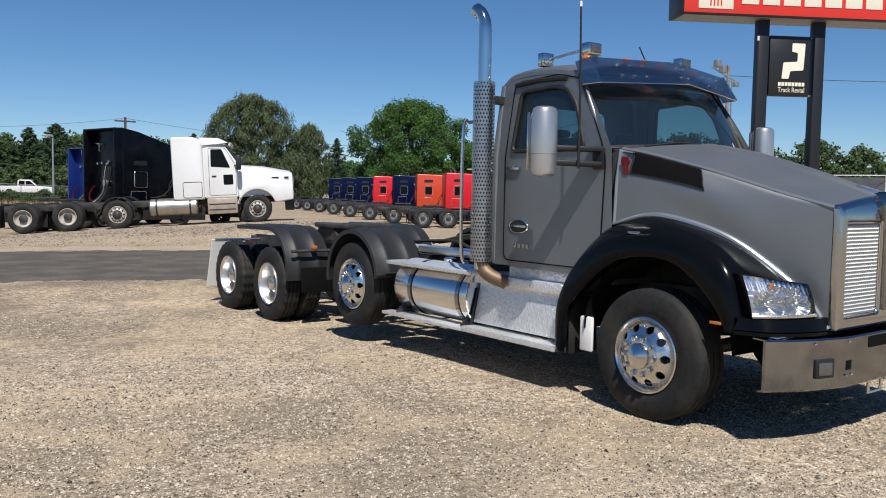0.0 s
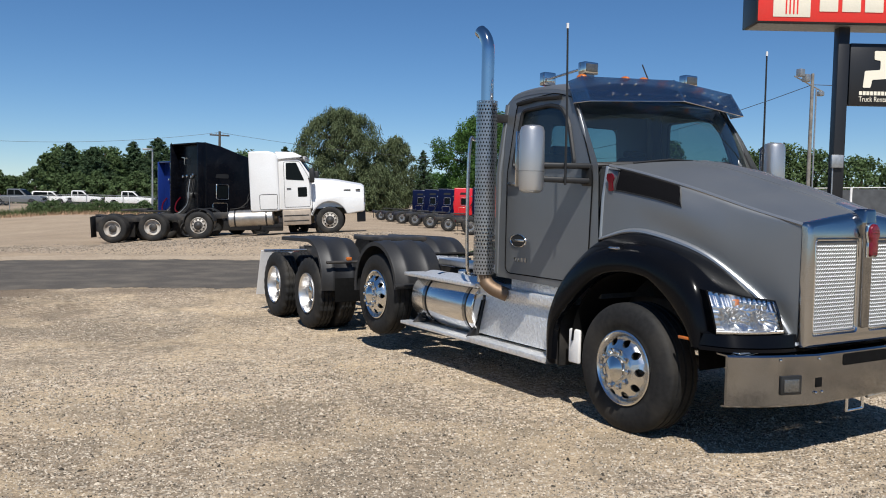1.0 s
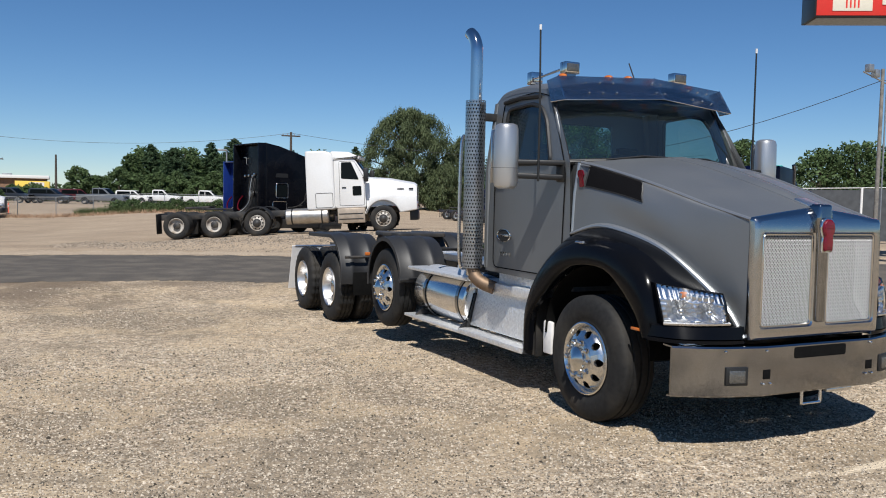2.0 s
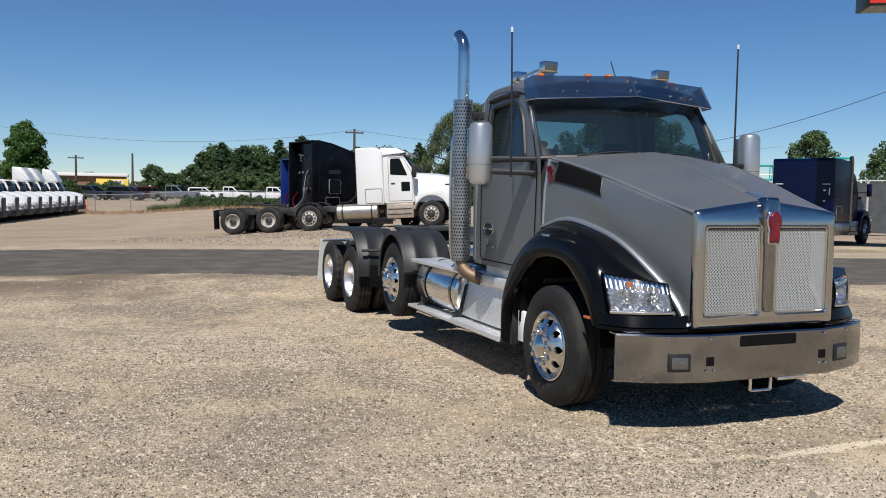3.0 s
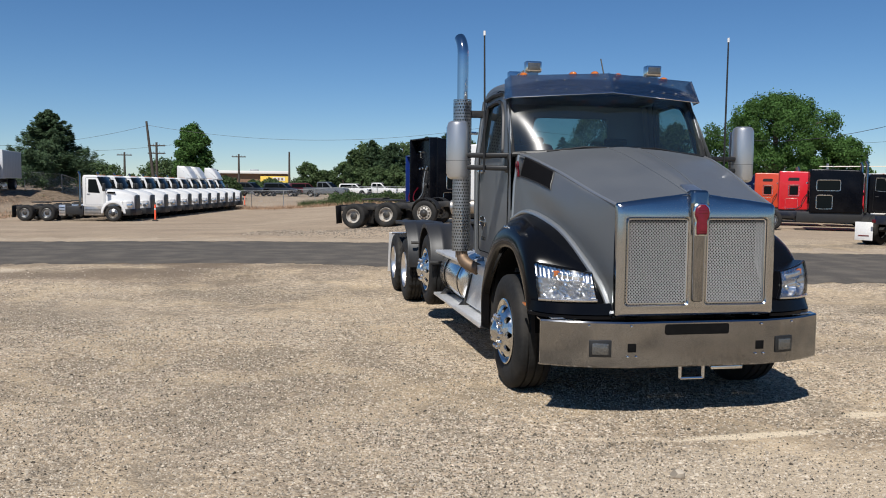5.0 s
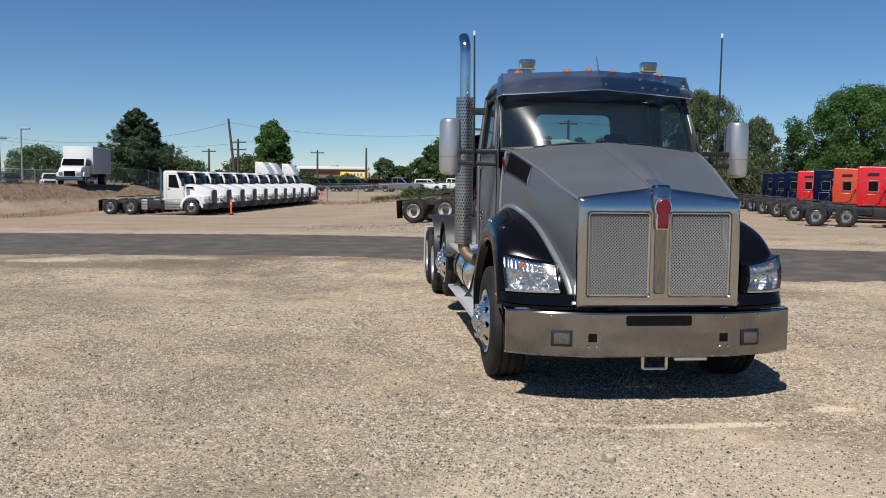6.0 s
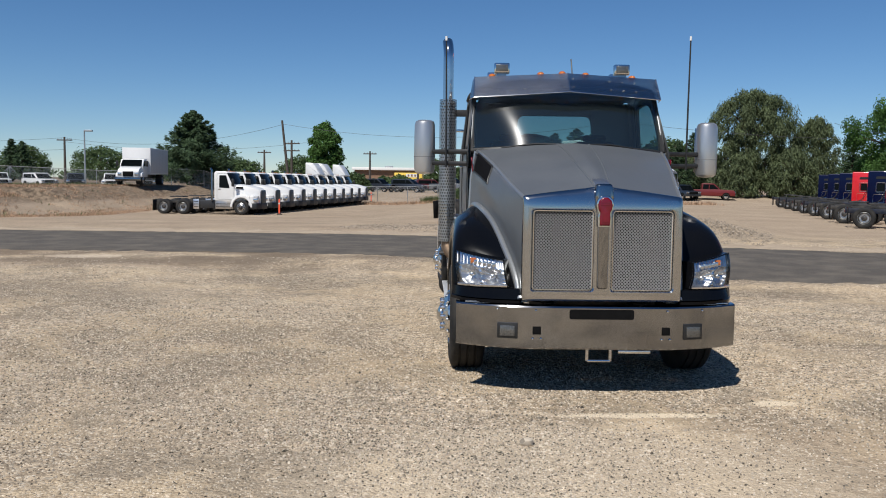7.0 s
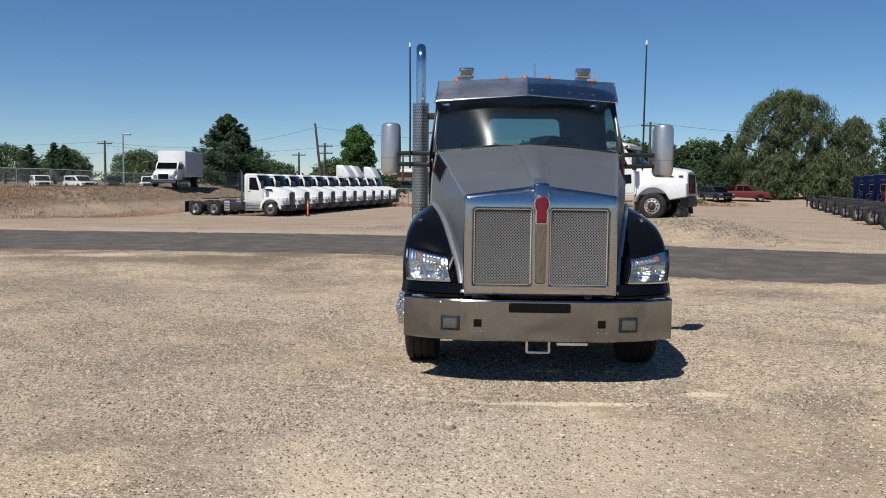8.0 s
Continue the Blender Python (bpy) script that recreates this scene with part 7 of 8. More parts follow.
for i, paint in enumerate(ROW):
    m = heading(19.5 + 1.55 * i, 34.4 + 5.35 * i, 0.866, -0.5)
    if paint in first:
        copy_thing(first[paint], m)
    else:
        first[paint] = tractor(m, paint, WORDS[paint], front=7.4, cab=(5.75, 6.95), sleeper=(3.1, 5.5), sleeper_top=3.08, hood_end=8.6, cab_top=2.85,
                               group="row of coloured trucks", frame="row_frame" if paint in ("black_cab", "navy") else "frame", stacks=2 if paint in ("black_cab", "orange") else 0, wide_window=paint == "black_cab", tank=False)

# row of white day cabs, the last three with tall fairings
day = tractor(heading(-20.7, 51.1, 0.995, -0.10), "white", "white day cab semi truck with dark grille in a row", front=5.5, cab=(3.55, 4.95), hood_end=6.65, group="row of white trucks", stacks=1, tank=False, tall_grille=True, belt=2.02, hood_top=1.86, cab_top=2.95, rake=0.42)
hi = None
for i in range(1, 11):
    m = heading(-20.7 + 0.43 * i, 51.1 + 2.9 * i, 0.995, -0.10)
    if i in (7, 8, 10):
        if hi is None:
            hi = tractor(m, "white", "white semi truck with tall roof fairing in a row", front=5.5, cab=(3.55, 4.95), hood_end=6.65, tall=(3.3, 4.7, 4.05), group="row of white trucks", stacks=0, tank=False, tall_grille=True, belt=2.02, hood_top=1.86, cab_top=2.95, rake=0.42)
        else:
            copy_thing(hi, m)
    else:
        copy_thing(day, m)

# dark blue truck seen from the rear
tractor(heading(16.56, 18.68, 0.883, 0.469), "navy", "dark blue sleeper semi truck with white mudflaps", front=7.0, cab=(5.2, 6.4), sleeper=(3.0, 5.22), sleeper_top=3.35, hood_end=8.3, frame="row_frame", flap="white_rubber", stacks=2, marker_strips=True, side_windows=False)


# ---- cars, pickups, box truck ----
def car_wheel(parent, x, y, s, r=0.37):
    key = ("car", r)
    m = pose(x, y, r, 0, 0, -90 if s > 0 else 90)
    if key in WHEELS:
        return again(WHEELS[key], m, parent)
    t = part("tyre", revolved([(r * 0.6, 0.03), (r * 0.75, 0.0), (r * 0.95, 0.01), (r, 0.05), (r, 0.2), (r * 0.95, 0.24), (r * 0.6, 0.22)], 24), M["rubber"], parent)
    part("rim", revolved([(r * 0.62, 0.02), (r * 0.58, 0.05), (r * 0.3, 0.03), (0.0001, 0.02)], 16), M["alloy"], t)
    t.matrix_basis = m
    WHEELS[key] = t
    return t


def car(m, paint, label, kind="pickup"):
    """x ahead, on the ground."""
    P, T = M[paint], thing({"pickup": "pickup_truck", "suv": "suv", "van": "jeep"}[kind], m, label, "pickup" if kind == "pickup" else "car", "cars by the fence")
    L = 2.75 if kind == "pickup" else 2.25
    low = [(-L, 0.45), (L, 0.42), (L + 0.02, 0.75), (L - 0.12, 1.08), (1.05, 1.18), (-L, 1.14)] if kind == "pickup" else [(-L, 0.42), (L, 0.40), (L, 0.72), (L - 0.15, 0.98), (0.95, 1.08), (-L, 1.06)]
    part("body", prismed(rounded(low, 0.08, 3), "y", -0.95, 0.95, bevel=0.05), P, T)
    if kind == "pickup":
        cabp = [(-0.95, 1.14), (1.15, 1.16), (0.45, 1.82), (0.2, 1.88), (-0.75, 1.88), (-0.92, 1.8)]
        glass = [(-0.82, 1.22), (0.92, 1.22), (0.36, 1.74), (-0.76, 1.76)]
        part("tailgate_bed", boxed(-2.70, -1.0, -0.78, 0.78, 1.10, 1.148, bevel=0.01), M["dark"], T)
    else:
        cabp = [(-2.15, 1.05), (1.05, 1.08), (0.35, 1.66), (0.1, 1.72), (-1.9, 1.70), (-2.1, 1.6)]
        glass = [(-1.95, 1.14), (0.85, 1.14), (0.28, 1.58), (-1.85, 1.58)]
    c = part("cabin", prismed(rounded(cabp, 0.06, 3), "y", -0.84, 0.84, bevel=0.06), P, T)
    for s in (-1, 1):
        part("side_window", prismed(rounded(glass, 0.05, 3), "y", *sorted((0.835 * s, 0.85 * s))), M["dark_glass"], c)
        part("window_post", boxed(-0.16, -0.08, *sorted((0.84 * s, 0.856 * s)), 1.2, 1.7), P, c)
        for x in (-1.75 if kind == "pickup" else -1.35, 1.75 if kind == "pickup" else 1.4):
            car_wheel(T, x, 0.97 * s, s)
            # A near-black half disc paints the shaded gap round the wheel.
            arc = [(x + 0.43 * math.cos(a), 0.40 + 0.43 * math.sin(a)) for a in (math.pi * k / 10 for k in range(11))]
            part("wheel_arch", prismed(arc, "y", *sorted((0.945 * s, 0.957 * s))), M["dark"], T)
        part("headlamp", boxed(L - 0.12, L + 0.03, *sorted((0.62 * s, 0.92 * s)), 0.76, 0.92, bevel=0.02), M["alloy"], T)
        part("tail_lamp", boxed(-L - 0.02, -L + 0.06, *sorted((0.80 * s, 0.94 * s)), 0.78, 1.05, bevel=0.02), M["red_lens"], T)
    x0, x1 = (1.17, 0.42) if kind == "pickup" else (1.07, 0.33)
    bm = bmesh.new()
    z0, z1 = (1.20, 1.80) if kind == "pickup" else (1.12, 1.64)
    bm.faces.new([bm.verts.new(p) for p in ((x0 + 0.04, -0.76, z0), (x0 + 0.04, 0.76, z0), (x1 + 0.11, 0.70, z1), (x1 + 0.11, -0.70, z1))])
    bmesh.ops.solidify(bm, geom=bm.faces[:], thickness=0.02)
    part("windscreen", bm, M["dark_glass"], c)
    part("bumper", boxed(L - 0.05, L + 0.10, -0.93, 0.93, 0.42, 0.62, bevel=0.03), M["poly"] if kind != "pickup" else M["steel"], T)
    part("grille", boxed(L - 0.06, L + 0.03, -0.55, 0.55, 0.66, 0.95, bevel=0.02), M["dark"], T)
    return T


for x, y, hx, hy, paint, kind, label in (
        (-10.3, 100.5, 0.9, -0.45, "dark_car", "suv", "dark sport utility car parked behind the fence"),
        (-6.4, 100.5, 0.95, -0.3, "dark_car", "suv", "dark car parked behind the fence"),
        (-3.6, 104.0, 0.97, 0.25, "maroon_car", "suv", "maroon car parked behind the fence"),
        (-0.9, 99.0, 0.9, -0.44, "grey_car", "pickup", "grey pickup truck parked behind the fence"),
        (3.4, 112.0, 0.9, -0.44, "white", "suv", "white car parked behind the fence"),
        (6.8, 112.0, 0.93, -0.36, "white", "pickup", "white pickup truck parked behind the fence"),
        (11.2, 101.5, 0.93, -0.36, "white", "pickup", "white crew pickup truck by the light pole"),
        (28.9, 89.6, 0.98, -0.2, "shaded_red", "pickup", "red pickup truck parked under the trees"),
        (25.7, 89.2, 0.3, -0.95, "dark_car", "suv", "dark car parked under the trees"),
        (-50.5, 84.0, 0.6, -0.8, "white", "suv", "white car standing behind the bank"),
        (-46.5, 85.0, 0.8, -0.6, "white", "suv", "white car standing behind the bank"),
        (-42.5, 85.0, 0.4, -0.9, "dark_car", "suv", "dark car standing behind the bank"),
        (-37.6, 83.0, 0.3, -0.95, "white", "van", "white boxy car standing behind the bank"),
        (-34.5, 85.0, 0.3, -0.95, "grey_car", "suv", "grey car standing behind the bank")):
    car(heading(x, y, hx, hy), paint, label, kind)

bt = thing("box_truck", heading(-29.7, 69.0, 0.10, -0.995), "white box truck with painted shade on its side parked on the bank", "truck")
part("cargo_box", boxed(-6.6, 0.2, -1.25, 1.25, 1.05, 3.42, bevel=0.03), M["box_white"], bt)
# Panels on the left side only; their grey paints the shade there.
for k in range(11):
    part("side_panel", boxed(-6.5 + 0.6 * k, -5.93 + 0.6 * k, 1.25, 1.262, 1.15, 3.34, bevel=0.004), M["box_shade"], bt)
part("cab_body", prismed(rounded([(0.25, 0.75), (1.9, 0.75), (1.95, 1.75), (1.45, 2.35), (0.3, 2.42)], 0.08, 3), "y", -1.0, 1.0, bevel=0.05), M["white"], bt)
part("hood", prismed(rounded([(1.85, 0.7), (3.0, 0.7), (3.05, 1.25), (2.7, 1.5), (1.85, 1.72)], 0.1, 3), "y", -0.92, 0.92, bevel=0.08), M["white"], bt)
bm = bmesh.new()
bm.faces.new([bm.verts.new(p) for p in ((2.02, -0.9, 1.74), (2.02, 0.9, 1.74), (1.56, 0.84, 2.3), (1.56, -0.84, 2.3))])
bmesh.ops.solidify(bm, geom=bm.faces[:], thickness=0.02)
part("windscreen", bm, M["dark_glass"], bt)
part("grille", boxed(3.0, 3.06, -0.45, 0.45, 0.8, 1.25, bevel=0.02), M["dark"], bt)
part("bumper", boxed(2.95, 3.2, -1.1, 1.1, 0.42, 0.72, bevel=0.03), M["steel"], bt)
part("frame_rail", boxed(-6.4, 2.8, -0.42, 0.42, 0.7, 1.0), M["frame"], bt)
for s in (-1, 1):
    far_wheel(bt, "dual", pose(-4.4, 1.2 * s, 0.51, 0, 0, 0 if s > 0 else 180))
    far_wheel(bt, "single", pose(2.2, 1.1 * s, 0.51, 0, 0, 0 if s > 0 else 180))
    part("headlamp", boxed(2.9, 3.07, *sorted((0.55 * s, 0.88 * s)), 0.9, 1.15, bevel=0.03), M["alloy"], bt)
    part("mirror", boxed(1.6, 1.75, *sorted((1.2 * s, 1.38 * s)), 1.7, 2.2, bevel=0.03), M["trim"], bt)
    part("side_window", prismed([(0.6, 1.72), (1.7, 1.72), (1.36, 2.22), (0.62, 2.25)], "y", *sorted((0.99 * s, 1.008 * s))), M["dark_glass"], bt)
    part("front_fender", prismed(rounded([(1.55, 0.75), (1.65, 1.1), (2.2, 1.2), (2.75, 1.1), (2.85, 0.75)], 0.1, 3), "y", *sorted((0.85 * s, 1.12 * s)), bevel=0.03), M["white"], bt)

# ---- sign ----
SD = Vector((0.870, -0.494, 0)).normalized()
sign_m = Matrix.Translation((17.24, 15.5, ground_z(20, 14))) @ Matrix(((SD.x, -SD.y, 0, 0), (SD.y, SD.x, 0, 0), (0, 0, 1, 0), (0, 0, 0, 1)))
sg = thing("road_sign", sign_m, "large red dealership sign on two black posts", "sign")
cabinet = part("sign_cabinet", boxed(0, 8.6, 0.0, 1.3, 8.0, 10.3, bevel=0.02), M["sign_black"], sg, "black sign cabinet")
part("sign_face", boxed(0.05, 8.55, -0.012, 0.0, 8.06, 10.24, bevel=0.004), M["sign_red"], cabinet, "red sign face")
part("underside", boxed(0.1, 8.5, 0.1, 1.2, 7.985, 8.0), M["galv"], cabinet)
lg = part("sign_emblem", boxed(0.55, 1.80, -0.03, -0.012, 8.20, 9.7, bevel=0.01), M["cream"], cabinet, "cream emblem panel")
for k in range(4):
    part("emblem_bar", boxed(0.96 + 0.125 * k, 1.01 + 0.125 * k, -0.04, -0.03, 8.30, 9.3), M["sign_red"], lg)
for k in range(8):
    part("brand_bar", boxed(2.1 + 0.76 * k, 2.72 + 0.76 * k, -0.03, -0.012, 8.40, 9.4, bevel=0.02), M["cream"], cabinet, "cream block shape on the sign")
for u in (3.19, 5.28):
    part("sign_post", boxed(u - 0.19, u + 0.19, 0.41, 0.79, 0.0, 8.0, bevel=0.02), M["sign_black"], sg, "black square steel post")
part("conduit_box", boxed(2.90, 3.30, 0.30, 0.41, 3.22, 3.66, bevel=0.01), M["galv"], sg, "grey steel switch box")
part("conduit", tubed([(2.98, 0.40, 0.0), (2.98, 0.40, 3.22)], 0.025, 8), M["galv"], sg)
sub = part("rental_sign", boxed(4.55, 6.52, 0.22, 0.5, 5.45, 7.55, bevel=0.015), M["sign_black"], sg, "black rental sign between the posts")
sub.matrix_basis = Matrix.Translation((3.45, 0.25, 5.37)) @ Matrix.Diagonal((0.766, 1, 1, 1)) @ Matrix.Translation((-4.55, 0, -5.45))
for u0, u1, z in ((4.45, 4.55, 7.52), (6.52, 6.70, 7.52), (4.45, 4.55, 5.48), (6.52, 6.70, 5.48)):
    part("sign_bracket", boxed(u0, u1, 0.32, 0.40, z - 0.03, z + 0.03), M["galv"], sub)
bm = prismed(rounded([(5.15, 6.05), (5.5, 6.05), (5.56, 6.32), (6.2, 6.36), (6.26, 7.30), (5.62, 7.30), (5.62, 7.0), (5.90, 6.97), (5.90, 6.66), (5.22, 6.62)], 0.05, 3), "y", 0.20, 0.222)
part("letter_shape", bm, M["cream"], sub, "cream bent arrow mark")
for k in range(8):
    part("brand_bar", boxed(5.0 + 0.165 * k, 5.13 + 0.165 * k, 0.205, 0.222, 5.80, 5.93), M["cream"], sub)
txt = bpy.data.curves.new("rental_words", "FONT")
txt.body, txt.size, txt.extrude, txt.align_x = "Truck Rental", 0.25, 0.004, "CENTER"
tx = new("rental_words", txt)
tx.parent = sub
tx.matrix_basis = pose(5.65, 0.212, 5.58, 90, 0, 0)
txt.materials.append(M["cream"])

# flood light pole and cables
fp = thing("light_pole", pose(27.5, 20.9, ground_z(27.5, 20.9)), "wooden pole with flood lights on top", "pole")
part("pole", tubed([(0, 0, 0), (0, 0, 7.9)], [0.10, 0.07], 12), M["grey_wood"], fp)
part("conduit", tubed([(0.16, -0.1, 0), (0.16, -0.1, 7.2)], 0.035, 8), M["galv"], fp)
part("cross_arm", tubed([(-0.85, 0.3, 7.75), (0.5, -0.2, 7.1)], 0.035, 8), M["galv"], fp)
for dx, dz in ((-0.95, 7.75), (-0.55, 7.55), (0.45, 7.0)):
    part("flood_lamp", boxed(dx - 0.15, dx + 0.15, -0.22, 0.05, dz - 0.08, dz + (0.26 if dx < 0 else 0.12), bevel=0.04), M["galv"], fp, "pale flood lamp")


def cable(name, a, b, sag, r=0.016):
    a, b = Vector(a), Vector(b)
    pts = [a.lerp(b, k / 20) - Vector((0, 0, sag * 4 * (k / 20) * (1 - k / 20))) for k in range(21)]
    return tagged(link(name, tubed(pts, r, 5), M["cable"]), "thin black overhead cable", "cable", "overhead cables")


cable("overhead_cable", (27.5, 20.9, 7.4), (34, 70, 7.6), 2.2)
cable("overhead_cable", (27.5, 20.9, 7.4), (75, -4, 12.5), 1.5)


def utility_pole(x, y, top, lean=0.0, arms=1, label="weathered wooden utility pole with cross arm"):
    g = ground_z(x, y)
    t = thing("utility_pole", pose(x, y, g - 0.1, 0, lean, 0), label, "pole", "utility poles")
    h = top - g + 0.1
    part("pole", tubed([(0, 0, 0), (0, 0, h)], [0.19, 0.12], 10), M["wood"], t)
    for k in range(arms):
        z = h - 0.4 - 0.9 * k
        part("cross_arm", boxed(-1.0, 1.0, -0.06, 0.06, z - 0.07, z + 0.07, bevel=0.01), M["wood"], t)
        for dx in (-0.85, -0.35, 0.35, 0.85):
            part("insulator", tubed([(dx, 0, z + 0.06), (dx, 0, z + 0.22)], [0.05, 0.03], 8), M["galv"], t)
    return t


utility_pole(-20.2, 92.5, 8.9, lean=-6, arms=0, label="leaning dark wooden utility pole")
utility_pole(-20.9, 97.3, 6.75, arms=2)
utility_pole(-51, 101, 7.0, arms=1)
utility_pole(16.7, 82, 8.5, arms=1)
utility_pole(-28.5, 116.3, 6.2, arms=1)
utility_pole(-13.1, 118.4, 6.25, arms=1)
utility_pole(-5.9, 118.8, 6.7, arms=0)
for x, y, top, dx in ((-41.0, 84.0, 6.9, 1), (9.9, 81.0, 6.3, -1)):
    g = ground_z(x, y)
    t = thing("street_lamp", pose(x, y, g), "tall grey steel street lamp", "street lamp")
    part("pole", tubed([(0, 0, 0), (0, 0, top - g)], [0.11, 0.07], 10), M["galv"], t)
    part("lamp_head", boxed(min(0, dx * 0.9), max(0, dx * 0.9), -0.18, 0.18, top - g - 0.1, top - g + 0.08, bevel=0.04), M["galv"], t)
for a, b, s in (((-110, 118, 8.6), (-51, 101, 6.9), 1.2), ((-51, 101, 6.9), (-20.9, 92.5, 8.4), 1.5), ((-20.9, 92.5, 8.4), (16.7, 82, 8.4), 1.6), ((16.7, 82, 8.4), (70, 78, 8.2), 1.6),
                ((-51, 101, 6.4), (-19.5, 100, 6.6), 1.0), ((-110, 118, 7.0), (-51, 101, 5.4), 1.0)):
    cable("overhead_cable", a, b, s, 0.017)


# ---- fences, markers, building ----
M["screen"] = mat("dark_grey_screen", (0.075, 0.08, 0.085), 0.7, grain=0.2, scale=3)

def fence(name, pts, h, label, step=3.0, post="galv", mesh_step=0.16, screen=False):
    """Chain link: posts and rails as parts, the wire net as one joined part."""
    t = thing(name, pose(0, 0, 0), label, "fence")
    net, wires = bmesh.new(), 0
    for a, b in zip(pts, pts[1:]):
        a, b = Vector(a), Vector(b)
        n = max(1, int((b - a).length / step))
        tops = []
        for k in range(n + 1):
            p = a.lerp(b, k / n)
            z = ground_z(p.x, p.y)
            part("fence_post", tubed([(p.x, p.y, z - 0.05), (p.x, p.y, z + h)], 0.07 if screen else 0.035, 8), M[post], t)
            if screen and k:
                q = a.lerp(b, (k - 1) / n)
                u = (p - q).normalized()
                v = Vector((-u.y, u.x)) * 0.02
                part("screen_panel", prismed([tuple(q + u * 0.07 - v), tuple(p - u * 0.07 - v), tuple(p - u * 0.07 + v), tuple(q + u * 0.07 + v)], "z", z + 0.1, z + h - 0.15), M["screen"], t, "dark grey screen panel")
            tops.append((p.x, p.y, z + h - 0.03))
        part("fence_rail", tubed(tops, 0.024, 6), M[post], t)
        m = int((b - a).length / mesh_step)
        for k in range(m):
            for sgn in (-1, 1):
                p, q = a.lerp(b, k / m), a.lerp(b, min(1.0, max(0.0, (k + sgn * h / mesh_step) / m)))
                z0, z1 = ground_z(p.x, p.y), ground_z(q.x, q.y)
                d = (b - a).normalized() * 0.006
                net.faces.new([net.verts.new(v) for v in ((p.x - d.x, p.y - d.y, z0), (p.x + d.x, p.y + d.y, z0), (q.x + d.x, q.y + d.y, z1 + h), (q.x - d.x, q.y - d.y, z1 + h))])
    o = part("wire_net", net, M["galv"], t)
    o["kind"] = "stuff"
    return t


fence("chain_link_fence", [(-18, 84.5), (-9, 83.5), (14, 82.2)], 1.8, "grey chain link fence in front of parked cars")
fence("chain_link_fence", [(-75, 66), (-44, 74), (-33, 78), (-18, 84.5)], 1.8, "grey chain link fence on top of the bank")
fence("yard_fence", [(27, 44), (33, 30), (40, 16), (46, 2)], 3.05, "dark screened fence with pale posts", post="white_rubber", mesh_step=0.5, screen=True)


def marker(x, y):
    t = thing("delineator_post", pose(x, y, ground_z(x, y)), "orange plastic delineator post on gravel", "traffic post", "orange marker posts")
    part("base", revolved([(0.20, 0), (0.19, 0.05), (0.08, 0.09), (0.0001, 0.09)], 16, axis="z"), M["rubber"], t)
    part("post", revolved([(0.06, 0.06), (0.055, 1.0), (0.03, 1.08), (0.0001, 1.09)], 14, axis="z"), M["cone_orange"], t)
    part("band", revolved([(0.0605, 0.72), (0.061, 0.73), (0.060, 0.82), (0.0595, 0.83)], 14, axis="z"), M["white"], t)


marker(-13.0, 50.6)
marker(-9.9, 86.0)

bd = thing("warehouse", pose(-15.8, 193, ground_z(-15.8, 193) - 0.3), "low brown warehouse with white flat roof and yellow end", "building")
part("wall", boxed(-8.0, 7.6, 0, 14, 0, 4.3, bevel=0.02), M["brown_wall"], bd)
part("yellow_wall", boxed(1.6, 8.2, -0.6, 13, 0, 3.75, bevel=0.02), M["yellow_wall"], bd, "yellow painted end wall")
part("roof", boxed(-8.6, 8.1, -0.8, 14.5, 4.3, 4.95, bevel=0.03), M["roof_white"], bd, "white flat roof edge")
part("roof_unit", boxed(-1.0, 0.9, 3, 5, 4.95, 5.35, bevel=0.02), M["galv"], bd)
part("window", boxed(4.4, 7.2, -0.63, -0.6, 2.7, 3.5), M["white"], bd)
for k in range(3):
    part("window_bar", boxed(4.75 + 0.8 * k, 5.15 + 0.8 * k, -0.66, -0.63, 2.85, 3.35), M["brown_wall"], bd)

for x, y, zb, zt in ((35.9, 41.6, 3.05, 4.3), (37.9, 40.0, 4.1, 4.75), (39.5, 38.3, 3.9, 4.8)):
    t = thing("boom_lift", heading(x, y, 0.6, -0.8), "teal boom lift parked behind the trucks", "lift")
    part("chassis", boxed(-1.1, 1.1, -0.8, 0.8, 0.4, 1.2, bevel=0.08), M["teal"], t)
    part("mast", boxed(-0.12, 0.12, -0.12, 0.12, 1.2, zb, bevel=0.03), M["teal"], t)
    bk = part("basket", boxed(-0.5, 0.5, -0.4, 0.4, zb, zb + 0.3, bevel=0.04), M["teal"], t)
    for dx in (-0.46, 0.46):
        for dy in (-0.36, 0.36):
            part("basket_post", tubed([(dx, dy, zb + 0.3), (dx, dy, zt)], 0.04, 6), M["teal"], bk)
    part("basket_rail", boxed(-0.5, 0.5, -0.4, 0.4, zt - 0.12, zt, bevel=0.03), M["teal"], bk)
    for dx in (-0.8, 0.8):
        for s in (-1, 1):
            car_wheel(t, dx, 0.78 * s, s)
rk = thing("pipe_rack", heading(33.5, 42, 0.78, -0.62), "pale yellow steel rails on a rack", "rack")
for z in (2.6, 3.1, 3.6):
    part("rail", tubed([(-4, 0, z), (4, 0, z)], 0.03, 8), M["cream"], rk)
for x in (-3.5, 0, 3.5):
    part("upright", tubed([(x, 0.08, 0), (x, 0.08, 3.8)], 0.08, 8), M["galv"], rk)


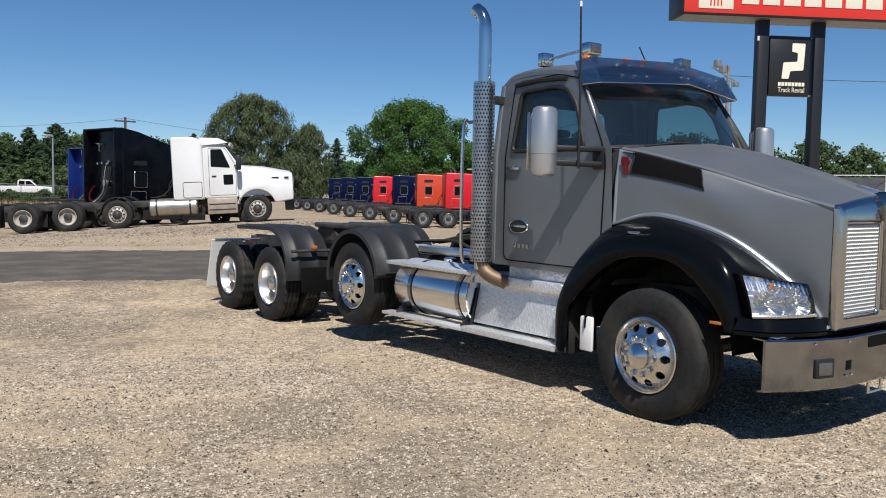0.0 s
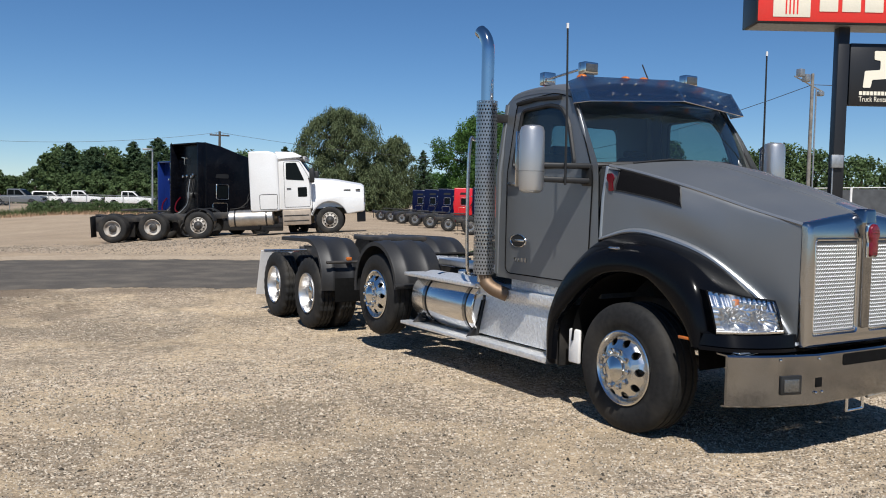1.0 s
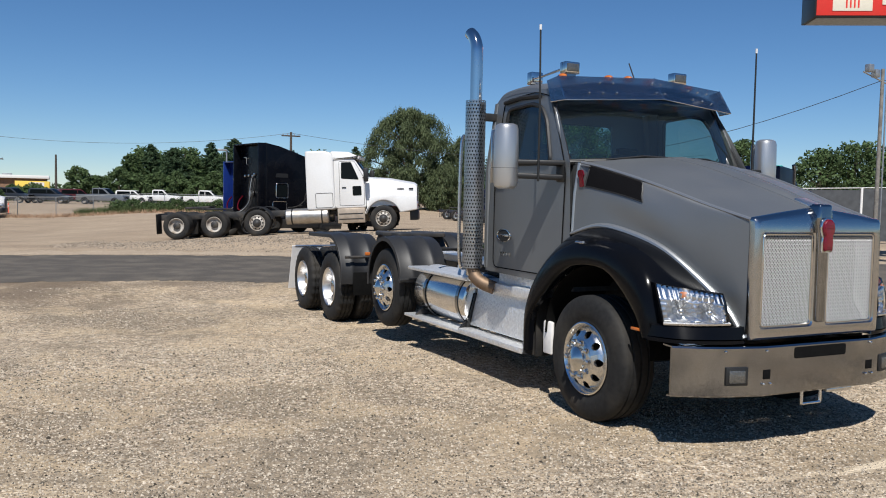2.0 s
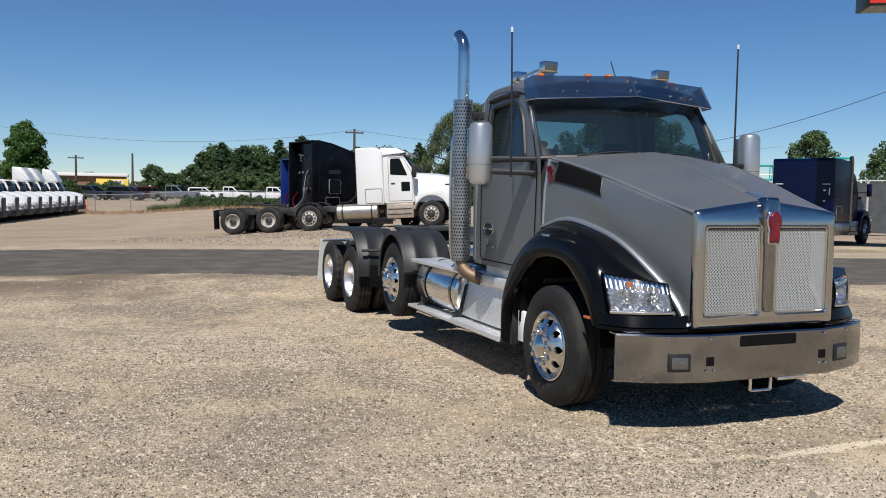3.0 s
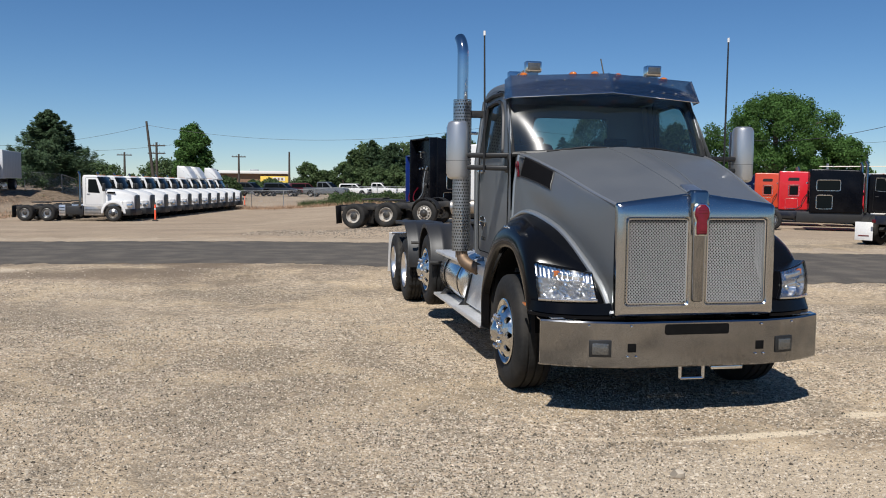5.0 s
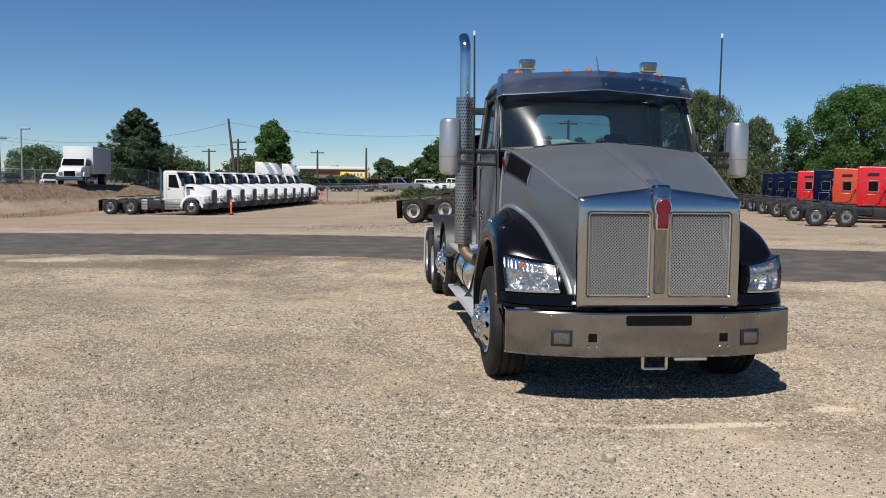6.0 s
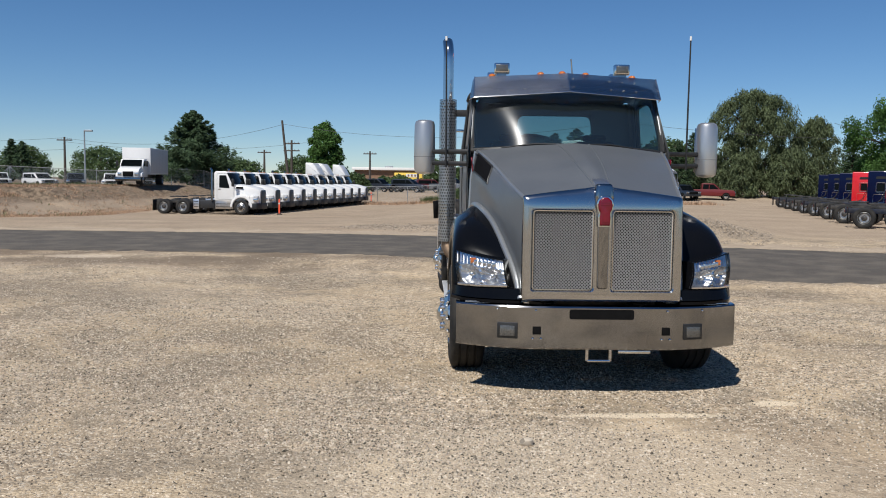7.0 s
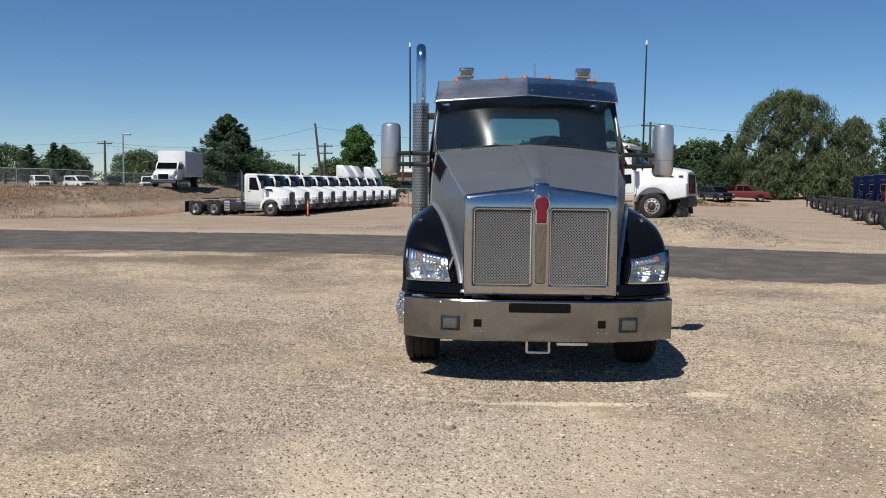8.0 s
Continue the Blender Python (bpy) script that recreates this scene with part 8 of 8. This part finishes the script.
# ---- trees ----
def leaves(bm_v, bm_f, p, size, rnd, face=None, along=None, slim=0.55):
    """One leaf spray; face: the way it looks, roughly; along: the way its length runs."""
    n = Vector((rnd.gauss(0, 0.55), rnd.gauss(0, 0.55), rnd.gauss(0.15, 0.55)))
    if face:
        n += face
    n = n.normalized() if n.length > 1e-3 else Vector((0, 0, 1))
    if along:
        u = along - n * along.dot(n)
        u = u.normalized() if u.length > 0.05 else n.orthogonal().normalized()
    else:
        u = n.orthogonal().normalized()
        a = rnd.uniform(0, 6.283)
        u = u * math.cos(a) + n.cross(u) * math.sin(a)
    w = n.cross(u) * size * slim
    u = u * size
    k = len(bm_v)
    bm_v += [tuple(p - u * 0.5), tuple(p + w * 0.5), tuple(p + u * 0.5), tuple(p - w * 0.5)]
    bm_f.append((k, k + 1, k + 2, k + 3))


def tree(x, y, top, width, leaf, label, seed, kind="round", count=7000, size=0.34, base=None):
    """Tapered trunk with limbs, and a crown of many small leaves in uneven clumps."""
    rnd = random.Random(seed)
    g = ground_z(x, y) if base is None else base
    t = thing("tree", pose(x, y, g), label, "tree", "trees round the yard")
    h = top - g
    r0 = 0.035 * h + 0.05
    bm = bmesh.new()
    bend = rnd.uniform(-0.3, 0.3)
    tube(bm, spline([(0, 0, -0.1), (bend * 0.3, 0, h * 0.3), (bend, 0.1, h * 0.62), (bend * 1.2, 0, h * 0.9)], 10), [r0 * (1 - 0.085 * k) for k in range(10)], 9)
    V, F, clumps = [], [], []
    if kind in ("conifer", "cedar"):
        n = int(h * 20)
        for k in range(n):
            f = (k + rnd.random()) / n
            z = h * (0.05 + 0.93 * f)
            rad = width / 2 * (1 - f) ** (0.78 if kind == "conifer" else 0.62) * rnd.choice((0.62, 0.8, 0.95, 1.0, 1.12)) * (1 - 0.25 * max(0, 0.12 - f) / 0.12) + 0.12
            a = k * 2.4 + rnd.uniform(-0.5, 0.5)
            out = Vector((math.cos(a), math.sin(a), 0))
            side = Vector((-out.y, out.x, 0))
            root = Vector((0, 0, z - 0.06 * rad))
            tip = out * rad + Vector((0, 0, z + rnd.uniform(0.05, 0.34) * rad))
            if k % 4 == 0:
                tube(bm, [root, tip], [0.05, 0.01], 5)
            for _ in range(max(8, int(count / n))):
                q = 1 - 0.82 * rnd.random() ** 1.4
                fan = side * rnd.gauss(0, 0.17) * rad * (1.15 - 0.75 * q)
                p = root.lerp(tip, q) + fan + Vector((0, 0, rnd.gauss(-0.02, 0.06) * rad - 0.06 * abs(fan.length)))
                leaves(V, F, p, size * rnd.uniform(0.6, 1.25), rnd, out * 0.3 + Vector((0, 0, 0.8)), (tip - root).normalized() + fan * 0.6, 0.26)
    else:
        lo = 0.10 if kind == "willow" else (0.20 if kind in ("round", "upright") else 0.02)
        n = 190 if kind == "willow" else (130 if kind == "round" else (80 if kind == "upright" else 50))
        shift = Vector((rnd.uniform(-9, 9), rnd.uniform(-9, 9), rnd.uniform(-9, 9)))
        for k in range(n):
            f = (k + rnd.random()) / n
            if kind == "upright":
                prof = min(1.0, 0.55 + 1.2 * f) * (1 - f) ** 0.42
            else:
                prof = max(0.0, 1 - ((f - 0.36) / 0.66) ** 2) ** 0.5
            a = k * 2.39996 + rnd.uniform(-0.3, 0.3)
            d = Vector((math.cos(a), math.sin(a), 1.6 * f))
            lump = 1 + 0.34 * noise.noise(d * 1.5 + shift) + 0.32 * noise.noise(d * 3.6 + shift)
            s = (width * rnd.uniform(0.05, 0.085) + 0.12) * (0.8 if kind == "willow" else 1.0)
            rad = max(0.0, width / 2 * prof * lump - s * 0.6) * (1.0 if rnd.random() < 0.6 else rnd.uniform(0.35, 1.0))
            top_f = 0.97 + 0.06 * noise.noise(d * 2.2 - shift)
            c = Vector((rad * math.cos(a), rad * math.sin(a), h * (lo + (top_f - lo) * f) - s * 0.5))
            clumps.append((c, s))
            if k % 9 == 0:
                zz = max(h * 0.18, c.z - 0.25 * h)
                tube(bm, spline([(bend * 0.5, 0, zz), tuple(c * 0.5 + Vector((0, 0, zz * 0.5 + 0.05 * h))), tuple(c)], 6), [r0 * 0.35 * (1 - 0.14 * j) for j in range(6)], 6)
        for _ in range(count):
            c, s = clumps[int(rnd.random() * len(clumps))]
            d = Vector((rnd.gauss(0, 1), rnd.gauss(0, 1), rnd.gauss(0, 0.8)))
            d = d.normalized() * s * (rnd.uniform(0.45, 1.15) ** 0.6 if rnd.random() > 0.10 else rnd.uniform(1.05, 1.45))
            p = c + d
            if kind == "willow":
                drop = Vector((rnd.gauss(0, 0.4), rnd.gauss(0, 0.4), -0.8))
                for j in range(3):
                    p = p + drop * size * 0.8
                    if p.z > 0.15:
                        leaves(V, F, p, size * rnd.uniform(0.8, 1.4), rnd, d.normalized() * 1.1, drop, 0.34)
            elif p.z > 0.2:
                leaves(V, F, p, size * rnd.uniform(0.55, 1.25), rnd, d.normalized() * 0.9)
    part("trunk", bm, M["bark"], t)
    me = bpy.data.meshes.new("crown")
    me.from_pydata(V, [], F)
    me.materials.append(M[leaf])
    o = new("crown", me)
    o.parent = t
    return t


tree(36.4, 97, 14.0, 12.0, "leaf_willow", "large grey green willow with drooping crown", 11, "willow", 22000, 0.30)
tree(43.3, 95, 10.6, 5.0, "leaf_willow", "pale green willow beside the large one", 12, "willow", 7500, 0.28)
tree(39.4, 92, 6.6, 6.0, "leaf_willow", "low drooping willow before the large one", 18, "willow", 4500, 0.30)
tree(33.6, 93, 6.0, 4.6, "leaf_willow", "low drooping willow before the large one", 19, "willow", 4000, 0.30)
for k, (x, y, top, w) in enumerate(((27.6, 99.0, 7.4, 5.2), (30.2, 101.0, 8.6, 5.6), (24.4, 103.0, 6.6, 5.4))):
    tree(x, y, top, w, "leaf_conifer", "dark green conifer beside the willow", 160 + k, "conifer", 6500, 0.40)
tree(41.0, 67.5, 11.0, 11.2, "leaf_green", "broad bright green leafy tree", 13, "round", 72000, 0.235)
tree(46.0, 64.5, 7.0, 5.0, "leaf_green", "bright green leafy tree with spreading limbs", 14, "round", 14000, 0.28)
tree(50.4, 100.6, 9.0, 5.2, "leaf_conifer", "narrow dark green cypress", 15, "conifer", 9000, 0.36)
tree(-28.8, 83.0, 9.2, 10.0, "leaf_conifer", "tall dark green spruce", 16, "conifer", 42000, 0.42)
tree(-16.6, 97.0, 9.0, 6.2, "leaf_green", "upright green tree behind white trucks", 17, "upright", 22000, 0.30)
for k in range(13):
    tree(4.0 + 2.9 * k, 125.0 + 1.9 * math.sin(k * 2.1), 7.5 + 1.7 * math.sin(k * 1.7) + (1.5 if 2 <= k <= 7 else 0), 6.2 + 1.4 * math.sin(k * 4.1), "leaf_conifer" if k % 3 else "leaf_hedge", "dark green conifer in a dense row", 20 + k, "cedar", 8500, 0.56)
for k in range(6):
    tree(7.0 + 5.4 * k, 131.0 + math.sin(k * 2.1), 8.8 + 0.8 * math.sin(k * 2.7), 9.2, "leaf_hedge", "leafy tree behind the conifer row", 140 + k, "round", 5000, 0.60)
for k in range(9):
    tree(-0.2 + 1.35 * k, 81.7 + 0.3 * math.sin(k * 2.3), 1.05 + 0.22 * math.sin(k * 1.9) + 0.02 * k, 2.3, "leaf_hedge", "low green bush behind the wire fence", 240 + k, "shrub", 1800, 0.20)
for k in range(17):
    x = -11.0 + 2.6 * k
    tree(x, 119.0 + math.sin(k * 3.3), (4.8 if x > -5.2 else 2.5) + 0.5 * math.sin(k * 2.7), 4.5, "leaf_hedge", "bushy green shrub in a hedge", 40 + k, "shrub", 3000, 0.46)
for k, (x, y, top, w, leaf) in enumerate(((-56, 100, 6.4, 3.6, "leaf_conifer"), (-59.5, 104, 6.9, 4.2, "leaf_conifer"), (-63, 104, 6.6, 4.2, "leaf_conifer"), (-51, 112, 6.3, 8.0, "leaf_hedge"), (-62, 112, 6.4, 7.0, "leaf_hedge"),
                                         (-43, 120, 6.0, 11.0, "leaf_green"), (-37, 124, 5.4, 9.0, "leaf_hedge"), (-24.5, 125, 5.6, 8.0, "leaf_hedge"), (-31, 110, 4.6, 7.0, "leaf_hedge"), (-70, 110, 6.8, 8.0, "leaf_hedge"),
                                         (57.5, 60, 8.7, 5.0, "leaf_hedge"), (62.8, 54.8, 7.6, 6.5, "leaf_hedge"), (64.8, 52.3, 8.4, 7.0, "leaf_hedge"), (66.8, 49.8, 7.7, 6.5, "leaf_hedge"), (69.3, 46.3, 7.0, 7.0, "leaf_hedge"), (71.7, 42, 7.7, 6.5, "leaf_hedge"), (73.6, 38.5, 6.8, 6.0, "leaf_hedge"), (75.5, 34, 6.8, 7.0, "leaf_hedge"),
                                         (54, 104, 6.0, 9.0, "leaf_green"), (62, 98, 6.4, 9.0, "leaf_hedge"), (-13.0, 93.0, 2.7, 4.2, "leaf_hedge"))):
    tree(x, y, top, w, leaf, "distant green leafy tree" if leaf != "leaf_conifer" else "distant dark green conifer", 60 + k, "conifer" if leaf == "leaf_conifer" else "round", 5500, 0.40)
# closing belt of trees and sheds beyond and behind the yard
V, F = [], []
rnd = random.Random(99)
for _ in range(26000):
    a = rnd.uniform(0, 6.283)
    r = 225 + 12 * math.sin(a * 5) + rnd.uniform(-5, 5)
    top = 3.6 + 1.4 * noise.noise(Vector((math.cos(a) * 14, math.sin(a) * 14, 2))) + 1.2 * noise.noise(Vector((math.cos(a) * 60, math.sin(a) * 60, 7)))
    leaves(V, F, Vector((r * math.cos(a), r * math.sin(a), top * rnd.random() ** 0.6)), 1.3 * rnd.uniform(0.6, 1.2), rnd)
me = bpy.data.meshes.new("far_woods")
me.from_pydata(V, [], F)
me.materials.append(M["leaf_hedge"])
tagged(new("far_woods", me), "distant belt of dark green trees", "woods", kind="stuff")
